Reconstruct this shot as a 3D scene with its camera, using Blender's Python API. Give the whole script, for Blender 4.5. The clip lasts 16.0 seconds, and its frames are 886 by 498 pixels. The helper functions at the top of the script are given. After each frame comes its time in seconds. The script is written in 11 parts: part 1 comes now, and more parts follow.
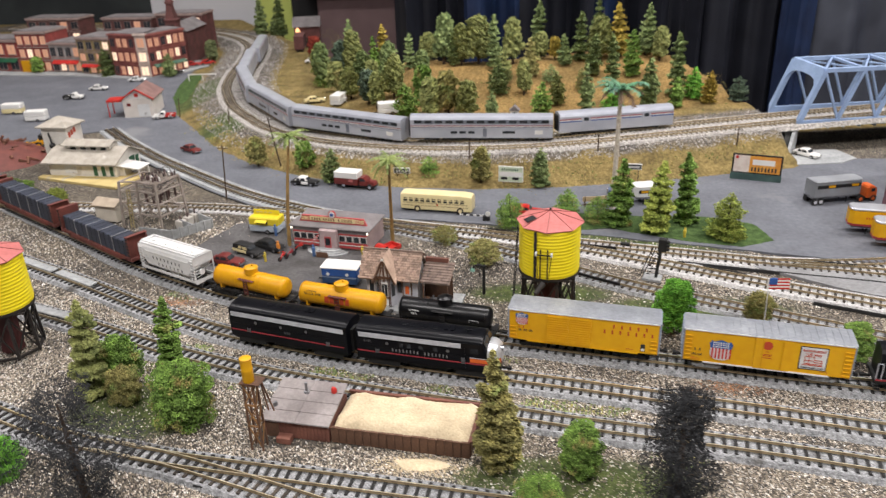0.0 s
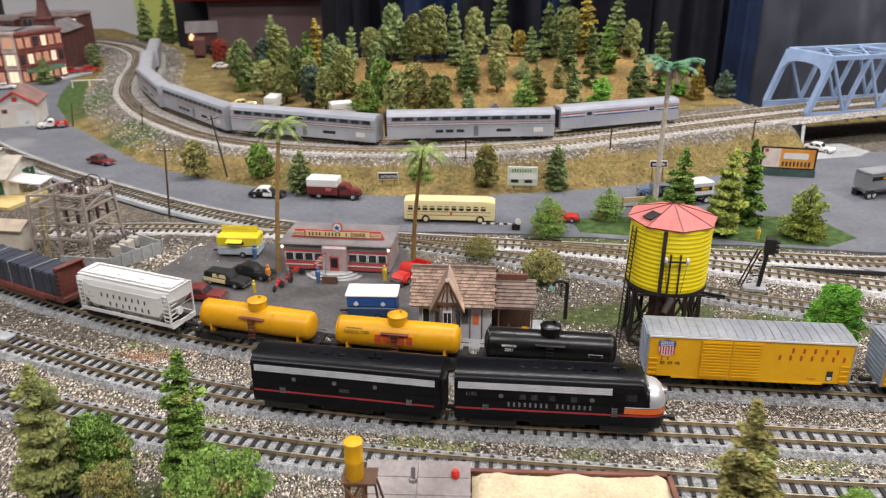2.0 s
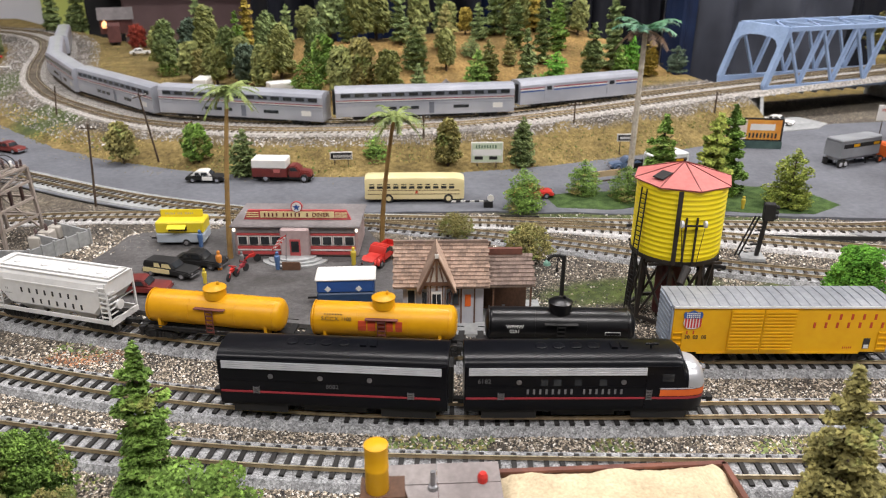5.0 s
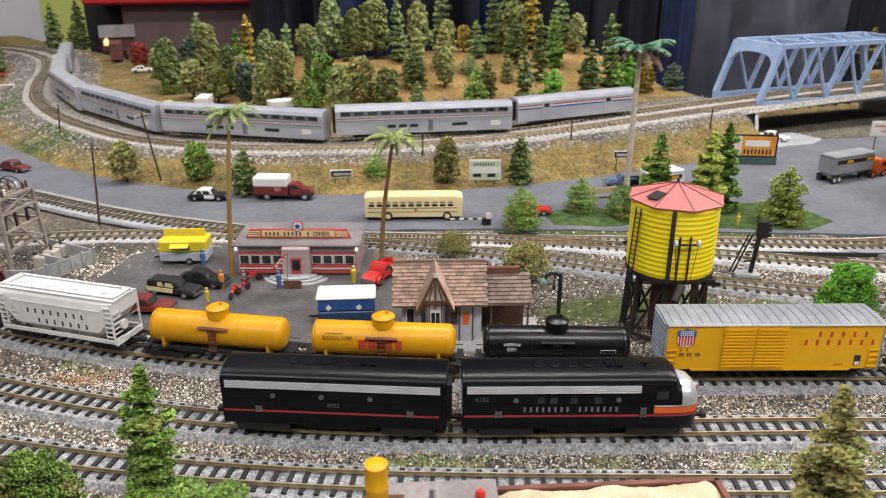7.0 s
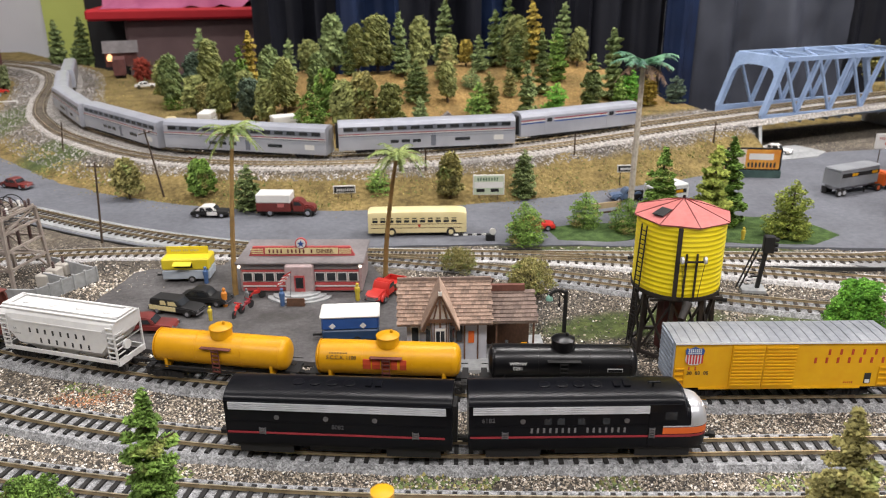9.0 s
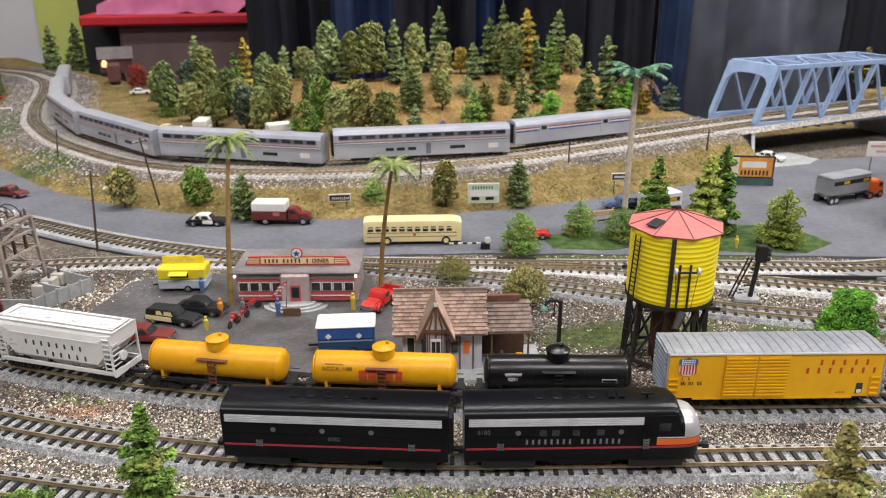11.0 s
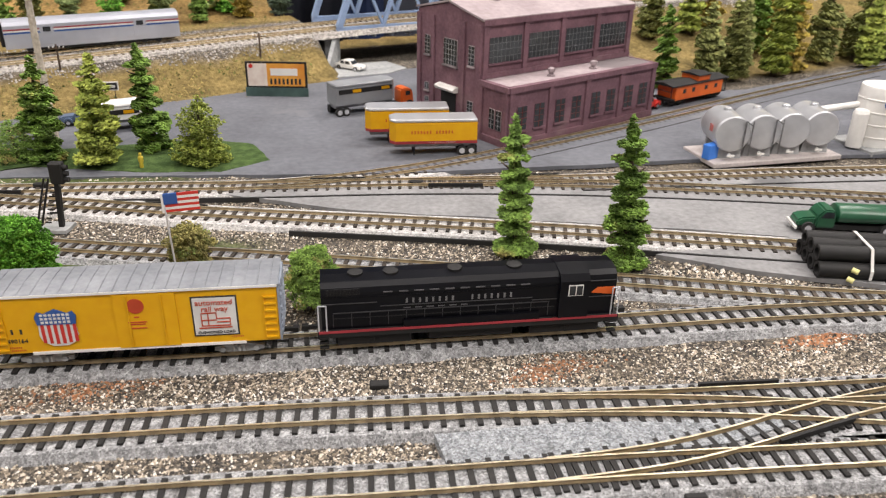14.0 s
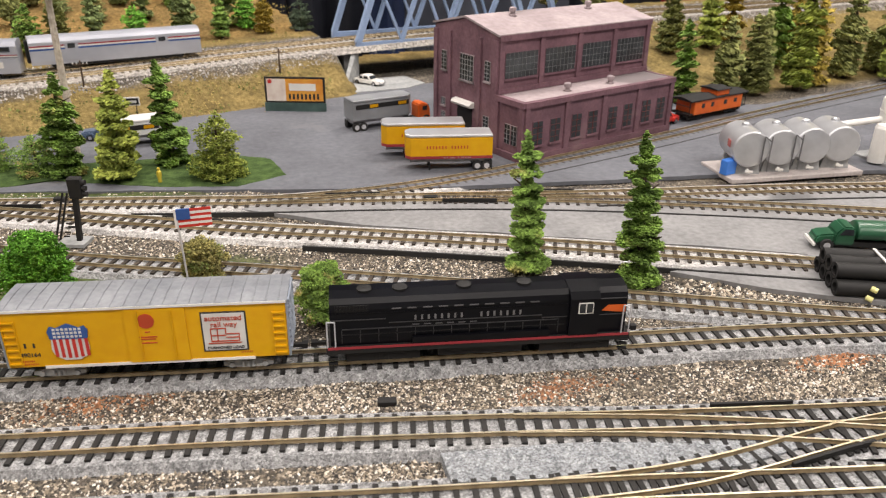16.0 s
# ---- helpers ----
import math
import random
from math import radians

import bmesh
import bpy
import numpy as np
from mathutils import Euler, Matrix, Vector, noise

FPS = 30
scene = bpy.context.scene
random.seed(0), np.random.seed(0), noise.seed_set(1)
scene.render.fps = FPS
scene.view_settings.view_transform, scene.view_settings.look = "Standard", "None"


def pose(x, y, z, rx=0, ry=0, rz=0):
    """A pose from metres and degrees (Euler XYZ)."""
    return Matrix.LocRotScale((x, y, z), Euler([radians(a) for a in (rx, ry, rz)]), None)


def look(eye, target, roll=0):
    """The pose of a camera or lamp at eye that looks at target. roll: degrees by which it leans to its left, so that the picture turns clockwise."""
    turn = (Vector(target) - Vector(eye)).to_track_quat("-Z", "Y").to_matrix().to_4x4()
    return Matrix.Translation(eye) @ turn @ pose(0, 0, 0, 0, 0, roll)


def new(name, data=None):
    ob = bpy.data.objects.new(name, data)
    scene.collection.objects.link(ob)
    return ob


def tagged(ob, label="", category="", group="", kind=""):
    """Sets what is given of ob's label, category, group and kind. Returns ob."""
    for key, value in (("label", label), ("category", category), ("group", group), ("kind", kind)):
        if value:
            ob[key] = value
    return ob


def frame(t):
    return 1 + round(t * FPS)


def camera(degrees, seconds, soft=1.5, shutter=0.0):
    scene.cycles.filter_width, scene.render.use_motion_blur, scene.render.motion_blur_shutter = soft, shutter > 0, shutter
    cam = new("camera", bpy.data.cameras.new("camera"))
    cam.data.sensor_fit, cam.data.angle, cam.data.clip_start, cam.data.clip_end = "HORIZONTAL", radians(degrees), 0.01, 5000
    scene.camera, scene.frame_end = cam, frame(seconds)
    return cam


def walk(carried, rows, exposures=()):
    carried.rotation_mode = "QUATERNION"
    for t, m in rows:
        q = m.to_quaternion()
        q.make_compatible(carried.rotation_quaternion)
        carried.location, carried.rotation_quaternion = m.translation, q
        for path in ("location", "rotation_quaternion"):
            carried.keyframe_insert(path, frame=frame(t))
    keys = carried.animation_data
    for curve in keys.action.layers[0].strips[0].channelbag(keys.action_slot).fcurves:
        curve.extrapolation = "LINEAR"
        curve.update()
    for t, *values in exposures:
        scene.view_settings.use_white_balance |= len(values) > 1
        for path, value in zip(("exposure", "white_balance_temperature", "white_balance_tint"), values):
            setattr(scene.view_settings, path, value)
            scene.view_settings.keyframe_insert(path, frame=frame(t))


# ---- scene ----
# camera
cam = camera(60.57, 16.0, soft=1.1, shutter=0.55)
cam.data.dof.use_dof = True
cam.data.dof.focus_distance, cam.data.dof.aperture_fstop = 0.60, 16.0
ROWS = [
    (0, (0.0595, -0.0268, 0.4880), (-0.0288, 0.8782, 0.0717), -2.06),
    (0.5, (0.0044, 0.0100, 0.4654), (-0.0538, 0.9227, 0.0610), -1.43),
    (1, (-0.0469, 0.0687, 0.4220), (-0.0636, 0.9866, 0.0254), -0.99),
    (1.5, (-0.1172, 0.1369, 0.3903), (-0.0822, 1.0572, 0.0005), -0.57),
    (2, (-0.1724, 0.1960, 0.3744), (-0.0838, 1.1150, -0.0099), -0.21),
    (2.5, (-0.1962, 0.2309, 0.3589), (-0.0637, 1.1458, -0.0223), 0.10),
    (3, (-0.2100, 0.2562, 0.3363), (-0.0485, 1.1664, -0.0450), 0.29),
    (3.5, (-0.2153, 0.2706, 0.3114), (-0.0397, 1.1767, -0.0736), 0.31),
    (4, (-0.2158, 0.2789, 0.3132), (-0.0335, 1.1830, -0.0732), 0.25),
    (6.5, (-0.2213, 0.2709, 0.3242), (-0.0330, 1.1796, -0.0485), 0.09),
    (7, (-0.2186, 0.2685, 0.3278), (-0.0308, 1.1789, -0.0409), -0.02),
    (7.5, (-0.2211, 0.2705, 0.3303), (-0.0337, 1.1827, -0.0339), -0.11),
    (8, (-0.2209, 0.2726, 0.3313), (-0.0339, 1.1861, -0.0299), -0.26),
    (8.5, (-0.2191, 0.2750, 0.3302), (-0.0334, 1.1904, -0.0270), -0.35),
    (11, (-0.2200, 0.2735, 0.3381), (-0.0269, 1.1904, -0.0113), -0.28),
    (11.5, (-0.2225, 0.2702, 0.3383), (-0.0022, 1.1816, -0.0094), -0.26),
    (12, (-0.1744, 0.2374, 0.3893), (0.0886, 1.1380, 0.0432), -0.10),
    (12.5, (0.0218, 0.1960, 0.4576), (0.3348, 1.0788, 0.1074), 0.27),
    (13, (0.2364, 0.1742, 0.4189), (0.5952, 1.0361, 0.0607), 1.25),
    (13.2, (0.2971, 0.1882, 0.3857), (0.6522, 1.0448, 0.0114), 1.58),
    (13.5, (0.3415, 0.2247, 0.3253), (0.6807, 1.0738, -0.0794), 1.97),
    (14, (0.3738, 0.2562, 0.2798), (0.6790, 1.1034, -0.1549), 1.28),
    (14.5, (0.3809, 0.2602, 0.2771), (0.6698, 1.1112, -0.1614), 0.70),
    (15, (0.3820, 0.2620, 0.2759), (0.6641, 1.1182, -0.1570), 0.64),
    (15.5, (0.3777, 0.2599, 0.2798), (0.6585, 1.1195, -0.1470), 0.70),
    (16, (0.3824, 0.2553, 0.2820), (0.6618, 1.1187, -0.1382), 0.76),
]
LEVELS = [(0, 0.37, 6500, 10), (3.0, 0.41, 6500, 10), (11.9, 0.44, 6500, 10), (12.5, 0.54, 6500, 9), (13.0, 0.58, 6450, 7), (13.5, 0.52, 6600, 9), (14.2, 0.36, 6850, 11), (15.0, 0.34, 6950, 11), (16, 0.36, 7000, 11)]
walk(cam, [(t, look(e, a, r)) for t, e, a, r in ROWS], LEVELS)

# ---- light ----
world = bpy.data.worlds.new("room_air")
scene.world = world
world.use_nodes = True
world.node_tree.nodes["Background"].inputs[0].default_value = (0.80, 0.87, 1.0, 1)
world.node_tree.nodes["Background"].inputs[1].default_value = 0.035


def lamp(x, y, z, sx, sy, watts, color=(1.0, 0.955, 0.945)):
    data = bpy.data.lights.new("ceiling_lamp", "AREA")
    data.shape, data.size, data.size_y, data.energy, data.color = "RECTANGLE", sx, sy, watts, color
    ob = new("ceiling_lamp", data)
    ob.location = (x, y, z)
    return ob


for lx in (-1.6, 0.2, 2.0):
    for ly in (-0.6, 1.6):
        lamp(lx, ly, 2.38, 1.2, 0.3, (23 if ly > 1 else 32) if lx < -1 else 31 if lx < 1 else 46)
lamp(0.2, 3.6, 2.38, 1.2, 0.3, 22)


# ---- materials ----
def mat(name, c, c2=None, rough=0.6, metal=0.0, scale=60.0, bump=0.0, bscale=None, fine=0.0, spec=0.5, obj=0.0, isl=0.0, emit=None, estr=0.0, detail=6.0, wear=None, speck=None):
    """Two-tone noise colour, finer grain, bump; obj / isl: spread of brightness by object or by island."""
    m = bpy.data.materials.new(name)
    m.use_nodes = True
    nt = m.node_tree
    b = nt.nodes["Principled BSDF"]
    N, L = nt.nodes.new, nt.links.new
    b.inputs["Roughness"].default_value, b.inputs["Metallic"].default_value = rough, metal
    b.inputs["Specular IOR Level"].default_value = spec
    c2 = c2 or tuple(v * 0.8 for v in c)
    tc = N("ShaderNodeTexCoord")
    nz = N("ShaderNodeTexNoise")
    nz.inputs["Scale"].default_value, nz.inputs["Detail"].default_value = scale, detail
    L(tc.outputs["Object"], nz.inputs["Vector"])
    ramp = N("ShaderNodeValToRGB")
    ramp.color_ramp.elements[0].position, ramp.color_ramp.elements[1].position = 0.35, 0.65
    ramp.color_ramp.elements[0].color, ramp.color_ramp.elements[1].color = (*c2, 1), (*c, 1)
    L(nz.outputs["Fac"], ramp.inputs["Fac"])
    col = ramp.outputs["Color"]
    if fine:
        n2 = N("ShaderNodeTexNoise")
        n2.inputs["Scale"].default_value, n2.inputs["Detail"].default_value = scale * 9, 3
        L(tc.outputs["Object"], n2.inputs["Vector"])
        mx = N("ShaderNodeMix")
        mx.data_type, mx.blend_type = "RGBA", "OVERLAY"
        mx.inputs["Factor"].default_value = fine
        L(col, mx.inputs[6]), L(n2.outputs["Fac"], mx.inputs[7])
        col = mx.outputs[2]
    if wear:
        n3 = N("ShaderNodeTexNoise")
        n3.inputs["Scale"].default_value, n3.inputs["Detail"].default_value = wear[1], 8
        L(tc.outputs["Object"], n3.inputs["Vector"])
        r3 = N("ShaderNodeValToRGB")
        r3.color_ramp.elements[0].position, r3.color_ramp.elements[1].position = wear[2], wear[2] + 0.08
        L(n3.outputs["Fac"], r3.inputs["Fac"])
        mw = N("ShaderNodeMix")
        mw.data_type = "RGBA"
        L(r3.outputs["Color"], mw.inputs["Factor"]), L(col, mw.inputs[6])
        mw.inputs[7].default_value = (*wear[0], 1)
        col = mw.outputs[2]
    if speck:
        grain = N("ShaderNodeTexVoronoi")
        grain.inputs["Scale"].default_value = speck[0]
        L(tc.outputs["Object"], grain.inputs["Vector"])
        split, r4, ms = N("ShaderNodeSeparateColor"), N("ShaderNodeValToRGB"), N("ShaderNodeMix")
        L(grain.outputs["Color"], split.inputs["Color"]), L(split.outputs[0], r4.inputs["Fac"])
        r4.color_ramp.elements[0].color, r4.color_ramp.elements[1].color = (*[speck[1]] * 3, 1), (*[speck[2]] * 3, 1)
        ms.data_type, ms.blend_type = "RGBA", "MULTIPLY"
        ms.inputs["Factor"].default_value = 1.0
        L(col, ms.inputs[6]), L(r4.outputs["Color"], ms.inputs[7])
        col = ms.outputs[2]
    for spread, node, out in ((obj, "ShaderNodeObjectInfo", "Random"), (isl, "ShaderNodeNewGeometry", "Random Per Island")):
        if spread:
            src = N(node)
            hs = N("ShaderNodeHueSaturation")
            mr = N("ShaderNodeMapRange")
            mr.inputs["To Min"].default_value, mr.inputs["To Max"].default_value = 1 - spread, 1 + spread
            L(src.outputs[out], mr.inputs["Value"]), L(mr.outputs["Result"], hs.inputs["Value"]), L(col, hs.inputs["Color"])
            col = hs.outputs["Color"]
    L(col, b.inputs["Base Color"])
    if bump:
        nb = N("ShaderNodeTexNoise")
        nb.inputs["Scale"].default_value, nb.inputs["Detail"].default_value = bscale or scale * 4, 5
        L(tc.outputs["Object"], nb.inputs["Vector"])
        bp = N("ShaderNodeBump")
        bp.inputs["Strength"].default_value, bp.inputs["Distance"].default_value = bump, 0.001
        L(nb.outputs["Fac"], bp.inputs["Height"]), L(bp.outputs["Normal"], b.inputs["Normal"])
    if emit:
        b.inputs["Emission Color"].default_value, b.inputs["Emission Strength"].default_value = (*emit, 1), estr
    return m


ASPHALT = mat("asphalt", (0.135, 0.142, 0.162), (0.105, 0.110, 0.126), 0.85, scale=14, fine=0.35, bump=0.3, bscale=900, wear=((0.185, 0.187, 0.195), 5.0, 0.62))
YARDASPHALT = mat("worn_asphalt", (0.25, 0.25, 0.253), (0.19, 0.19, 0.193), 0.85, scale=20, fine=0.4, bump=0.3, bscale=900, wear=((0.12, 0.12, 0.122), 12.0, 0.62))
YARDBED = mat("pale_grey_roadbed", (0.54, 0.53, 0.52), (0.37, 0.36, 0.35), 0.9, scale=150, fine=0.7, bump=0.8, bscale=700, wear=((0.20, 0.19, 0.18), 22.0, 0.64), speck=(800, 0.55, 1.30))
YARD = mat("dark_gritty_yard", (0.105, 0.10, 0.10), (0.065, 0.061, 0.06), 0.9, scale=22, fine=0.6, bump=0.6, bscale=700, wear=((0.05, 0.046, 0.043), 9.0, 0.56))
CORK = mat("grey_roadbed", (0.32, 0.325, 0.33), (0.185, 0.188, 0.192), 0.9, scale=150, fine=0.9, bump=0.8, bscale=700, wear=((0.10, 0.095, 0.09), 22.0, 0.64), speck=(800, 0.50, 1.45))
GREYSCAT = mat("blue_grey_ballast", (0.32, 0.337, 0.355), (0.21, 0.227, 0.243), 0.9, scale=300, fine=0.8, bump=1.0, bscale=900, speck=(900, 0.45, 1.35), wear=((0.17, 0.18, 0.19), 60.0, 0.60))
# Highlight of the rail tops is put into their pale colour; sides are darker.
RAILSIDE = mat("dark_rail_side", (0.40, 0.31, 0.18), (0.24, 0.185, 0.11), 0.42, 0.6, scale=120)
RAIL = mat("nickel_rail", (0.97, 0.88, 0.67), (0.82, 0.70, 0.48), 0.30, 0.9, scale=120, wear=((0.26, 0.20, 0.13), 30.0, 0.70))
RAILDARK = mat("weathered_rail", (0.22, 0.19, 0.15), (0.12, 0.10, 0.08), 0.5, 0.6, scale=80)
TIE = mat("dark_tie", (0.016, 0.0145, 0.0135), (0.009, 0.0085, 0.008), 0.75, scale=200, obj=0.5, isl=0.4)
TIEGREY = mat("weathered_tie", (0.22, 0.185, 0.14), (0.13, 0.11, 0.085), 0.85, scale=200, isl=0.4)
MAINBED = mat("pale_main_ballast", (0.45, 0.42, 0.385), (0.26, 0.245, 0.225), 0.9, scale=220, fine=0.7, bump=1.0, bscale=700, wear=((0.22, 0.205, 0.19), 12.0, 0.60), speck=(420, 0.55, 1.45))
TIEWARM = mat("brown_tie", (0.060, 0.045, 0.032), (0.03, 0.023, 0.018), 0.8, scale=200, obj=0.4, isl=0.4)
STONES = mat("pale_stones", (0.74, 0.64, 0.51), (0.30, 0.26, 0.21), 0.85, scale=40)


def stone_mix(m, tones):
    """Each stone takes one of the tones."""
    nt = m.node_tree
    geo, ramp = nt.nodes.new("ShaderNodeNewGeometry"), nt.nodes.new("ShaderNodeValToRGB")
    ramp.color_ramp.interpolation = "CONSTANT"
    while len(ramp.color_ramp.elements) < len(tones):
        ramp.color_ramp.elements.new(0.5)
    for e, (p, c) in zip(ramp.color_ramp.elements, tones):
        e.position, e.color = p, (*c, 1)
    nt.links.new(geo.outputs["Random Per Island"], ramp.inputs["Fac"])
    nt.links.new(ramp.outputs["Color"], nt.nodes["Principled BSDF"].inputs["Base Color"])
    return m


stone_mix(STONES, ((0.0, (0.040, 0.037, 0.035)), (0.20, (0.11, 0.095, 0.078)), (0.36, (0.24, 0.20, 0.15)), (0.55, (0.43, 0.37, 0.29)), (0.75, (0.65, 0.57, 0.47)), (0.89, (0.82, 0.79, 0.73))))
DARKSTONES = mat("dark_cinders", (0.075, 0.07, 0.065), (0.035, 0.033, 0.03), 0.85, scale=30, isl=0.7)
# Clump-sized tones mix the foam and paint in highlights and dark gaps.
LEAF = {
    "dark": mat("dark_fir_foliage", (0.25, 0.31, 0.12), (0.10, 0.14, 0.055), 0.9, scale=9, isl=0.5, spec=0.2),
    "olive": mat("olive_foliage", (0.30, 0.315, 0.11), (0.125, 0.145, 0.05), 0.9, scale=9, isl=0.4, spec=0.2),
    "bright": mat("bright_green_foliage", (0.19, 0.44, 0.06), (0.07, 0.20, 0.025), 0.9, scale=9, isl=0.5, spec=0.2),
    "green": mat("green_foliage", (0.24, 0.385, 0.08), (0.075, 0.13, 0.03), 0.9, scale=8, isl=0.5, spec=0.2, wear=((0.30, 0.25, 0.09), 3.2, 0.56)),
    "yellow": mat("ochre_foliage", (0.46, 0.35, 0.07), (0.20, 0.15, 0.03), 0.9, scale=9, isl=0.5, spec=0.2),
    "red": mat("rust_red_foliage", (0.30, 0.050, 0.030), (0.16, 0.030, 0.020), 0.9, scale=8, isl=0.5, spec=0.2),
    "brown": mat("brown_green_foliage", (0.37, 0.33, 0.12), (0.14, 0.135, 0.05), 0.9, scale=8, isl=0.5, spec=0.2, wear=((0.20, 0.26, 0.08), 3.2, 0.55)),
    "teal": mat("blue_green_foliage", (0.14, 0.19, 0.13), (0.07, 0.10, 0.07), 0.9, scale=9, isl=0.5, spec=0.2),
    "black": mat("burnt_black_twigs", (0.060, 0.061, 0.064), (0.026, 0.027, 0.029), 0.9, scale=9, isl=0.4, spec=0.2),
    "lime": mat("yellow_green_foliage", (0.38, 0.43, 0.09), (0.13, 0.18, 0.035), 0.9, scale=9, isl=0.5, spec=0.2),
    "sage": mat("sage_foliage", (0.22, 0.25, 0.12), (0.10, 0.12, 0.05), 0.9, scale=9, isl=0.5, spec=0.2),
}
BARK = mat("bark", (0.09, 0.06, 0.04), (0.045, 0.03, 0.02), 0.9, scale=150, bump=0.5)
PALMTAN = mat("tan_palm_trunk", (0.30, 0.19, 0.06), (0.20, 0.12, 0.04), 0.7, scale=90, bump=0.4)
PALMPALE = mat("pale_palm_trunk", (0.58, 0.52, 0.44), (0.38, 0.33, 0.27), 0.8, scale=200, bump=0.4)
FROND = mat("palm_frond", (0.22, 0.27, 0.07), (0.10, 0.15, 0.03), 0.6, scale=60, isl=0.4)
FRONDTEAL = mat("blue_green_palm_frond", (0.10, 0.25, 0.12), (0.035, 0.11, 0.07), 0.5, scale=60, isl=0.4)
FRONDRUST = mat("rusty_dry_frond", (0.20, 0.12, 0.07), (0.09, 0.06, 0.04), 0.7, scale=60, isl=0.4)
YELLOW = mat("yellow_tank_paint", (0.86, 0.70, 0.012), (0.80, 0.64, 0.010), 0.42, scale=12, wear=((0.60, 0.42, 0.02), 60.0, 0.72))
UPYELLOW = mat("car_yellow_paint", (0.72, 0.385, 0.008), (0.64, 0.33, 0.006), 0.45, spec=0.35, scale=14, fine=0.15, wear=((0.40, 0.22, 0.02), 60.0, 0.70))
OILYELLOW = mat("tank_car_yellow", (0.62, 0.305, 0.006), (0.54, 0.26, 0.005), 0.38, spec=0.3, scale=16, fine=0.12, wear=((0.30, 0.16, 0.02), 50.0, 0.72))
PINKROOF = mat("faded_red_roof", (0.50, 0.155, 0.14), (0.42, 0.12, 0.11), 0.7, scale=26, fine=0.25, wear=((0.58, 0.25, 0.22), 30.0, 0.64))
TIMBER = mat("dark_trestle_wood", (0.022, 0.017, 0.015), (0.012, 0.010, 0.009), 0.6, scale=120)
MAROONWOOD = mat("maroon_pipe_box", (0.09, 0.02, 0.02), (0.05, 0.012, 0.012), 0.6, scale=60)
BLACK = mat("black_loco_paint", (0.0042, 0.0046, 0.0066), (0.0028, 0.003, 0.0044), 0.30, spec=0.20, scale=30, fine=0.2, wear=((0.014, 0.014, 0.015), 40.0, 0.66))
# Paler grey that paints the light edge lines onto the black hood.
LIGHTEDGE = mat("light_edge_grey", (0.045, 0.045, 0.048), (0.022, 0.022, 0.024), 0.6, scale=200)
SOOT = mat("sooty_black", (0.008, 0.0075, 0.0075), (0.005, 0.005, 0.005), 0.7, scale=60)
TANKBLACK = mat("satin_black_tank", (0.007, 0.007, 0.008), (0.005, 0.005, 0.0055), 0.28, spec=0.35, scale=30, fine=0.2)
GRILLE = mat("grey_grille", (0.60, 0.61, 0.64), (0.50, 0.51, 0.54), 0.45, 0.2, scale=80)
TRIMDULL = mat("dusty_trim", (0.34, 0.25, 0.22), (0.24, 0.17, 0.15), 0.8, scale=40)
SILVER = mat("silver_paint", (0.62, 0.63, 0.65), (0.50, 0.51, 0.53), 0.32, 0.55, scale=40)
ROOFGREY = mat("galvanised_roof", (0.33, 0.345, 0.37), (0.24, 0.255, 0.28), 0.45, 0.35, scale=30, fine=0.3, wear=((0.20, 0.19, 0.19), 40.0, 0.66))
RED = mat("red_paint", (0.55, 0.035, 0.025), (0.45, 0.025, 0.02), 0.4, scale=40)
DULLRED = mat("dull_red_stripe", (0.32, 0.032, 0.042), (0.24, 0.022, 0.03), 0.5, scale=50)
ORANGE = mat("orange_paint", (0.70, 0.14, 0.02), (0.58, 0.10, 0.015), 0.45, scale=40)
WHITE = mat("white_paint", (0.76, 0.75, 0.72), (0.66, 0.65, 0.62), 0.5, scale=30, fine=0.15)
HOPPERGREY = mat("light_grey_hopper_paint", (0.68, 0.68, 0.67), (0.59, 0.59, 0.58), 0.5, scale=20, fine=0.2, wear=((0.36, 0.35, 0.33), 30.0, 0.68))
LETTERWHITE = mat("white_lettering", (0.70, 0.70, 0.68), None, 0.5)
LETTERDIM = mat("dull_grey_lettering", (0.085, 0.085, 0.09), None, 0.5)
LETTERSILVER = mat("silver_grey_lettering", (0.17, 0.17, 0.175), None, 0.5)
LETTERGREY = mat("grey_lettering", (0.40, 0.40, 0.40), None, 0.5)
LETTERBLACK = mat("black_lettering", (0.03, 0.03, 0.03), None, 0.5)
LETTERRED = mat("red_lettering", (0.50, 0.06, 0.02), None, 0.5)
BLUE = mat("blue_paint", (0.03, 0.10, 0.33), (0.02, 0.07, 0.25), 0.4, scale=40)
NAVY = mat("navy_paint", (0.025, 0.06, 0.14), (0.018, 0.045, 0.10), 0.4, scale=40)
CREAM = mat("cream_paint", (0.72, 0.62, 0.34), (0.64, 0.54, 0.28), 0.4, scale=30)
MAROON = mat("maroon_paint", (0.17, 0.025, 0.02), (0.11, 0.018, 0.016), 0.45, scale=40, fine=0.2)
DGREEN = mat("dark_green_paint", (0.02, 0.10, 0.05), (0.015, 0.07, 0.035), 0.35, scale=40)
GLASS = mat("dark_window_glass", (0.04, 0.045, 0.05), (0.02, 0.022, 0.025), 0.12, scale=80)
TYRE = mat("black_rubber", (0.02, 0.02, 0.02), None, 0.8)
CHROME = mat("chrome", (0.7, 0.7, 0.72), None, 0.15, 1.0)
STEEL = mat("bare_steel", (0.30, 0.30, 0.31), (0.18, 0.18, 0.19), 0.4, 0.8, scale=120)
WHEELSTEEL = mat("dirty_wheel_steel", (0.10, 0.095, 0.09), (0.05, 0.047, 0.045), 0.5, 0.5, scale=120)
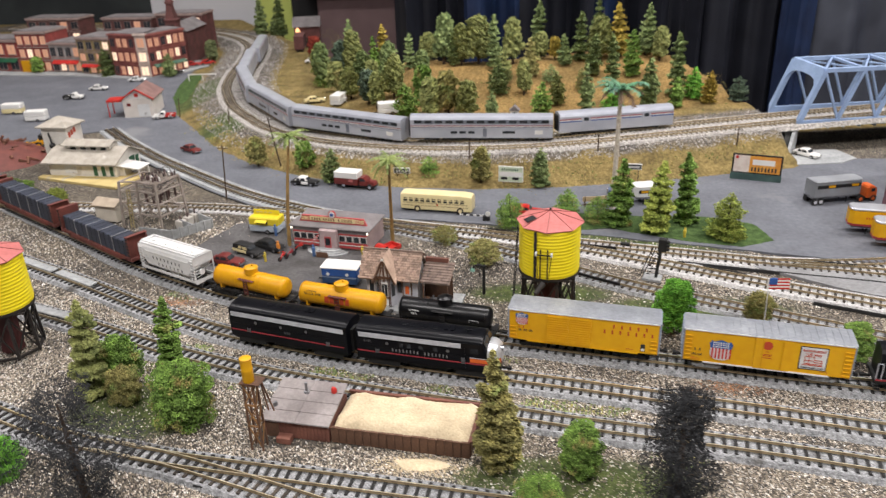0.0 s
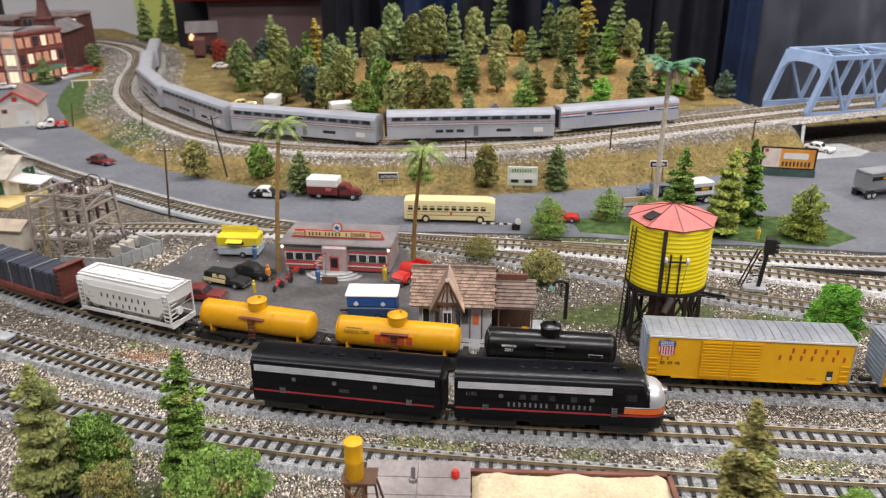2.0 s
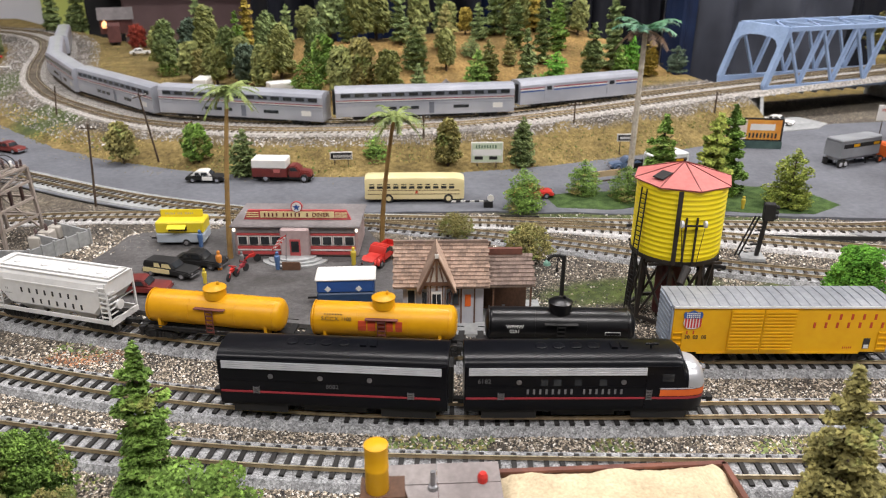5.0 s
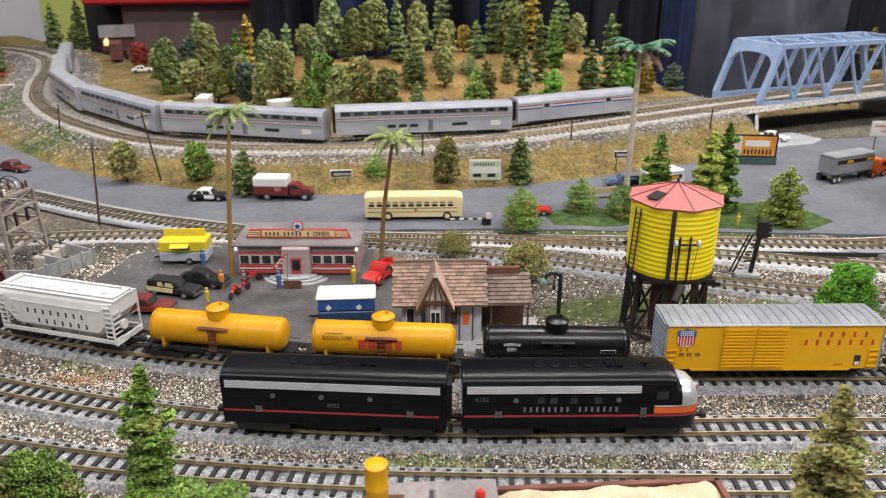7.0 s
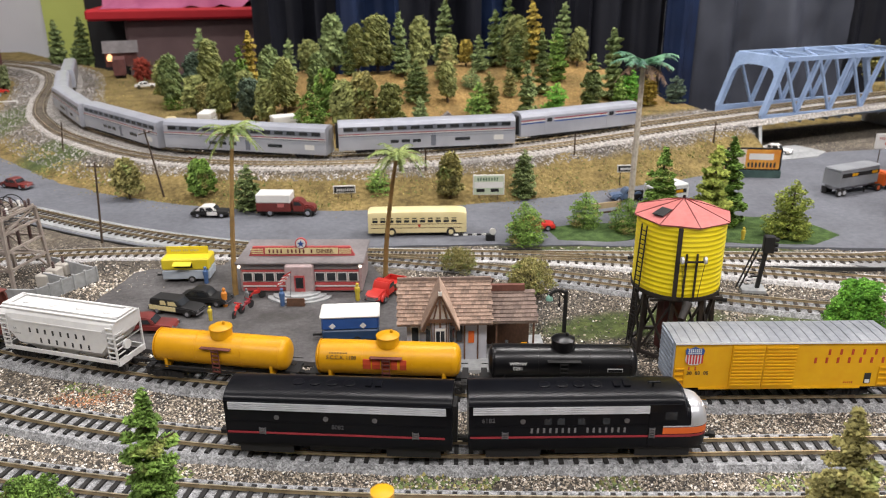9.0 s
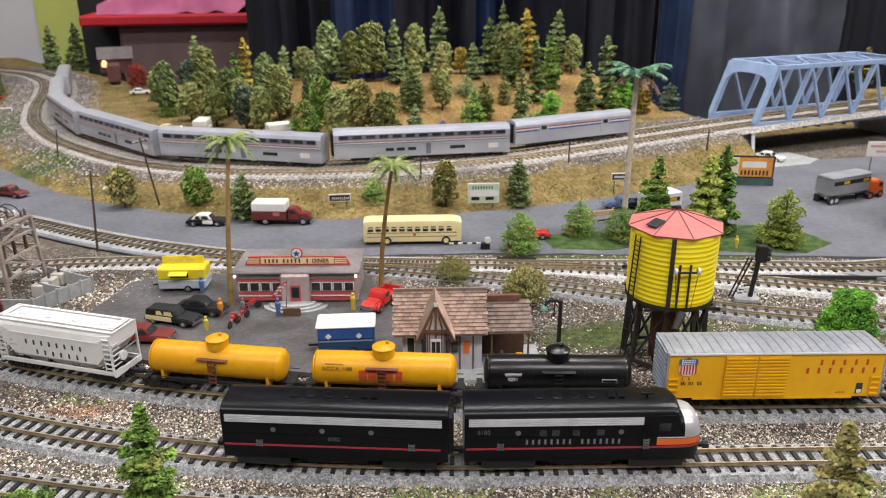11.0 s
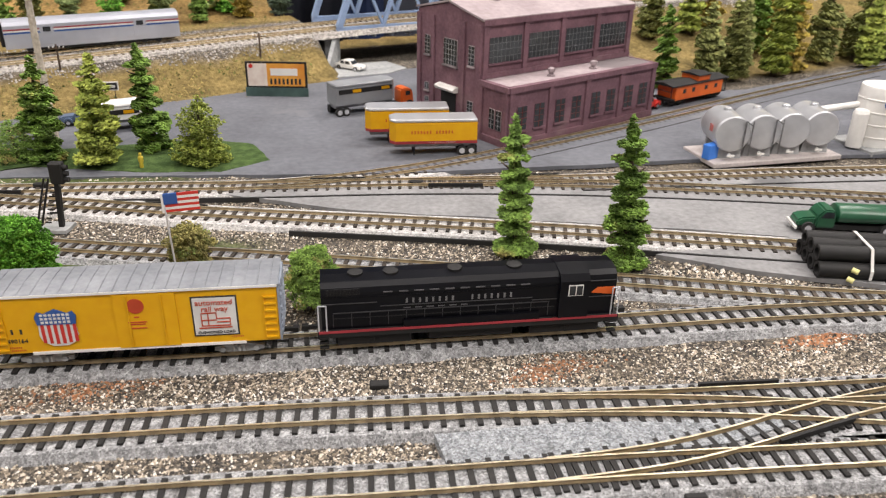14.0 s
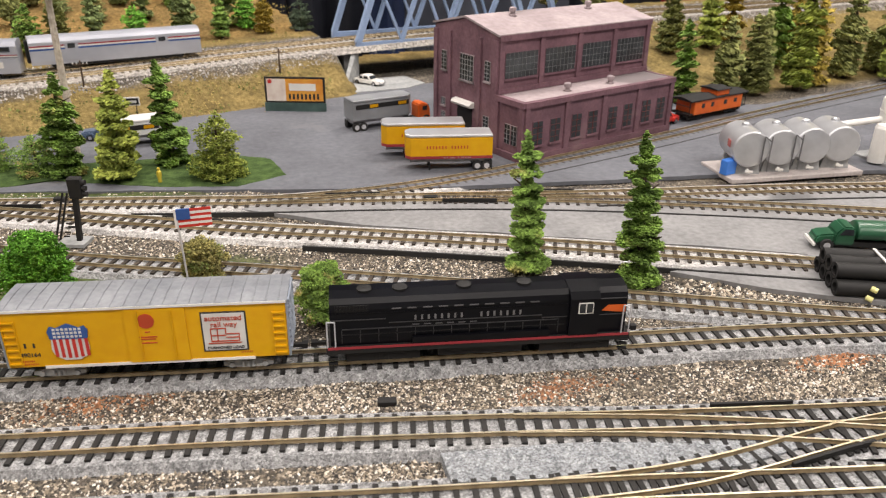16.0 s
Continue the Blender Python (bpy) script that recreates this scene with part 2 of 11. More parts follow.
BRIDGE = mat("pale_blue_bridge_paint", (0.34, 0.46, 0.68), (0.26, 0.36, 0.55), 0.5, scale=25, fine=0.2, wear=((0.20, 0.24, 0.32), 20.0, 0.66))
BRIDGEGREY = mat("grey_deck_paint", (0.30, 0.33, 0.37), (0.22, 0.24, 0.28), 0.6, scale=25)
CONCRETE = mat("grey_concrete", (0.36, 0.37, 0.37), (0.25, 0.26, 0.26), 0.85, scale=20, fine=0.4, bump=0.3)
BRICK = mat("purple_brown_brick", (0.20, 0.105, 0.128), (0.135, 0.068, 0.086), 0.8, scale=30, fine=0.4, bump=0.4, bscale=500, wear=((0.21, 0.125, 0.14), 18.0, 0.62))
FACROOF = mat("dusty_pink_roof", (0.40, 0.335, 0.345), (0.30, 0.245, 0.255), 0.8, scale=16, fine=0.3, wear=((0.17, 0.145, 0.15), 9.0, 0.56))
FACBAR = mat("grey_glazing_bar", (0.17, 0.18, 0.18), (0.12, 0.13, 0.13), 0.6, scale=60)
SHINGLE = mat("tan_shingle", (0.37, 0.265, 0.20), (0.24, 0.165, 0.125), 0.85, scale=60, fine=0.4, obj=0.38, bump=0.3)
SHINGLEGREY = mat("grey_brown_shingle", (0.22, 0.16, 0.12), (0.14, 0.10, 0.085), 0.85, scale=60, fine=0.4, obj=0.28, bump=0.3)
STATIONWALL = mat("pale_grey_station_wall", (0.46, 0.46, 0.49), (0.34, 0.34, 0.37), 0.8, scale=60)
STUCCO = mat("grey_blue_wall", (0.27, 0.28, 0.30), (0.20, 0.21, 0.23), 0.8, scale=60)
WOODBROWN = mat("brown_wood", (0.14, 0.07, 0.04), (0.075, 0.038, 0.022), 0.75, scale=50, fine=0.4)
WOODGREY = mat("weathered_grey_boards", (0.28, 0.25, 0.24), (0.19, 0.165, 0.16), 0.85, scale=30, fine=0.3, obj=0.15)
REDBROWN = mat("red_brown_wood", (0.19, 0.075, 0.05), (0.11, 0.042, 0.03), 0.8, scale=40, fine=0.3)
SAND = mat("pale_sand", (0.62, 0.51, 0.34), (0.50, 0.405, 0.265), 0.95, scale=50, fine=0.4, bump=0.6, bscale=600)
PINKGREY = mat("diner_pale_steel", (0.50, 0.39, 0.385), (0.36, 0.27, 0.265), 0.45, 0.2, scale=30, fine=0.2)
DINERRED = mat("diner_red_band", (0.50, 0.085, 0.085), (0.38, 0.06, 0.06), 0.45, scale=40)
DINERROOF = mat("diner_grey_roof", (0.22, 0.20, 0.20), (0.15, 0.135, 0.135), 0.8, scale=30, fine=0.3)
TANWOOD = mat("aged_tan_timber", (0.36, 0.31, 0.27), (0.24, 0.20, 0.17), 0.8, scale=60)
INSULATOR = mat("brown_porcelain", (0.10, 0.055, 0.05), (0.06, 0.034, 0.032), 0.4, scale=90)
COAL = mat("blue_black_load", (0.042, 0.052, 0.078), (0.022, 0.027, 0.042), 0.6, scale=40, fine=0.3)
RUSTRED = mat("rust_red_car", (0.17, 0.045, 0.032), (0.10, 0.028, 0.022), 0.65, scale=40, fine=0.3)
STAINLESS = mat("stainless_coach", (0.50, 0.52, 0.58), (0.40, 0.42, 0.48), 0.35, 0.35, scale=20)
STAINDARK = mat("coach_grey_band", (0.20, 0.22, 0.27), (0.14, 0.155, 0.19), 0.4, 0.3, scale=30)
FIG = [mat("figure_" + n, c, None, 0.6) for n, c in (("orange", (0.7, 0.25, 0.03)), ("blue", (0.08, 0.16, 0.34)), ("yellow", (0.65, 0.5, 0.05)), ("red", (0.4, 0.04, 0.03)), ("grey", (0.2, 0.2, 0.2)))]
CURTAIN = mat("black_curtain", (0.0095, 0.0108, 0.017), (0.0045, 0.005, 0.009), 0.60, scale=8, spec=0.30)
# Navy cloth, brightened so the blue fold highlights sit in its colour.
CURTAINBLUE = mat("navy_curtain", (0.010, 0.024, 0.072), (0.005, 0.011, 0.036), 0.7, scale=8, spec=0.3)
CURTAINGREY = mat("charcoal_plastic_drape", (0.062, 0.068, 0.088), (0.036, 0.040, 0.054), 0.38, scale=5, bump=0.9, bscale=16)
WALL = mat("grey_hall_wall", (0.64, 0.64, 0.67), (0.58, 0.58, 0.61), 0.9, scale=3)
CEIL = mat("white_ceiling", (0.7, 0.7, 0.68), None, 0.9, scale=3)
FLOORM = mat("hall_floor", (0.25, 0.24, 0.23), (0.19, 0.185, 0.18), 0.6, scale=3, fine=0.2)
LIT = mat("lit_window", (0.25, 0.15, 0.11), None, 0.5, emit=(1.0, 0.47, 0.27), estr=0.36)
LITPALE = mat("pale_lit_window", (0.35, 0.25, 0.16), None, 0.5, emit=(1.0, 0.72, 0.52), estr=0.85)
LITWHITE = mat("white_lit_lamp", (0.9, 0.85, 0.8), None, 0.5, emit=(1.0, 0.9, 0.75), estr=1.5)


# ---- building helpers ----
def bm_new():
    return bmesh.new()


def box(bm, x0, x1, y0, y1, z0, z1):
    v = [bm.verts.new(p) for p in ((x0, y0, z0), (x1, y0, z0), (x1, y1, z0), (x0, y1, z0), (x0, y0, z1), (x1, y0, z1), (x1, y1, z1), (x0, y1, z1))]
    for f in ((3, 2, 1, 0), (4, 5, 6, 7), (0, 1, 5, 4), (1, 2, 6, 5), (2, 3, 7, 6), (3, 0, 4, 7)):
        bm.faces.new([v[i] for i in f])
    return bm


def cyl(bm, p, q, r, r2=None, n=12, cap=True):
    p, q = Vector(p), Vector(q)
    r2 = r if r2 is None else r2
    d = (q - p).normalized()
    a = d.orthogonal().normalized()
    b = d.cross(a)
    ring = lambda c, rr: [bm.verts.new(c + rr * (math.cos(t) * a + math.sin(t) * b)) for t in (2 * math.pi * i / n for i in range(n))]
    v, w = ring(p, r), ring(q, r2)
    for i in range(n):
        bm.faces.new((v[i], v[(i + 1) % n], w[(i + 1) % n], w[i]))
    if cap:
        bm.faces.new(v[::-1]), bm.faces.new(w)
    return bm


def beam(bm, p, q, w, h=None):
    """A square bar from p to q."""
    h = h or w
    p, q = Vector(p), Vector(q)
    d = (q - p).normalized()
    up = Vector((0, 0, 1)) if abs(d.z) < 0.95 else Vector((0, 1, 0))
    s = d.cross(up).normalized() * w / 2
    u = s.cross(d).normalized() * h / 2
    r = [[bm.verts.new(c + i * s + j * u) for i, j in ((-1, -1), (1, -1), (1, 1), (-1, 1))] for c in (p, q)]
    for i in range(4):
        bm.faces.new((r[0][i], r[0][(i + 1) % 4], r[1][(i + 1) % 4], r[1][i]))
    bm.faces.new(r[0][::-1]), bm.faces.new(r[1])
    return bm


def loft(bm, rings, cap=True):
    vs = [[bm.verts.new(p) for p in ring] for ring in rings]
    n = len(vs[0])
    for a, b in zip(vs, vs[1:]):
        for i in range(n):
            bm.faces.new((a[i], a[(i + 1) % n], b[(i + 1) % n], b[i]))
    if cap:
        bm.faces.new(vs[0][::-1]), bm.faces.new(vs[-1])
    return bm


def lathe(bm, prof, n=24, cx=0.0, cy=0.0):
    return loft(bm, [[(cx + r * math.cos(2 * math.pi * i / n), cy + r * math.sin(2 * math.pi * i / n), z) for i in range(n)] for r, z in prof])


def prism_x(bm, yz, x0, x1):
    """A cross-section in y, z pulled along x."""
    return loft(bm, [[(x, y, z) for y, z in yz] for x in (x0, x1)])


def prism_y(bm, xz, y0, y1):
    return loft(bm, [[(x, y, z) for x, z in xz] for y in (y0, y1)])


def prism_z(bm, xy, z0, z1):
    return loft(bm, [[(x, y, z) for x, y in xy] for z in (z0, z1)])


def bevel(bm, w, seg=1):
    bmesh.ops.recalc_face_normals(bm, faces=bm.faces)
    edges = [e for e in bm.edges if len(e.link_faces) == 2 and e.calc_face_angle() > 0.5]
    bmesh.ops.bevel(bm, geom=edges, offset=w, segments=seg, affect="EDGES", clamp_overlap=True)
    return bm


def finish(bm, name, smooth=False):
    bmesh.ops.recalc_face_normals(bm, faces=bm.faces)
    me = bpy.data.meshes.new(name)
    bm.to_mesh(me)
    bm.free()
    if smooth:
        me.polygons.foreach_set("use_smooth", [True] * len(me.polygons))
        me.set_sharp_from_angle(angle=0.7)
    return me


def part(name, bm, material, parent=None, label="", smooth=False):
    me = finish(bm, name, smooth)
    me.materials.append(material)
    ob = new(name, me)
    ob.parent = parent
    return tagged(ob, label=label)


def share(name, mesh, parent, m):
    ob = new(name, mesh)
    ob.parent = parent
    ob.matrix_basis = m
    return ob


def thing(name, label, category, x=0.0, y=0.0, z=0.0, rz=0.0, group="", kind=""):
    ob = new(name)
    ob.empty_display_size = 0.01
    ob.matrix_basis = pose(x, y, z, 0, 0, rz)
    return tagged(ob, label, category, group, kind)


def lettering(parent, words, x, y, z, h, material, name="lettering", gap=0.35, wide=0.62, side=-1):
    """A row of plain bars, one a letter, flat on a side wall."""
    bm = bm_new()
    for ch in words:
        if ch != " ":
            q = x + 0.5 * (wide - 0.38) * h
            box(bm, q, q + 0.38 * h, y, y + side * 0.0003, z, z + h)
        x += (wide + gap) * h
    return part(name, bm, material, parent)


def words(parent, text, m, size, material, name="inscription"):
    """Readable words as a thin mesh; m places them (x along, y up)."""
    cu = bpy.data.curves.new(name, "FONT")
    cu.body, cu.size, cu.extrude, cu.align_x, cu.align_y = text, size, 0.0002, "CENTER", "CENTER"
    tmp = new(name, cu)
    me = bpy.data.meshes.new_from_object(tmp)
    bpy.data.objects.remove(tmp)
    me.materials.clear()
    me.materials.append(material)
    ob = new(name, me)
    ob.parent, ob.matrix_basis = parent, m
    return ob


from mathutils import geometry

# ---- plan: track centre lines ----
def smooth_line(points, step=0.004, rounds=6):
    """A line through the points, evenly spaced, with its kinks smoothed away."""
    p = np.array(points, float)
    s = np.r_[0, np.cumsum(np.hypot(*np.diff(p, axis=0).T))]
    q = np.arange(0, s[-1], 0.01)
    line = np.stack([np.interp(q, s, p[:, i]) for i in range(2)], 1)
    for _ in range(rounds * 10):
        line[1:-1] = 0.25 * line[:-2] + 0.5 * line[1:-1] + 0.25 * line[2:]
    s = np.r_[0, np.cumsum(np.hypot(*np.diff(line, axis=0).T))]
    q = np.arange(0, s[-1], step)
    return np.stack([np.interp(q, s, line[:, i]) for i in range(2)], 1)


T1 = smooth_line([(-1.25, 1.47), (-1.0, 1.305), (-0.834, 1.193), (-0.681, 1.09), (-0.5, 0.968), (-0.436, 0.93), (-0.38, 0.901), (-0.33, 0.879), (-0.29, 0.862), (-0.2, 0.83), (-0.08, 0.797), (0.07, 0.762), (0.12, 0.752), (0.25, 0.727), (0.33, 0.708), (0.42, 0.692), (0.544, 0.668), (0.644, 0.649), (0.72, 0.637), (0.83, 0.612), (1.0, 0.575), (1.3, 0.51)])
T2 = smooth_line([(-1.2, 1.24), (-0.9, 1.085), (-0.693, 0.978), (-0.6, 0.932), (-0.49, 0.872), (-0.46, 0.85), (-0.412, 0.828), (-0.366, 0.804), (-0.287, 0.77), (-0.2, 0.742), (-0.12, 0.723), (0.055, 0.689), (0.128, 0.677), (0.26, 0.648), (0.346, 0.63), (0.407, 0.617), (0.495, 0.595), (0.565, 0.578), (0.63, 0.56), (0.75, 0.533), (1.0, 0.475), (1.3, 0.41)])
T3 = smooth_line([(-1.2, 1.06), (-0.8, 0.91), (-0.607, 0.835), (-0.518, 0.803), (-0.434, 0.765), (-0.392, 0.746), (-0.355, 0.73), (-0.27, 0.703), (-0.2, 0.68), (-0.137, 0.667), (-0.06, 0.648), (0.045, 0.627), (0.135, 0.606), (0.267, 0.586), (0.346, 0.57), (0.4, 0.557), (0.477, 0.538), (0.54, 0.527), (0.6, 0.512), (0.7, 0.487), (0.9, 0.44), (1.2, 0.37)])
T4 = smooth_line([(-1.0, 0.82), (-0.7, 0.69), (-0.478, 0.595), (-0.4, 0.562), (-0.3, 0.540), (-0.21, 0.528), (-0.12, 0.516), (-0.017, 0.502), (0.15, 0.478), (0.35, 0.44), (0.6, 0.38)])
T4B = smooth_line([(-0.36, 0.556), (-0.3, 0.545), (-0.22, 0.520), (-0.12, 0.486), (0.0, 0.44), (0.12, 0.39)], rounds=2)
TE = smooth_line([(-0.28, 1.175), (-0.134, 1.118), (-0.05, 1.078), (0.03, 1.04), (0.12, 0.985), (0.2, 0.93), (0.246, 0.905), (0.304, 0.88), (0.348, 0.861), (0.392, 0.842), (0.435, 0.823), (0.485, 0.798), (0.683, 0.707), (0.736, 0.681), (0.789, 0.651), (0.9, 0.603), (1.2, 0.5)])
TD = smooth_line([(0.02, 1.095), (0.12, 1.06), (0.2, 1.025), (0.27, 0.993), (0.35, 0.953), (0.42, 0.92), (0.495, 0.89), (0.581, 0.852), (0.681, 0.808), (0.767, 0.765), (0.864, 0.717), (1.05, 0.63), (1.4, 0.46)])
TB = smooth_line([(-0.3, 1.185), (-0.2, 1.152), (-0.043, 1.112), (0.033, 1.093), (0.15, 1.063), (0.28, 1.033), (0.457, 0.987), (0.535, 0.973), (0.617, 0.952), (0.735, 0.915), (0.841, 0.873), (0.94, 0.83), (1.022, 0.792), (1.3, 0.66), (1.7, 0.46)])
TC = smooth_line([(0.60, 0.957), (0.682, 0.938), (0.768, 0.917), (0.861, 0.9), (0.985, 0.876), (1.087, 0.853), (1.4, 0.78), (1.9, 0.66)], rounds=2)
TA = smooth_line([(0.40, 1.0), (0.457, 0.99), (0.54, 0.99), (0.632, 1.002), (0.702, 1.018), (0.758, 1.033), (0.843, 1.056), (0.998, 1.103), (1.119, 1.143), (1.255, 1.185), (1.49, 1.25), (1.9, 1.36)], rounds=3)
T5 = smooth_line([(-0.93, 1.73), (-0.911, 1.708), (-0.844, 1.63), (-0.682, 1.472), (-0.565, 1.378), (-0.485, 1.308), (-0.404, 1.249), (-0.309, 1.196), (-0.25, 1.17), (-0.134, 1.135), (-0.043, 1.112)])
T6 = smooth_line([(-0.95, 1.22), (-0.7, 1.215), (-0.51, 1.213), (-0.44, 1.205), (-0.36, 1.19), (-0.26, 1.165), (-0.15, 1.13)], rounds=3)
MN = smooth_line([(-2.3, 3.50), (-1.75, 3.43), (-1.38, 3.31), (-1.165, 3.17), (-1.015, 3.0), (-0.915, 2.80), (-0.855, 2.56), (-0.815, 2.32), (-0.76, 2.09), (-0.66, 1.86), (-0.5, 1.63), (-0.4, 1.545), (-0.3, 1.49), (-0.2, 1.455), (-0.1, 1.432), (0.02, 1.422), (0.13, 1.43), (0.24, 1.452), (0.35, 1.48), (0.48, 1.512), (0.6, 1.54), (0.8, 1.578), (1.05, 1.62), (1.4, 1.68), (2.4, 1.85)])


def offset(line, d):
    t = np.gradient(line, axis=0)
    t /= np.hypot(*t.T)[:, None]
    return line + d * np.stack([-t[:, 1], t[:, 0]], 1)


MF = offset(MN, 0.055)
MID = offset(MN, 0.0275)


def main_height(x):
    """The height of the main line's rails, which climbs to the bridge."""
    return 0.043 + 0.025 * max(-1.2, min(x, 1.2))


def on_line(line, x):
    """Place and heading (degrees) where a line passes x."""
    i = int(np.argmin(abs(line[:, 0] - x)))
    i = max(3, min(i, len(line) - 4))
    d = line[i + 3] - line[i - 3]
    return float(line[i, 0]), float(line[i, 1]), math.degrees(math.atan2(d[1], d[0]))


# ---- terrain ----
def step01(v):
    v = np.clip(v, 0, 1)
    return v * v * (3 - 2 * v)


COARSE = MID[::6]
TANG = np.gradient(COARSE, axis=0)


def from_main(x, y):
    """Signed distance from the main line: plus on the wooded side."""
    d2 = (COARSE[:, 0] - x) ** 2 + (COARSE[:, 1] - y) ** 2
    i = int(np.argmin(d2))
    side = TANG[i, 0] * (y - COARSE[i, 1]) - TANG[i, 1] * (x - COARSE[i, 0])
    return math.copysign(math.sqrt(d2[i]), side), float(COARSE[i, 0])


def ground(x, y):
    base = -0.005 + 0.0035 * float(step01((y - 0.98) / 0.10))
    sd, mx = from_main(x, y)
    under = 1 - float(step01((x - 0.595) / 0.03) * step01((1.10 - x) / 0.03))
    zm = main_height(mx) - 0.006
    if x > 1.0:
        rise = float(step01((sd + 0.40) / 0.34))
    else:
        rise = float(step01((sd + 0.165) / 0.12))
    z = base + (zm - base) * rise * under
    if sd > 0.06:
        wooded = float(step01((x + 0.42) / 0.25) * step01((0.66 - x) / 0.20))
        z += wooded * 0.27 * max(0.0, min(sd, 0.44) - 0.17)
    return z + 0.0012 * noise.noise(Vector((x * 30, y * 30, 0)))


STEP = 0.013
NX, NY = int(4.9 / STEP), int(3.55 / STEP)
gx, gy = -2.7 + STEP * np.arange(NX), 0.10 + STEP * np.arange(NY)
gz = np.array([[ground(x, y) for x in gx] for y in gy])
far_side = np.array([[from_main(x, y)[0] if x > -0.35 else 0.0 for x in gx] for y in gy])
verts = [(x, y, gz[j, i]) for j, y in enumerate(gy) for i, x in enumerate(gx)]
faces = [(j * NX + i, j * NX + i + 1, (j + 1) * NX + i + 1, (j + 1) * NX + i) for j in range(NY - 1) for i in range(NX - 1) if gy[j] < (2.10 if gx[i] > -0.3 else 2.42 if gx[i] > -0.48 else 2.42 + (-0.48 - gx[i]) * 1.6) and far_side[j, i] < (0.15 if gx[i] > 0.56 else 0.50 - max(0.0, gx[i] - 0.38) * 1.3 if gx[i] > -0.3 else 9.0)]
me = bpy.data.meshes.new("ground")
me.from_pydata(verts, [], faces)
me.polygons.foreach_set("use_smooth", [True] * len(faces))
grass_mask, orange_mask, turf_mask = [], [], []
TURF = ((0.30, 1.10, 0.17, 0.075), (0.15, 1.13, 0.13, 0.045), (-0.34, 0.622, 0.085, 0.055), (0.12, 0.53, 0.12, 0.035), (0.30, 0.86, 0.12, 0.035), (-0.86, 2.05, 0.10, 0.20), (-0.62, 1.72, 0.08, 0.1), (0.10, 0.90, 0.10, 0.03))
for x, y, z in verts:
    sd, mx = from_main(x, y)
    wob = 0.02 * noise.noise(Vector((x * 12, y * 12, 3)))
    g = float(step01((sd + wob + (0.42 if x > 1.12 else 0.195)) / 0.03)) * (0 if 0.62 < x < 1.12 else 1) * (1 - float(step01((sd + (0.085 if y < 1.6 else 0.12) + 1.5 * wob) / 0.02) * step01(((0.075 if y < 1.6 else 0.11) - sd) / 0.02)))
    if sd > 0.08 and 0.62 < x < 1.12:
        g = 1.0
    grass_mask.append(g)
    orange_mask.append(float(step01((sd - 0.10) / 0.1)) * float(step01((x + 0.4) / 0.2)) * float(step01((0.95 - x) / 0.1)))
    turf_mask.append(max(float(step01(1.4 - (((x - a) / c) ** 2 + ((y - b) / d) ** 2) + 8 * wob)) for a, b, c, d in TURF))
for key, values in (("grass", grass_mask), ("tan", orange_mask), ("turf", turf_mask)):
    me.attributes.new(key, "FLOAT", "POINT").data.foreach_set("value", values)
terrain = tagged(new("ground", me), "sculpted layout ground of pale gravel, straw grass and sandy hill", "ground", kind="structure")


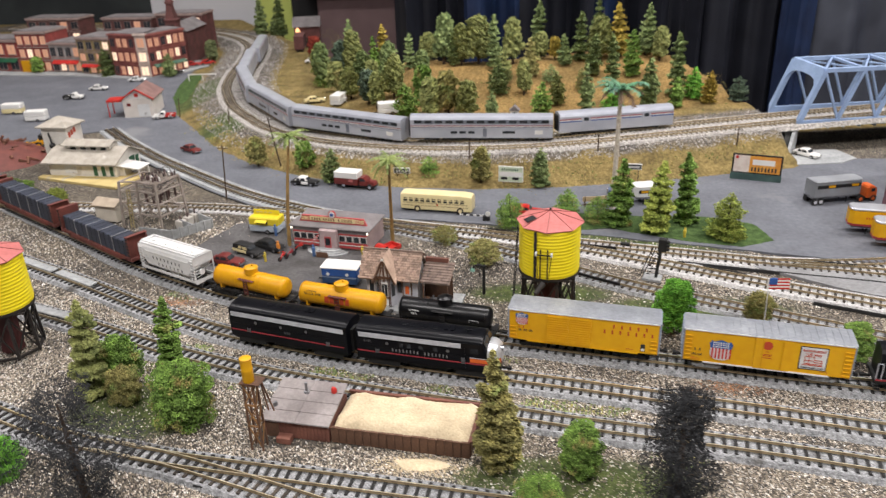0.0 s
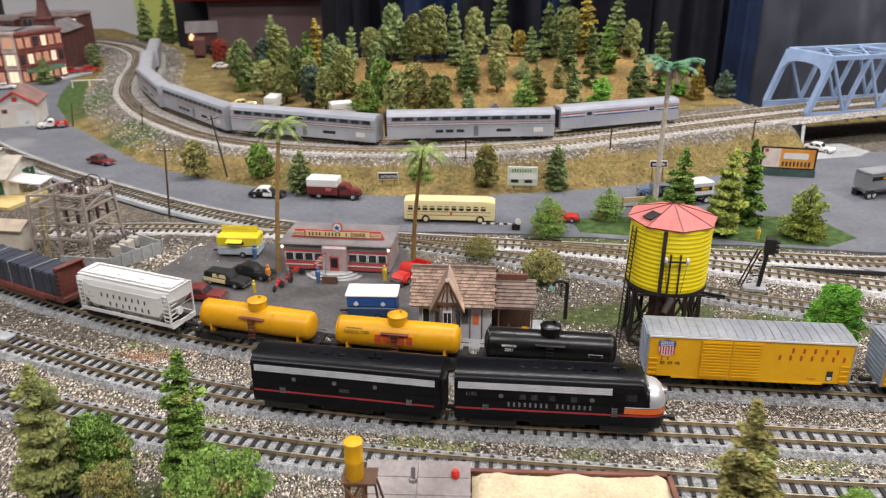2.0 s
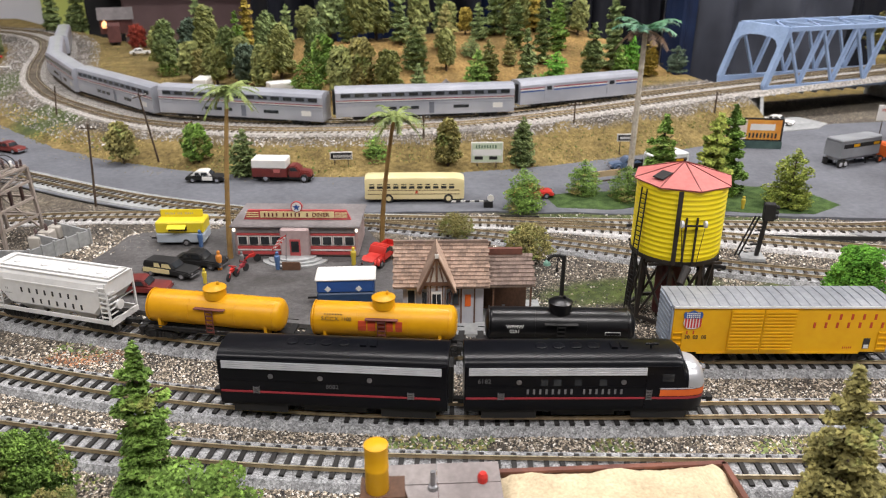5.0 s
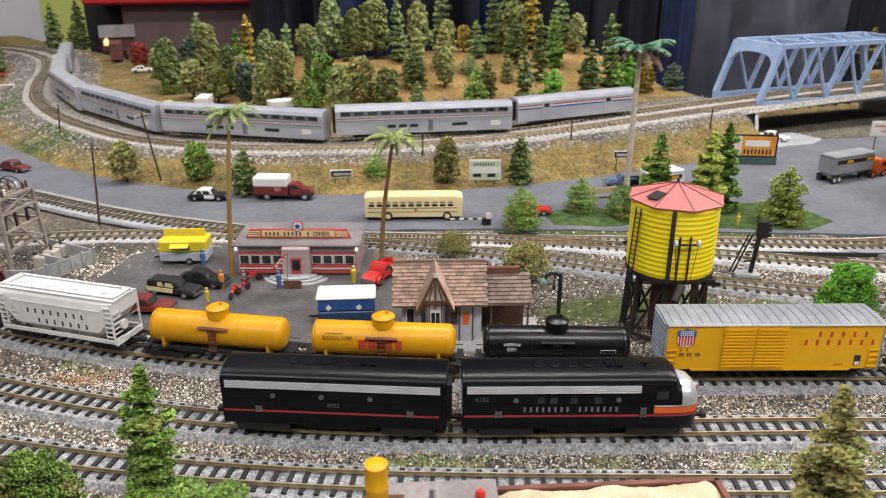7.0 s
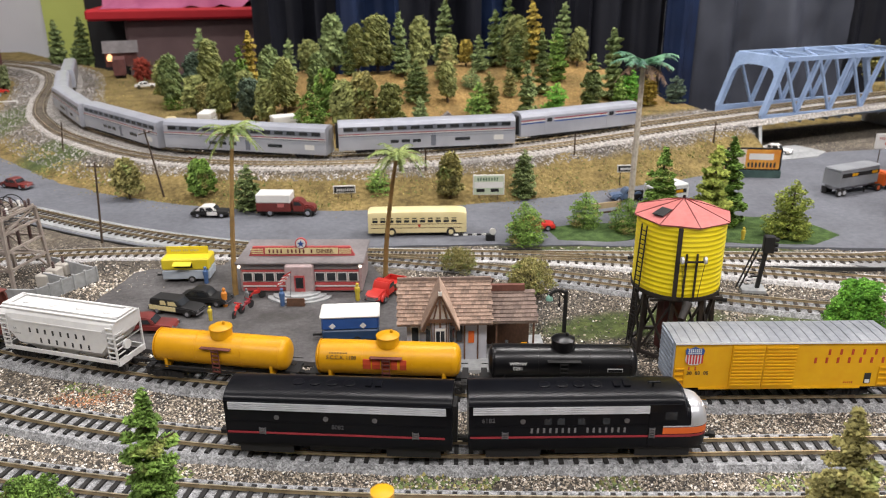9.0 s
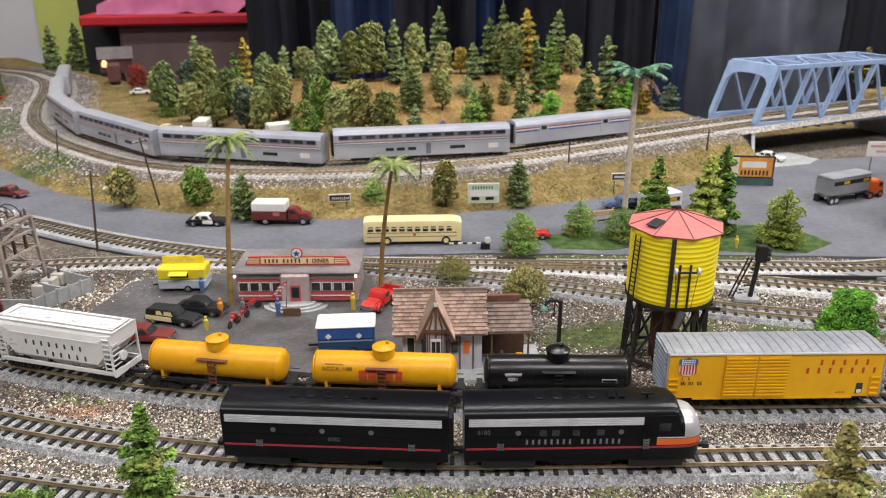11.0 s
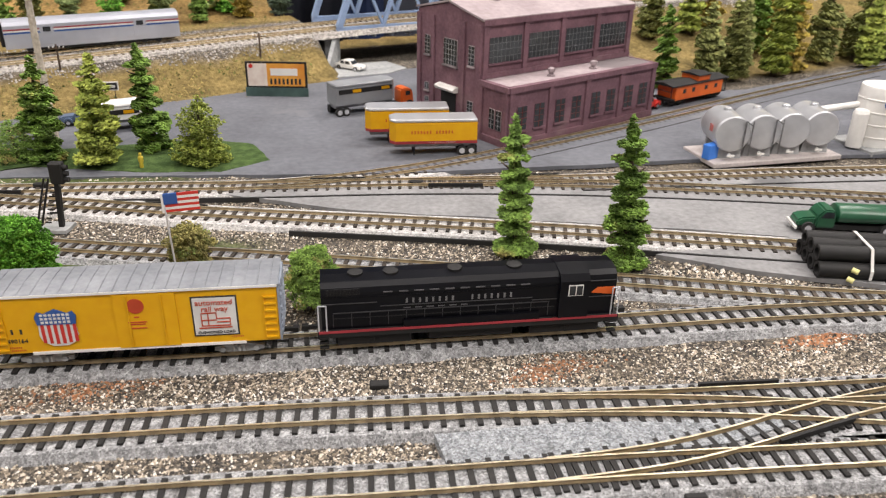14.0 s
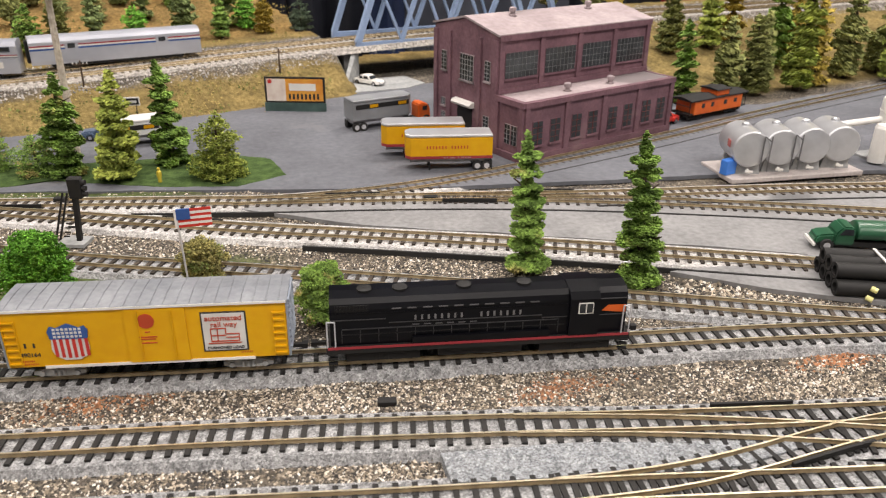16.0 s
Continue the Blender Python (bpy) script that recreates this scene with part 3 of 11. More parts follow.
def terrain_material():
    m = bpy.data.materials.new("scenic_ground")
    m.use_nodes = True
    nt = m.node_tree
    N, L = nt.nodes.new, nt.links.new
    b = nt.nodes["Principled BSDF"]
    b.inputs["Roughness"].default_value, b.inputs["Specular IOR Level"].default_value = 0.95, 0.2
    tc = N("ShaderNodeTexCoord")

    def tone(ca, cb, scale, lo=0.35, hi=0.65):
        n, r = N("ShaderNodeTexNoise"), N("ShaderNodeValToRGB")
        n.inputs["Scale"].default_value, n.inputs["Detail"].default_value = scale, 8
        r.color_ramp.elements[0].position, r.color_ramp.elements[1].position = lo, hi
        r.color_ramp.elements[0].color, r.color_ramp.elements[1].color = (*ca, 1), (*cb, 1)
        L(tc.outputs["Object"], n.inputs["Vector"]), L(n.outputs["Fac"], r.inputs["Fac"])
        return r.outputs["Color"], n.outputs["Fac"]

    def blend(fac, a, c):
        x = N("ShaderNodeMix")
        x.data_type = "RGBA"
        L(fac, x.inputs["Factor"]), L(a, x.inputs[6]), L(c, x.inputs[7])
        return x.outputs[2]

    def mask(key):
        a = N("ShaderNodeAttribute")
        a.attribute_name = key
        return a.outputs["Fac"]

    vor = N("ShaderNodeTexVoronoi")
    vor.inputs["Scale"].default_value = 620
    L(tc.outputs["Object"], vor.inputs["Vector"])
    vr = N("ShaderNodeValToRGB")
    vr.color_ramp.interpolation = "CONSTANT"
    er = vr.color_ramp.elements
    er[0].position, er[0].color = 0.0, (0.045, 0.042, 0.04, 1)
    er[1].position, er[1].color = 0.30, (0.19, 0.165, 0.135, 1)
    for p, c in ((0.52, (0.075, 0.068, 0.06, 1)), (0.72, (0.42, 0.37, 0.30, 1)), (0.86, (0.11, 0.098, 0.085, 1))):
        e = er.new(p)
        e.color = c
    sep = N("ShaderNodeSeparateColor")
    L(vor.outputs["Color"], sep.inputs["Color"]), L(sep.outputs[0], vr.inputs["Fac"])
    dirt, dn = tone((0.06, 0.055, 0.05), (0.20, 0.17, 0.13), 9)
    gravel = blend(tone((0.25, 0.25, 0.25), (1, 1, 1), 7)[0], dirt, vr.outputs["Color"])
    straw, sn = tone((0.13, 0.10, 0.04), (0.30, 0.225, 0.09), 26, 0.3, 0.7)
    tan, tn = tone((0.18, 0.125, 0.05), (0.38, 0.245, 0.092), 14, 0.3, 0.7)
    turf, un = tone((0.05, 0.07, 0.028), (0.11, 0.14, 0.045), 40, 0.3, 0.7)
    col = blend(mask("grass"), gravel, blend(mask("tan"), straw, tan))
    col = blend(mask("turf"), col, turf)
    speck = N("ShaderNodeMix")
    speck.data_type, speck.blend_type = "RGBA", "MULTIPLY"
    speck.inputs["Factor"].default_value = 1.0
    L(col, speck.inputs[6]), L(tone((0.62, 0.60, 0.57), (1.2, 1.19, 1.17), 170, 0.35, 0.66)[0], speck.inputs[7])
    L(speck.outputs[2], b.inputs["Base Color"])
    nb, bp = N("ShaderNodeTexNoise"), N("ShaderNodeBump")
    nb.inputs["Scale"].default_value, nb.inputs["Detail"].default_value = 600, 6
    bp.inputs["Strength"].default_value, bp.inputs["Distance"].default_value = 0.9, 0.002
    L(tc.outputs["Object"], nb.inputs["Vector"]), L(nb.outputs["Fac"], bp.inputs["Height"]), L(bp.outputs["Normal"], b.inputs["Normal"])
    return m


me.materials.append(terrain_material())


def slab(name, outline, z0, z1, material, label, category="road", wob=0.0):
    """A flat paved sheet with thickness, its rim a little uneven."""
    p = np.array(outline + outline[:1], float)
    s = np.r_[0, np.cumsum(np.hypot(*np.diff(p, axis=0).T))]
    q = np.arange(0, s[-1] - 0.01, 0.02)
    rim = [(float(np.interp(t, s, p[:, 0])) + wob * noise.noise(Vector((t * 20, 0, 5))), float(np.interp(t, s, p[:, 1])) + wob * noise.noise(Vector((t * 20, 9, 5)))) for t in q]
    flat, _, tris, _, _, _ = geometry.delaunay_2d_cdt([Vector(p) for p in rim], [], [list(range(len(rim)))], 1, 1e-6)
    bm = bm_new()
    low, high = [[bm.verts.new((p.x, p.y, z)) for p in flat] for z in (z0, z1)]
    for t in tris:
        bm.faces.new([high[i] for i in t])
    for e in [e for e in bm.edges if len(e.link_faces) == 1]:
        i, j = [high.index(v) for v in e.verts]
        bm.faces.new((high[i], high[j], low[j], low[i]))
    return tagged(part(name, bm, material), label, category, kind="structure")


slab("road", [(-2.6, 1.05), (-1.35, 1.56), (-1.12, 1.62), (-0.95, 1.72), (-0.85, 1.60), (-0.69, 1.445), (-0.57, 1.345), (-0.49, 1.275), (-0.41, 1.222), (-0.32, 1.172), (-0.26, 1.188), (-0.134, 1.158), (0.0, 1.137), (0.3, 1.063), (0.5, 1.012), (0.62, 0.985), (0.78, 0.96), (1.0, 0.93), (1.3, 0.86), (2.1, 0.68), (2.1, 1.42), (1.5, 1.275), (1.2, 1.2), (1.06, 1.24), (1.06, 1.46), (0.75, 1.47), (0.60, 1.44), (0.47, 1.38), (0.36, 1.35), (0.26, 1.33), (0.16, 1.31), (0.0, 1.30), (-0.15, 1.31), (-0.27, 1.34), (-0.39, 1.395), (-0.48, 1.468), (-0.58, 1.573), (-0.71, 1.725), (-0.81, 1.86), (-0.90, 2.05), (-0.95, 2.2), (-1.02, 2.55), (-1.25, 2.9), (-2.6, 2.9)], -0.004, 0.0004, ASPHALT, "blue-grey asphalt road and yard across the layout", wob=0.004)
slab("pavement", [(-0.45, 1.02), (-0.40, 1.14), (-0.31, 1.135), (-0.30, 1.155), (-0.14, 1.115), (-0.125, 1.02), (-0.11, 0.97), (-0.10, 0.86), (-0.13, 0.852), (-0.24, 0.888), (-0.34, 0.925), (-0.42, 0.965)], -0.004, 0.0002, YARD, "dark gritty yard round the diner", wob=0.006)
slab("pavement", [(0.74, 0.74), (0.80, 0.69), (0.90, 0.63), (1.2, 0.53), (1.6, 0.40), (1.6, 0.62), (1.05, 0.86), (0.80, 0.90), (0.60, 0.945), (0.45, 0.985), (0.40, 0.985), (0.52, 0.905), (0.62, 0.86), (0.75, 0.80), (0.88, 0.735), (0.86, 0.73)], -0.0045, -0.0004, YARDASPHALT, "worn grey asphalt strip between the yard tracks", wob=0.003)
slab("pavement", [(0.486, 0.575), (0.56, 0.562), (0.645, 0.538), (0.70, 0.522), (0.64, 0.517), (0.575, 0.53), (0.48, 0.552)], -0.005, 0.0012, GREYSCAT, "blue-grey fine ballast panel between two tracks", wob=0.001)


# ---- tracks ----
LIFT = [0]


def track(name, line, zf, label, tie_mat=TIE, rail_mat=RAIL, single=True, spacing=0.0105, bed=CORK, bed_w=0.021):
    root = thing(name, label, "railway track", kind="structure")
    LIFT[0] += 1
    dz = -0.00012 * (LIFT[0] % 12)
    t = np.gradient(line, axis=0)
    t /= np.hypot(*t.T)[:, None]
    nrm = np.stack([-t[:, 1], t[:, 0]], 1)
    z = np.array([zf(x) for x, _ in line]) + dz
    if bed:
        bm = bm_new()
        loft(bm, [[(*(line[i] + nrm[i] * o), z[i] + h) for o, h in ((-bed_w - 0.006, -0.012), (-bed_w, -0.0040), (bed_w, -0.0040), (bed_w + 0.006, -0.012))] for i in range(0, len(line), 4)])
        part("roadbed", bm, bed, root, "grey cork roadbed")
    for side in (-1, 1):
        bm = bm_new()
        loft(bm, [[(*(line[i] + nrm[i] * (side * 0.00825 + o)), z[i] + h) for o, h in ((-0.0011, -0.0025), (-0.0005, -0.0012), (-0.0006, 0), (0.0006, 0), (0.0005, -0.0012), (0.0011, -0.0025))] for i in range(0, len(line), 3)])
        for i, f in enumerate(bm.faces):
            f.material_index = 0 if i % 6 == 2 else 1
        part("rail", bm, rail_mat, root).data.materials.append(RAILSIDE)
    s = np.r_[0, np.cumsum(np.hypot(*np.diff(line, axis=0).T))]
    tie = finish(box(bm_new(), -0.0016, 0.0016, -0.0148, 0.0148, -0.0046, -0.0024), "tie")
    tie.materials.append(tie_mat)
    out = []
    for k, q in enumerate(np.arange(0.004, s[-1], spacing)):
        i = min(int(q / 0.004), len(line) - 2)
        f = q / 0.004 - i
        x, y = line[i] * (1 - f) + line[i + 1] * f
        out.append(pose(x, y, float(np.interp(q, s[: len(z)], z)), 0, 0, math.degrees(math.atan2(t[i, 1], t[i, 0])) + random.uniform(-1.5, 1.5)))
    if single:
        out.sort(key=lambda m: abs(m.translation.x - 0.1))
        for m in out[:290]:
            share("tie", tie, root, m)
        out = out[290:]
    if out:
        bm = bm_new()
        for m in out:
            n0 = len(bm.verts)
            box(bm, -0.0016, 0.0016, -0.0148, 0.0148, -0.0046, -0.0024)
            bm.verts.ensure_lookup_table()
            for v in bm.verts[n0:]:
                v.co = m @ v.co
        tagged(part("ties", bm, tie_mat, root), kind="stuff")
    return root


level = lambda x: 0.0041
for line, label in ((T1, "freight track with dark ties and brass-toned rails on grey roadbed"), (T2, "main freight track with dark ties on grey roadbed"), (T3, "through track with dark ties on grey roadbed"), (T4, "curved siding with dark ties")):
    track("railway_track", line, level, label, bed_w=0.0180)
for line, label in ((T4B, "diverging siding with dark ties"), (TE, "yard track with brown ties beside gravel"), (TD, "yard track with golden rails"), (TB, "long yard track with golden rails along the road")):
    track("railway_track", line, level, label, TIEWARM, bed=YARDBED if line is TB or line is TD else CORK, bed_w=0.021 if line is TB or line is TD else 0.0175)
for line, label in ((TC, "yard lead with golden rails"), (TA, "factory spur with golden rails curving past the brick works"), (T5, "curving track along the road on a raised grey bed"), (T6, "short spur behind the diner")):
    track("railway_track", line, level if line is not T5 else lambda x: 0.0041 + 0.0035 * max(0.0, min((-0.10 - x) / 0.25, 1.0)), label, TIEWARM, RAIL, single=False, bed=YARDBED if line is not T5 else CONCRETE, bed_w=0.021 if line is not T5 else 0.023)
for line, label in ((MN, "upper main line nearest the grass bank on pale ballast"), (MF, "upper main line below the wooded hill on pale ballast")):
    track("railway_track", line, main_height, label, TIEGREY, RAIL, single=False, bed=MAINBED, bed_w=0.027)


def turf(outline, label):
    rim = []
    p = np.array(outline + outline[:1], float)
    s = np.r_[0, np.cumsum(np.hypot(*np.diff(p, axis=0).T))]
    for q in np.arange(0, s[-1] - 0.004, 0.008):
        rim.append((float(np.interp(q, s, p[:, 0])) + 0.004 * noise.noise(Vector((q * 40, 0, 1))), float(np.interp(q, s, p[:, 1])) + 0.004 * noise.noise(Vector((q * 40, 5, 1)))))
    c = np.mean(rim, axis=0)
    bm = loft(bm_new(), [[(c[0] + (x - c[0]) * k, c[1] + (y - c[1]) * k, z + 0.0006 * noise.noise(Vector((x * 90, y * 90, k * 9)))) for x, y in rim] for k, z in ((1.0, -0.001), (0.97, 0.0010), (0.8, 0.0018), (0.5, 0.0022), (0.2, 0.0022))])
    return tagged(part("turf", bm, TURFMAT, smooth=True), label, "grass", kind="structure")


TURFMAT = mat("green_flock_turf", (0.085, 0.135, 0.045), (0.04, 0.07, 0.024), 0.95, scale=90, fine=0.6, bump=1.0, bscale=800, spec=0.1)
turf([(0.466, 1.068), (0.455, 1.135), (0.39, 1.165), (0.28, 1.168), (0.15, 1.185), (0.10, 1.18), (0.10, 1.13), (0.17, 1.108), (0.22, 1.115), (0.336, 1.062), (0.41, 1.045)], "dark green turf patch under the firs beside the road")
turf([(-0.86, 1.98), (-0.83, 2.08), (-0.875, 2.26), (-0.95, 2.40), (-0.985, 2.38), (-0.955, 2.22), (-0.905, 2.05)], "green turf strip between road and ballast at the bend")
DV1 = smooth_line([(0.535, 0.5845), (0.60, 0.566), (0.66, 0.545), (0.73, 0.517), (0.80, 0.484), (0.90, 0.44)], rounds=2)
DV2 = smooth_line([(0.535, 0.5275), (0.60, 0.517), (0.66, 0.518), (0.72, 0.524), (0.80, 0.520), (0.95, 0.487)], rounds=2)
for line in (DV1, DV2):
    track("railway_track", line, level, "crossover switch track with black ties", TIE, RAIL, single=False)
sw = thing("switch_frog", "black plastic switch frogs and guard rails", "switch frog")
for line, x0, x1, o in ((T2, 0.655, 0.71, 0.0125), (DV2, 0.665, 0.73, -0.0115), (TB, 0.49, 0.55, 0.010), (TB, 0.60, 0.66, -0.011), (TD, 0.33, 0.39, 0.010), (TE, 0.15, 0.21, -0.010), (TB, 0.16, 0.22, -0.011), (TB, 0.02, 0.07, 0.011), (TC, 0.69, 0.75, 0.010)):
    seg = offset(line, o)
    seg = seg[(seg[:, 0] > x0) & (seg[:, 0] < x1)]
    bm = bm_new()
    nrm = offset(line, o + 1)[(offset(line, o)[:, 0] > x0) & (offset(line, o)[:, 0] < x1)] - seg
    loft(bm, [[(*(seg[i] + nrm[i] * d), z) for d, z in ((-0.0010, 0.0005), (-0.0010, 0.0042), (0.0010, 0.0042), (0.0010, 0.0005))] for i in range(len(seg))])
    part("guard_rail", bm, SOOT, sw)
for line, side, x0, x1 in ((TB, -1, 0.30, 1.2), (TD, -1, 0.45, 1.0), (TA, -1, 0.70, 1.5), (TC, -1, 0.75, 1.4), (T5, -1, -0.9, -0.35)):
    edge = offset(line, side * 0.0305)
    keep = (edge[:, 0] > x0) & (edge[:, 0] < x1)
    edge = edge[keep]
    nrm = (offset(line, side * 0.0305 + 1)[keep]) - edge
    bm = bm_new()
    loft(bm, [[(*(edge[i] + nrm[i] * d), z) for d, z in ((-0.0008, -0.004), (-0.0008, 0.0006), (0.0008, 0.0008), (0.0008, -0.004))] for i in range(0, len(edge), 2)])
    tagged(part("bed_edging", bm, TYRE), "black rubbery edging strip along the grey roadbed", "track edging", kind="structure")


# ---- trees ----
CROWNS = {}


def crown_mesh(shape, aspect, color, seed, near=False):
    """A crown one unit high of many small jagged clumps; aspect: radius to height."""
    key = (shape, aspect, color, seed, near)
    if key in CROWNS:
        return CROWNS[key]
    rs = np.random.RandomState(seed * 31 + int(aspect * 100) + len(shape))
    n = {"fir": 1500, "bushy": 1500, "round": 1700, "twigs": 1250}[shape] * (7 if near == 2 else 3 if near else 1)
    clumps = []
    if shape == "fir":
        tiers = 7 + seed
        for k in range(tiers):
            z = 0.10 + 0.84 * (k + rs.uniform(-0.18, 0.18)) / tiers
            reach = aspect * min(1.0, 0.28 + 1.15 * (1 - z) ** 0.75) * rs.uniform(0.78, 1.14)
            m = 8 if k < tiers - 2 else 5
            a0 = rs.rand() * 6.28
            for q in range(m):
                a = a0 + 6.28 * q / m + rs.uniform(-0.25, 0.25)
                d = reach * rs.uniform(0.50, 0.80)
                w = reach * rs.uniform(0.30, 0.46)
                clumps.append((d * math.cos(a), d * math.sin(a), z - 0.10 * d + rs.uniform(-0.02, 0.02), w, min(0.62 * w, 0.38 / tiers) * rs.uniform(0.8, 1.15)))
            clumps.append((0, 0, z + 0.25 / tiers, reach * 0.42, 0.36 / tiers))
        clumps += [(0, 0, 0.90, aspect * 0.26, 0.05), (0, 0, 0.955, aspect * 0.15, 0.04)]
    elif shape == "bushy":
        m = 46
        for k in range(m):
            z = 0.20 + 0.72 * (k + 0.5) / m
            d = 0.80 * aspect * math.sqrt(max(0.03, 1 - ((z - 0.38) / 0.60) ** 2)) * rs.uniform(0.62, 1.18)
            w = rs.uniform(0.22, 0.42) * aspect
            clumps.append((d * math.cos(k * 2.4), d * math.sin(k * 2.4), z, w, min(w, 0.075)))
        clumps += [(0, 0, z, aspect * 0.45, 0.12) for z in (0.25, 0.45, 0.65)] + [(0, 0, 0.92, aspect * 0.30, 0.07)]
    elif shape == "round":
        m = 34
        for k in range(m):
            z = 0.10 + 0.74 * (k + 0.5) / m
            d = 0.74 * aspect * math.sqrt(max(0.04, 1 - ((z - 0.40) / 0.56) ** 2)) * rs.uniform(0.7, 1.15)
            w = rs.uniform(0.26, 0.42) * aspect
            clumps.append((d * math.cos(k * 2.4 + seed), d * math.sin(k * 2.4 + seed), z, w, min(w, 0.10)))
        clumps += [(0, 0, z, aspect * 0.5, 0.15) for z in (0.3, 0.55, 0.78)]
    if clumps:
        cl = np.array(clumps)
        weight = cl[:, 3] * np.sqrt(cl[:, 3] * cl[:, 4])
        k = rs.choice(len(cl), n, p=weight / weight.sum())
        way = rs.randn(n, 3)
        way *= (rs.rand(n) ** 0.28 / np.linalg.norm(way, axis=1))[:, None]
        c = cl[k, :3] + way * cl[k][:, [3, 3, 4]]
        c[:, 2] = np.clip(c[:, 2], 0.02, 1.0)
        size = (0.026 if shape == "fir" else 0.030) + 0.018 * rs.rand(n)
    else:
        u, a = rs.rand(n), rs.rand(n) * 2 * np.pi
        z = 0.03 + 0.97 * u
        r = aspect * (0.30 + 0.70 * np.sin(np.pi * (0.12 + 0.75 * z))) * rs.rand(n) ** 0.5 * (0.85 + 0.35 * np.sin(a * 2 + z * 9 + seed))
        c = np.stack([r * np.cos(a), r * np.sin(a), z], 1)
        size = 0.06 + 0.07 * rs.rand(n)
    size = size * (0.36 if near == 2 else 0.55 if near else 0.95) * (0.75 if shape == "twigs" else 1.0)
    tet = np.array([(1, 1, 1), (1, -1, -1), (-1, 1, -1), (-1, -1, 1)], float)
    v = (tet[None] + rs.randn(n, 4, 3) * 0.45) * size[:, None, None] * 0.62 * np.array([1, 1, 0.62 if shape == "fir" else 0.95])
    if shape == "twigs":
        way = rs.randn(n, 3) * np.array([1, 1, 1.3])
        way /= np.linalg.norm(way, axis=1)[:, None]
        v = v * 0.16 + (np.array([-1, -0.4, 0.4, 1])[None, :, None] * way[:, None]) * size[:, None, None] * 0.75
    v = c[:, None] + v
    f = (np.arange(n)[:, None, None] * 4 + np.array([(0, 1, 2), (0, 3, 1), (0, 2, 3), (1, 3, 2)])[None]).reshape(-1, 3)
    me = bpy.data.meshes.new("crown")
    me.from_pydata(v.reshape(-1, 3).tolist(), [], f.tolist())
    me.materials.append(LEAF[color])
    CROWNS[key] = me
    return me


def trunk_mesh():
    bm = bm_new()
    cyl(bm, (0, 0, -0.05), (0, 0, 0.5), 0.032, 0.022, 7)
    cyl(bm, (0, 0, 0.5), (0, 0, 0.93), 0.022, 0.006, 7)
    for k in range(6):
        a, z = k * 2.4, 0.2 + 0.1 * k
        cyl(bm, (0, 0, z), (0.12 * math.cos(a), 0.12 * math.sin(a), z + 0.05), 0.010, 0.004, 4)
    me = finish(bm, "trunk")
    me.materials.append(BARK)
    return me


TRUNK = trunk_mesh()
SAY = {"dark": "dark green", "olive": "olive green", "bright": "bright green", "green": "green", "yellow": "ochre yellow", "brown": "brownish green", "teal": "blue-green", "black": "scorched black", "lime": "yellow-green", "sage": "sage green", "red": "rust red"}
FORM = {"fir": "tiered model fir tree", "bushy": "dense model conifer", "round": "rounded model bush", "twigs": "twiggy bare model tree"}


def tree(x, y, h, r, shape, color, group, where, z=None, near=False):
    seed = int(abs(x * 917 + y * 533)) % 3
    z = ground(x, y) if z is None else z
    root = thing("tree", f"{SAY[color]} {FORM[shape]} {where}", "tree", x, y, z, (x * 7919) % 360, group)
    root.rotation_euler[0], root.rotation_euler[1] = 0.05 * math.sin(x * 91), 0.05 * math.cos(y * 77)
    aspect = min((0.10, 0.12, 0.14, 0.165, 0.19, 0.22, 0.26, 0.30, 0.36, 0.43, 0.55, 0.72), key=lambda q: abs(q - {"fir": 0.92, "bushy": 0.96, "round": 0.86, "twigs": 1.0}[shape] * r / h))
    root.scale = (h * 1.02, h * 1.02, h * 1.02)
    t = share("trunk", TRUNK, root, Matrix())
    c = share("crown", crown_mesh(shape, aspect, color, seed, 2 if y < 0.80 else 1 if y < 1.2 else 0), root, Matrix())
    return root


# rows of x, y, height, radius
HILL = {}
HILL["fir", "green"] = [(-0.178, 1.68, 0.073, 0.036), (0.126, 1.648, 0.074, 0.025), (0.429, 1.696, 0.068, 0.015), (-0.473, 2.092, 0.035, 0.025), (-0.315, 2.08, 0.112, 0.017)]
HILL["bushy", "dark"] = [(-0.474, 2.104, 0.118, 0.024), (-0.118, 1.996, 0.124, 0.025), (-0.335, 1.99, 0.1, 0.022), (-0.158, 1.824, 0.089, 0.019)]
HILL["bushy", "olive"] = [(-0.123, 1.656, 0.094, 0.023), (-0.041, 1.644, 0.085, 0.023), (0.09, 1.744, 0.077, 0.015), (-0.225, 1.8, 0.102, 0.023), (-0.355, 1.908, 0.080, 0.026), (-0.416, 2.016, 0.080, 0.024), (-0.30, 1.95, 0.075, 0.020), (-0.066, 1.936, 0.1, 0.023), (-0.023, 1.936, 0.117, 0.032), (0.064, 1.9, 0.107, 0.022), (0.133, 1.936, 0.066, 0.017), (0.281, 1.924, 0.103, 0.026), (0.427, 1.928, 0.08, 0.018), (-0.385, 2.13, 0.140, 0.025), (-0.5, 2.18, 0.10, 0.022)]
HILL["bushy", "brown"] = [(-0.081, 1.672, 0.098, 0.025), (-0.385, 1.95, 0.070, 0.020)]
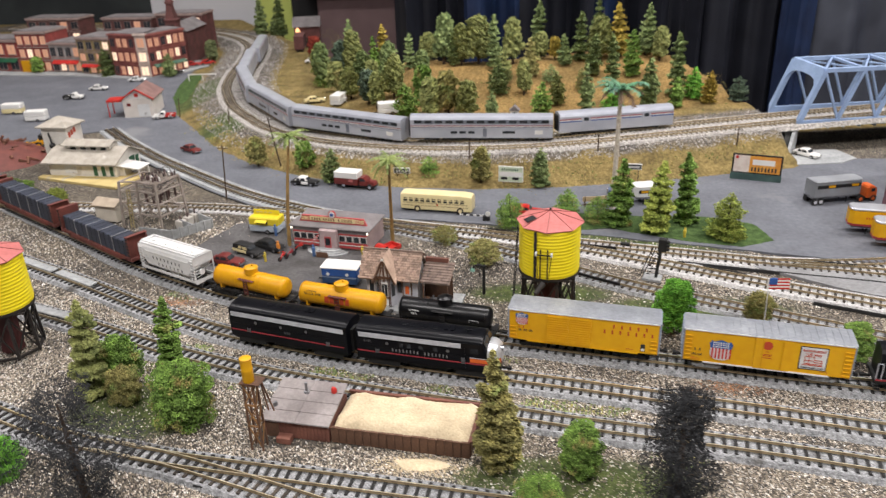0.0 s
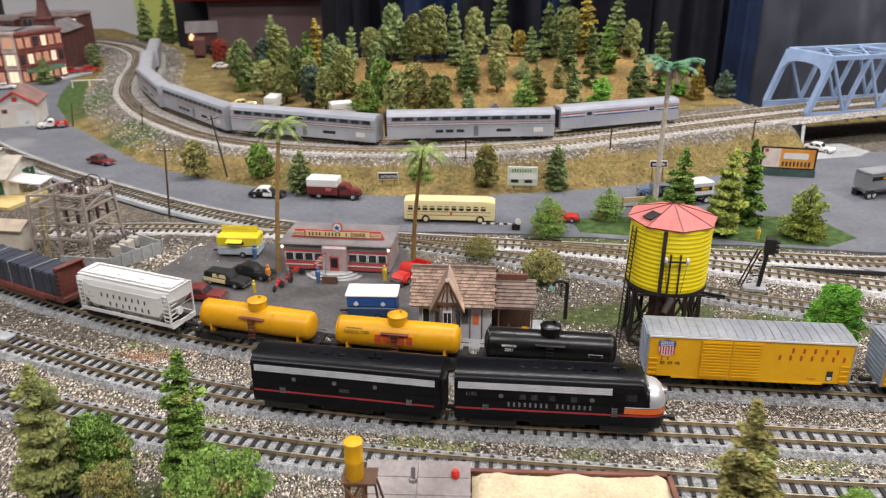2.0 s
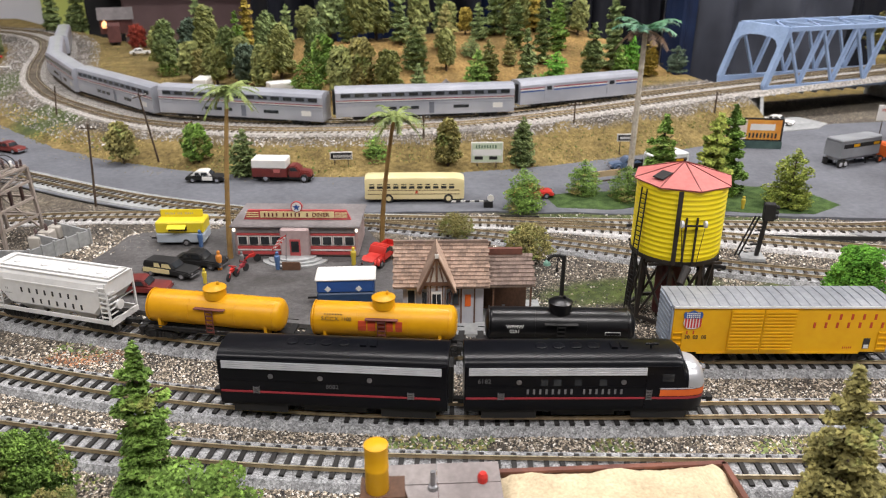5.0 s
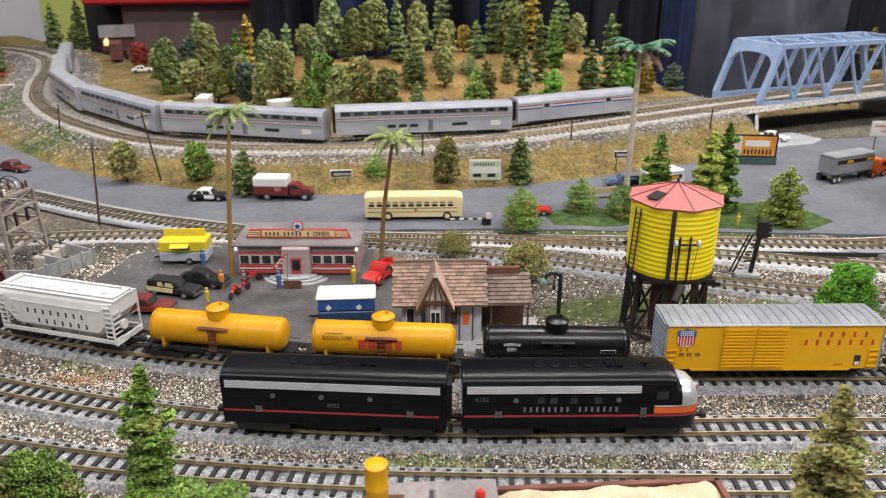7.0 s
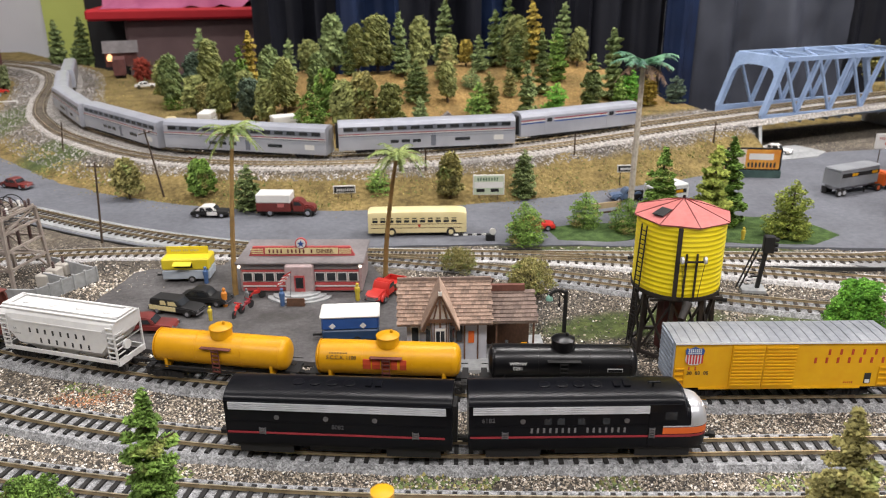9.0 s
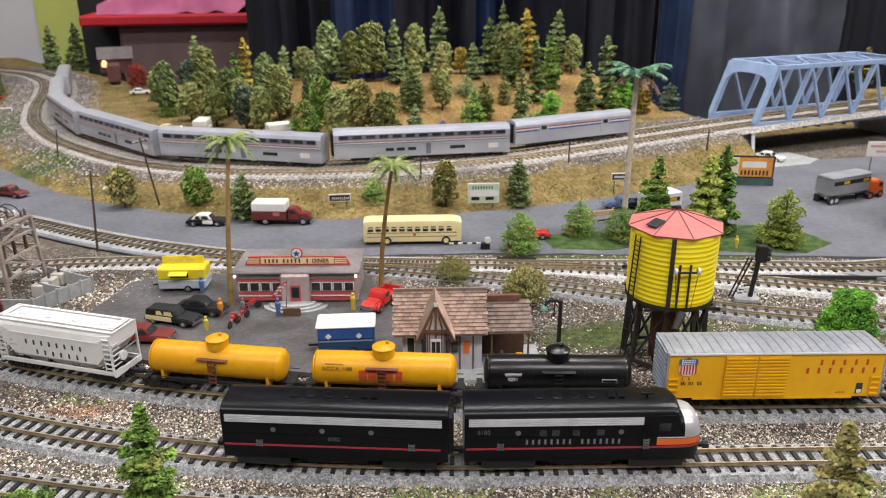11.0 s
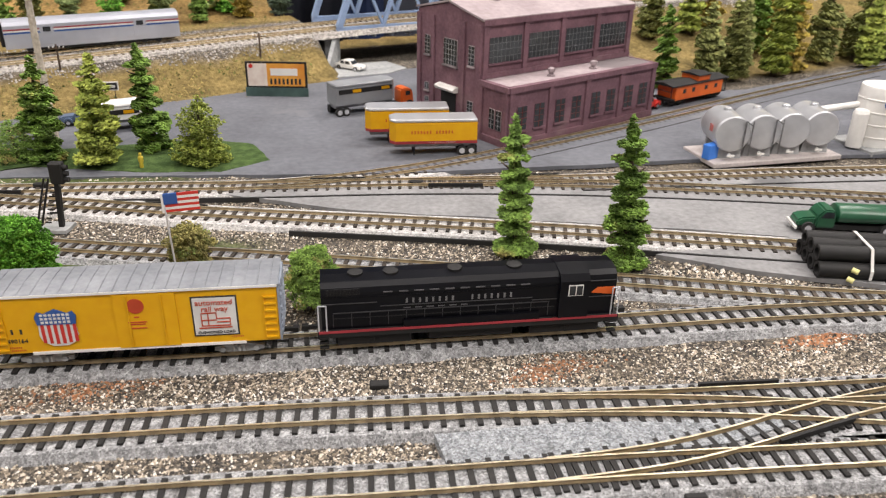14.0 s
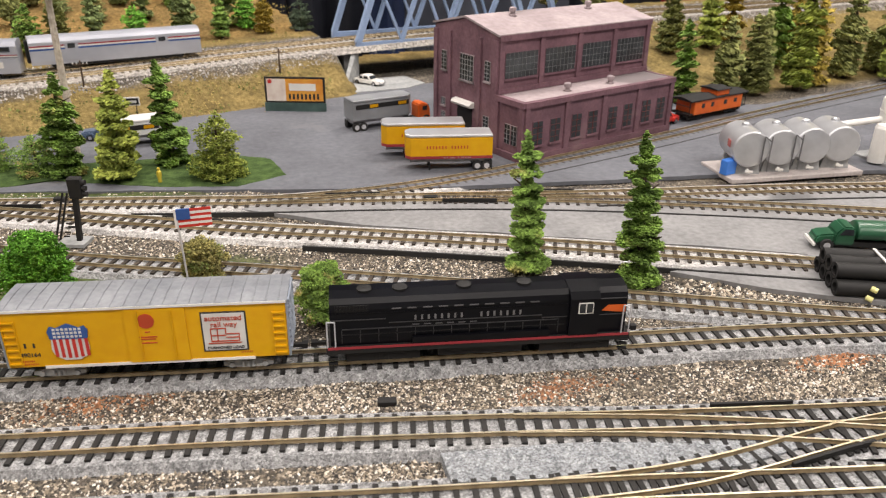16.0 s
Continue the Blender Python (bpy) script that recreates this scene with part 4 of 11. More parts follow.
HILL["fir", "dark"] = [(0.017, 1.64, 0.057, 0.016), (0.029, 1.752, 0.077, 0.023), (0.154, 1.808, 0.038, 0.02), (0.227, 1.66, 0.107, 0.016), (0.298, 1.78, 0.119, 0.017), (0.366, 1.688, 0.113, 0.02), (0.439, 1.752, 0.137, 0.021), (-0.085, 1.928, 0.082, 0.013), (0.021, 1.876, 0.123, 0.017), (0.125, 1.968, 0.133, 0.019), (0.193, 1.892, 0.073, 0.016), (0.233, 1.924, 0.113, 0.018), (0.28, 1.984, 0.129, 0.019), (0.397, 1.96, 0.121, 0.022), (-0.21, 2.0, 0.088, 0.016), (-0.415, 2.22, 0.16, 0.015)]
HILL["fir", "brown"] = [(0.225, 1.768, 0.051, 0.013)]
HILL["fir", "bright"] = [(0.475, 1.75, 0.066, 0.02), (0.286, 1.672, 0.065, 0.023)]
HILL["fir", "yellow"] = [(0.505, 1.725, 0.07, 0.017), (-0.295, 2.104, 0.131, 0.018), (0.331, 1.944, 0.126, 0.02)]
HILL["fir", "teal"] = [(0.576, 1.74, 0.053, 0.019)]
HILL["bushy", "teal"] = [(-0.292, 1.816, 0.084, 0.022), (-0.43, 2.15, 0.115, 0.022)]
HILL["round", "olive"] = [(-0.163, 2.064, 0.075, 0.025)]
HILL["bushy", "yellow"] = [(0.169, 1.924, 0.054, 0.015)]
for (form, color), spots in HILL.items():
    for x, y, h, r in spots:
        tree(x, y, h * 1.04, r * (1.06 if form == "bushy" else 1.10), form, color, "trees on the hill", "on the sandy hill")
THICKET = [(-0.262, 1.762, 0.088, 0.022), (-0.250, 1.900, 0.115, 0.022), (-0.150, 1.742, 0.090, 0.021), (0.040, 1.800, 0.090, 0.022), (0.105, 1.835, 0.092, 0.021), (0.165, 1.700, 0.075, 0.020), (0.255, 1.845, 0.100, 0.022), (0.350, 1.845, 0.110, 0.023)]
for k, (x, y, h, r) in enumerate(THICKET):
    tree(x, y, h, r, "bushy" if k < 3 else "fir", ("olive", "dark", "green", "olive", "brown")[k % 5], "trees on the hill", "on the hill")
SECOND = [(1.265, 1.300, 0.125, 0.023), (1.42, 1.405, 0.135, 0.024), (1.535, 1.285, 0.13, 0.024), (1.63, 1.325, 0.125, 0.025), (1.80, 1.38, 0.12, 0.026)]
for k, (x, y, h, r) in enumerate(SECOND):
    tree(x, y, h, r, "fir", ("olive", "yellow", "lime")[k % 3], "trees behind the works", "behind the works")
RIGHT = [(1.185, 1.428, 0.128, 0.023), (1.094, 1.233, 0.123, 0.022), (1.283, 1.445, 0.126, 0.025), (1.343, 1.469, 0.135, 0.024), (1.177, 1.242, 0.126, 0.024), (1.23, 1.243, 0.128, 0.026), (1.363, 1.371, 0.15, 0.028), (1.321, 1.253, 0.175, 0.027), (1.378, 1.276, 0.145, 0.024), (1.473, 1.312, 0.151, 0.027), (1.569, 1.329, 0.138, 0.031), (1.673, 1.347, 0.13, 0.028), (1.743, 1.351, 0.114, 0.029)]
for k, (x, y, h, r) in enumerate(RIGHT):
    tree(x, y + 0.02, h, r, "fir", ("olive", "green", "lime", "yellow", "olive")[k % 5], "trees behind the works", "behind the works")
for x, y, h, r, s, c in ((1.184, 1.74, 0.046, 0.017, "fir", "olive"), (1.239, 1.74, 0.066, 0.018, "fir", "yellow"), (1.137, 1.856, 0.09, 0.026, "fir", "brown"), (1.219, 1.815, 0.077, 0.033, "bushy", "brown")):
    tree(x, y, h, r, s, c, "trees behind the works", "beside the upper track")
BANK = [(-0.462, 1.441, 0.062, 0.021, "bushy", "brown"), (-0.352, 1.409, 0.062, 0.019, "bushy", "green"), (-0.286, 1.343, 0.066, 0.021, "fir", "dark"), (-0.096, 1.356, 0.046, 0.022, "fir", "green"), (0.004, 1.322, 0.074, 0.017, "bushy", "brown"), (0.115, 1.316, 0.074, 0.018, "fir", "dark")]
for x, y, h, r, s, c in BANK:
    tree(x, y, h, r, s, c, "trees on the bank", "on straw grass", 0.001)
MEADOW = [(0.06, 1.127, 0.056, 0.025, "fir", "green"), (0.153, 1.172, 0.049, 0.023, "fir", "green"), (0.203, 1.142, 0.047, 0.026, "fir", "green"), (0.233, 1.126, 0.115, 0.023, "fir", "green"), (0.287, 1.101, 0.12, 0.024, "fir", "lime"), (0.343, 1.139, 0.12, 0.022, "fir", "green"), (0.391, 1.080, 0.076, 0.031, "fir", "lime")]
for x, y, h, r, s, c in MEADOW:
    tree(x, y, h, r, s, c, "trees on the turf", "on green turf", -0.001)
NEAR = [(-0.044, 1.058, 0.028, 0.019, "bushy", "brown"), (0.021, 0.985, 0.043, 0.022, "bushy", "brown"), (0.257, 0.797, 0.076, 0.025, "bushy", "bright"), (0.366, 0.828, 0.043, 0.02, "bushy", "brown"), (0.448, 0.742, 0.052, 0.021, "bushy", "green"), (0.627, 0.781, 0.121, 0.0185, "fir", "green"), (0.705, 0.731, 0.128, 0.0195, "fir", "green"), (0.051, 0.545, 0.128, 0.024, "fir", "brown"), (0.125, 0.541, 0.058, 0.024, "round", "green"), (-0.408, 0.650, 0.120, 0.023, "fir", "olive"), (-0.380, 0.668, 0.066, 0.026, "bushy", "green"), (-0.312, 0.648, 0.123, 0.019, "fir", "green"), (-0.280, 0.600, 0.077, 0.036, "round", "green"), (-0.360, 0.632, 0.050, 0.021, "round", "brown"), (-0.427, 0.512, 0.046, 0.026, "round", "bright"), (0.085, 0.485, 0.042, 0.025, "round", "green")]
for x, y, h, r, s, c in NEAR:
    tree(x, y, h, r, s, c, "trees among the tracks", "in trackside gravel")
tree(-0.318, 0.470, 0.128, 0.052, "twigs", "black", "scorched trees", "beside the front siding")
tree(0.207, 0.500, 0.122, 0.033, "twigs", "black", "scorched trees", "beside the front track")
for x, y, h, r, c in ((-0.873, 1.276, 0.03, 0.03, "green"), (-0.785, 1.236, 0.028, 0.03, "lime"), (-0.83, 1.24, 0.025, 0.028, "sage"), (-0.92, 1.30, 0.028, 0.03, "dark")):
    tree(x, y, h, r, "round", c, "shrubs by the depot", "by the depot platform", 0.0)
for x, y, h, c in ((-1.00, 2.64, 0.075, "sage"), (-1.262, 2.385, 0.090, "dark"), (-1.545, 2.452, 0.060, "green"), (-1.045, 2.365, 0.075, "dark"), (-0.978, 3.155, 0.155, "dark"), (-0.910, 3.114, 0.090, "dark"), (-0.876, 3.110, 0.165, "dark")):
    tree(x, y, h, 0.026, "fir" if c == "dark" else "round", c, "trees by the town", "by the far bend", 0.0)


def palm(x, y, h, lean, trunk_mat, frond_mat, reach, label, dry=None, way=0.0):
    root = thing("palm_tree", label, "palm tree", x, y, ground(x, y) + 0.002, way)
    bm = bm_new()
    n = 26 if dry else 16
    prev = None
    for k in range(n):
        t0, t1 = k / n, (k + 1) / n
        p = (lean * t0 ** 1.5, 0, h * t0)
        q = (lean * t1 ** 1.5, 0, h * t1)
        r = (0.0031 if trunk_mat is PALMTAN else 0.0046) - 0.0012 * t0
        cyl(bm, p, q, r * 1.04, r * 0.88, 8)
    part("trunk", bm, trunk_mat, root)
    top = Vector((lean, 0, h))

    def fronds(count, drop, length, seed):
        rs = random.Random(seed)
        bm = bm_new()
        for k in range(count):
            a = 2 * math.pi * k / count + rs.uniform(-0.2, 0.2)
            d = Vector((math.cos(a), math.sin(a), 0))
            s = Vector((-d.y, d.x, 0))
            lift = rs.uniform(0.45, 1.0) + (0.22 if dry else 0.0) - drop
            spine = [top + d * (length * t) + Vector((0, 0, length * (lift * t - (0.75 + drop * 0.5) * t * t))) for t in (0, 0.2, 0.4, 0.6, 0.8, 1.0)]
            for i in range(5):
                p, q = spine[i], spine[i + 1]
                w = length * (0.42 if dry else 0.30) * (0.55 + 0.45 * min(1, i / 2) if dry else 1.0) * (1 - (i / 5.2) ** (3 if dry else 2)) * 0.75
                for j in range(4):
                    c = p.lerp(q, j / 4)
                    e = p.lerp(q, (j + 1.15) / 4)
                    for sg in (-1, 1):
                        tip = c.lerp(e, 1.4) + s * sg * w + Vector((0, 0, -w * rs.uniform(0.2, 0.6)))
                        bm.faces.new([bm.verts.new(v) for v in (c, e, tip)])
        return bm

    part("fronds", fronds(13, 0.0, reach, 3), frond_mat, root)
    part("fronds", fronds(7, 0.40, reach * 0.85, 8), dry or frond_mat, root)
    return root


palm(-0.289, 1.045, 0.172, 0.026, PALMTAN, FROND, 0.034, "slim tan palm tree with yellow-green fronds beside the diner", way=62)
palm(-0.126, 1.060, 0.150, 0.050, PALMTAN, FROND, 0.032, "leaning tan palm tree with yellow-green fronds behind the diner", way=-79)
palm(0.234, 1.205, 0.203, 0.002, PALMPALE, FRONDTEAL, 0.042, "tall pale palm tree with blue-green and rusty fronds", FRONDRUST)


# ---- loose stones ----
from mathutils import kdtree

RUNS = [T1, T2, T3, T4, T4B, TE, TD, TB, TC, TA, T5, T6]
kd = kdtree.KDTree(sum(len(r) for r in RUNS))
for i, p in enumerate(np.concatenate(RUNS)):
    kd.insert((p[0], p[1], 0), i)
kd.balance()


def strew(name, count, where, size, material, label, seed):
    rs = np.random.RandomState(seed)
    spots = []
    while len(spots) < count:
        x, y = where(rs)
        if x is not None:
            spots.append((x, y, ground(x, y)))
    c = np.array(spots)
    n = len(c)
    octa = np.array([(1, 0, 0), (0, 1, 0), (-1, 0, 0), (0, -1, 0), (0, 0, 0.9), (0, 0, -0.4)])
    s = size * (0.5 + rs.rand(n) ** 2)
    a = rs.rand(n) * 6.28
    v = octa[None] + rs.randn(n, 6, 3) * 0.22
    v = np.stack([v[..., 0] * np.cos(a)[:, None] - v[..., 1] * np.sin(a)[:, None], v[..., 0] * np.sin(a)[:, None] + v[..., 1] * np.cos(a)[:, None], v[..., 2]], -1) * s[:, None, None] + c[:, None]
    f = (np.arange(n)[:, None, None] * 6 + np.array([(0, 1, 4), (1, 2, 4), (2, 3, 4), (3, 0, 4)])[None]).reshape(-1, 3)
    me = bpy.data.meshes.new(name)
    me.from_pydata(v.reshape(-1, 3).tolist(), [], f.tolist())
    me.materials.append(material)
    return tagged(new(name, me), label, "gravel", kind="stuff")


def gravel_spot(rs, cinder=False):
    x, y = rs.uniform(-0.85, 1.0), rs.uniform(0.45, 1.2)
    if y > 1.17 - 0.19 * (x + 0.2) and x > -0.3:
        return None, None
    if x > 0.74 and y > 0.66 - 0.28 * (x - 0.74) and y > 0.70:
        return None, None
    if -0.45 < x < -0.10 and 0.93 - 0.35 * (x + 0.33) < y < 1.14:
        return None, None
    if kd.find((x, y, 0))[2] < ((0.0185 if rs.rand() < 0.65 else 0.0155) if y < 0.80 - 0.3 * x else 0.0225):
        return None, None
    if rs.rand() < 0.8 and any(((x - a) / c) ** 2 + ((y - b) / e) ** 2 < 0.9 for a, b, c, e in TURF):
        return None, None
    if -0.54 < x < -0.38 and 1.0 < y < 1.19 and not cinder and rs.rand() < 0.8:
        return None, None
    d = noise.noise(Vector((x * 9, y * 9, 7)))
    if (d > 0.16) != cinder and rs.rand() < 0.6:
        return None, None
    return x, y


def bank_spot(rs):
    i = rs.randint(0, len(MID))
    far = MID[i, 1] > 1.6
    o = rs.uniform(-0.125 if far else -0.085, -0.05) if rs.rand() < 0.6 else rs.uniform(0.05, 0.115 if far else 0.085)
    j = min(i + 1, len(MID) - 1)
    d = MID[j] - MID[j - 1]
    d = d / np.hypot(*d)
    x, y = MID[i] + o * np.array([-d[1], d[0]])
    return (None, None) if 0.60 < x < 1.1 or x < -1.1 else (float(x), float(y))


def front_spot(rs):
    x, y = rs.uniform(-0.60, 0.98), rs.uniform(0.48, 0.88)
    near = kd.find((x, y, 0))[2]
    if y > 0.82 - 0.30 * x or near < 0.0165 or (x > 0.74 and y > 0.70 - 0.28 * (x - 0.74)) or (-0.20 < x < 0.03 and 0.565 < y < 0.66):
        return None, None
    if rs.rand() < 0.8 and any(((x - a) / c) ** 2 + ((y - b) / e) ** 2 < 0.9 for a, b, c, e in TURF):
        return None, None
    return (x, y) if noise.noise(Vector((x * 14, y * 22, 3))) < 0.30 or rs.rand() < 0.3 else (None, None)


strew("gravel", 115000, front_spot, 0.00088, STONES, "mixed white, tan and dark gravel between the front tracks", 15)
strew("gravel", 120000, gravel_spot, 0.00105, STONES, "pale tan and white loose gravel between the tracks", 5)
strew("cinders", 40000, lambda rs: gravel_spot(rs, True), 0.00105, DARKSTONES, "dark cinders among the gravel", 6)
strew("gravel", 17000, bank_spot, 0.0018, mat("grey_white_rock", (0.40, 0.38, 0.36), (0.19, 0.18, 0.17), 0.9, scale=14, isl=0.65), "grey and white ballast stones along the upper main line", 7)
strew("gravel", 900, lambda rs: (rs.normal(0.757, 0.022), rs.normal(0.70, 0.012)), 0.0019, STONES, "small heap of tan gravel beside a fir", 8)
strew("gravel", 1100, lambda rs: (rs.normal(-0.425, 0.032), rs.normal(1.10, 0.026)), 0.0015, STONES, "scattered pale stones behind the yellow food trailer", 9)


# ---- rolling stock ----
def bogie_meshes():
    bm = bm_new()
    for s in (-1, 1):
        y = s * 0.0115
        prism_y(bm, [(-0.0155, 0.0042), (-0.0155, 0.0066), (-0.006, 0.0088), (0.006, 0.0088), (0.0155, 0.0066), (0.0155, 0.0042), (0.007, 0.0028), (-0.007, 0.0028)], y - 0.0012, y + 0.0012)
        for k in (-0.0105, 0.0105):
            cyl(bm, (k, y - s * 0.001, 0.0052), (k, y + s * 0.0024, 0.0052), 0.0019, n=8)
        for k in (-0.003, 0, 0.003):
            cyl(bm, (k, y + s * 0.0016, 0.0036), (k, y + s * 0.0016, 0.008), 0.0012, n=6)
    box(bm, -0.003, 0.003, -0.011, 0.011, 0.006, 0.0095)
    frame_me = finish(bm, "side_frame")
    bm = bm_new()
    for s in (-1, 1):
        cyl(bm, (0, s * 0.0070, 0.0052), (0, s * 0.0095, 0.0052), 0.0052, n=16)
        cyl(bm, (0, s * 0.0066, 0.0052), (0, s * 0.0070, 0.0052), 0.0059, n=16)
    cyl(bm, (0, -0.008, 0.0052), (0, 0.008, 0.0052), 0.0012, n=6)
    wheel_me = finish(bm, "wheel_set")
    wheel_me.materials.append(WHEELSTEEL)
    return frame_me, wheel_me


FRAME_ME, WHEEL_ME = bogie_meshes()
FRAMES = {}


def bogie(parent, x, material=SOOT, axles=(-0.0105, 0.0105)):
    me = FRAMES.get(material.name)
    if not me:
        me = FRAMES[material.name] = FRAME_ME.copy()
        me.materials.append(material)
    ob = share("bogie", me, parent, pose(x, 0, 0))
    for a in axles:
        share("wheel_set", WHEEL_ME, ob, pose(a, 0, 0))
    return ob


def coupler(parent, x, s):
    bm = bm_new()
    box(bm, min(x, x + s * 0.008), max(x, x + s * 0.008), -0.0012, 0.0012, 0.0085, 0.0108)
    box(bm, min(x + s * 0.0065, x + s * 0.0105), max(x + s * 0.0065, x + s * 0.0105), -0.0022, 0.0022, 0.0080, 0.0114)
    part("coupler", bm, SOOT, parent)


def rungs(parent, x0, x1, y, zs, material, side=-1, name="ladder"):
    bm = bm_new()
    for z in zs:
        box(bm, x0, x1, min(y, y + side * 0.0011), max(y, y + side * 0.0011), z - 0.0005, z + 0.0005)
    for x in (x0, x1):
        box(bm, x - 0.0003, x + 0.0003, min(y, y + side * 0.0009), max(y, y + side * 0.0009), zs[0] - 0.001, zs[-1] + 0.001)
    return part(name, bm, material, parent)


def shield(parent, x, z, h, y=-0.0176):
    """The railroad's badge as plain shapes: a blue head over red and white bars."""
    w = h * 0.95
    root = part("badge", prism_y(bm_new(), [(x + w * a, z + h * b) for a, b in ((-0.44, 0.62), (-0.47, 0.3), (-0.4, 0.12), (-0.18, 0.0), (0.18, 0.0), (0.4, 0.12), (0.47, 0.3), (0.44, 0.62))], y - 0.0004, y), LETTERWHITE, parent, "badge with red and white bars under a blue head")
    for k in range(6):
        a = -0.40 + 0.155 * k
        lo = 0.05 + 0.10 * abs(a + 0.04) * 1.4
        part("red_bar", box(bm_new(), x + w * a, x + w * (a + 0.08), y - 0.0007, y - 0.0004, z + h * lo, z + h * 0.62), RED, root)
    part("blue_head", prism_y(bm_new(), [(x + w * a, z + h * b) for a, b in ((-0.46, 0.60), (-0.5, 0.82), (-0.42, 0.95), (-0.28, 0.90), (0, 1.02), (0.28, 0.90), (0.42, 0.95), (0.5, 0.82), (0.46, 0.60))], y - 0.0008, y), BLUE, root)
    bm = bm_new()
    for r in range(3):
        for k in range(7):
            a = -0.36 + 0.105 * k
            box(bm, x + w * a, x + w * (a + 0.07), y - 0.0010, y - 0.0008, z + h * (0.64 + 0.1 * r), z + h * (0.70 + 0.1 * r))
    part("badge_lettering", bm, LETTERWHITE, root)


ENDGREY = mat("boxcar_end_grey", (0.30, 0.34, 0.40), (0.22, 0.25, 0.30), 0.6, scale=60)


def boxcar(x, kind, label):
    px, py, a = on_line(T1, x)
    root = thing("boxcar", label, "freight car", px, py, 0.0041, a, "freight cars")
    l, w, z0, z1 = 0.0845, 0.0172, 0.0125, 0.0525
    part("body", bevel(box(bm_new(), -l, l, -w, w, z0, z1), 0.0006), UPYELLOW, root)
    bm = prism_x(bm_new(), [(-w - 0.0008, z1 - 0.001), (-w - 0.0008, z1 + 0.0006), (0, z1 + 0.0016), (w + 0.0008, z1 + 0.0006), (w + 0.0008, z1 - 0.001)], -l - 0.001, l + 0.001)
    roof = part("roof", bm, ROOFGREY, root, "galvanised ribbed roof")
    bm = bm_new()
    for k in range(22):
        q = -l + 0.004 + k * (2 * l - 0.008) / 21
        for s in (-1, 1):
            beam(bm, (q, s * w, z1 + 0.0008), (q, 0, z1 + 0.0018), 0.0007, 0.0007)
    part("roof_ribs", bm, ROOFGREY, roof)
    bm = bm_new()
    box(bm, -l - 0.0004, l + 0.0004, -w - 0.0012, -w - 0.0004, z1 - 0.0012, z1 + 0.0004)
    box(bm, -l - 0.0004, l + 0.0004, w + 0.0004, w + 0.0012, z1 - 0.0012, z1 + 0.0004)
    part("eave_strip", bm, WHITE, root)
    for s in (-1, 1):
        bm = box(bm_new(), min(s * l, s * (l + 0.0012)), max(s * l, s * (l + 0.0012)), -w, w, z0, z1)
        end = part("end_wall", bm, ENDGREY, root, "blue-grey corrugated end")
        for k in range(9):
            z = z0 + 0.004 + k * 0.0042
            part("end_rib", box(bm_new(), min(s * l, s * (l + 0.0022)), max(s * l, s * (l + 0.0022)), -w + 0.002, w - 0.002, z, z + 0.0018), ENDGREY, end)
        rungs(root, s * (l - 0.0085), s * (l - 0.001), -w, [z0 + 0.003 + 0.0048 * k for k in range(7 if kind == 2 else 4)], UPYELLOW)
        bogie(root, s * 0.058, CONCRETE if kind == 2 else SOOT)
        coupler(root, s * l, s)
    part("underframe", box(bm_new(), -l + 0.004, l - 0.004, -0.010, 0.010, 0.0075, z0), SOOT, root)
    part("sill", box(bm_new(), -l * 0.75, l * 0.75, -w - 0.0006, -w, z0 - 0.0008, z0 + 0.0010), UPYELLOW if kind == 1 else WHITE, root)
    bm = bm_new()
    if kind == 1:
        for d0, d1 in ((-0.0405, -0.0155), (-0.0150, 0.0100)):
            door = part("door", box(bm_new(), d0, d1, -w - 0.0014, -w + 0.0002, z0 + 0.001, z1 - 0.0025), UPYELLOW, root, "ribbed sliding door")
            b2 = bm_new()
            for k in range(12):
                z = z0 + 0.003 + 0.0029 * k
                box(b2, d0 + 0.0008, d1 - 0.0008, -w - 0.0021, -w - 0.0014, z, z + 0.0012)
            part("door_ribs", b2, UPYELLOW, door)
        shield(root, -0.0695, 0.0335, 0.0155)
        lettering(root, "UP", -0.0735, -w, 0.0288, 0.0028, LETTERRED, gap=1.2)
        words(root, "30  03  05", Matrix.Translation((-0.0655, -w - 0.0002, 0.0260)) @ pose(0, 0, 0, 90, 0, 0), 0.0042, LETTERBLACK)
        lettering(root, "UNION", 0.0335, -w, 0.0412, 0.0048, LETTERRED, gap=1.25)
        lettering(root, "PACIFIC", 0.0235, -w, 0.0340, 0.0048, LETTERRED, gap=1.2)
        lettering(root, "IIIII", 0.050, -w, 0.016, 0.0016, LETTERRED)
        part("placard", box(bm_new(), 0.0655, 0.0705, -w - 0.0004, -w, 0.016, 0.025), LETTERBLACK, root)
        part("placard_panel", box(bm_new(), 0.0662, 0.0698, -w - 0.0007, -w - 0.0004, 0.0165, 0.0195), LETTERWHITE, root)
    else:
        door = part("door", box(bm_new(), -0.012, 0.024, -w - 0.0010, -w + 0.0002, z0 + 0.001, z1 - 0.002), UPYELLOW, root, "flush plug door")
        b2 = bm_new()
        for q in (-0.004, 0.016):
            cyl(b2, (q, -w - 0.0016, z0 + 0.002), (q, -w - 0.0016, z1 - 0.003), 0.0004, n=6)
        part("locking_bars", b2, UPYELLOW, door)
        b2 = bm_new()
        cyl(b2, (0.0005, -w - 0.0014, 0.0425), (0.0005, -w - 0.0010, 0.0425), 0.0050, n=28)
        part("red_disc", b2, LETTERRED, door, "round red disc")
        b2 = bm_new()
        for q0, q1, z in ((-0.005, 0.006, 0.031), (-0.004, 0.005, 0.0295), (-0.0045, 0.0055, 0.0268), (-0.001, 0.002, 0.0345)):
            box(b2, q0, q1, -w - 0.0013, -w - 0.0010, z, z + 0.0007)
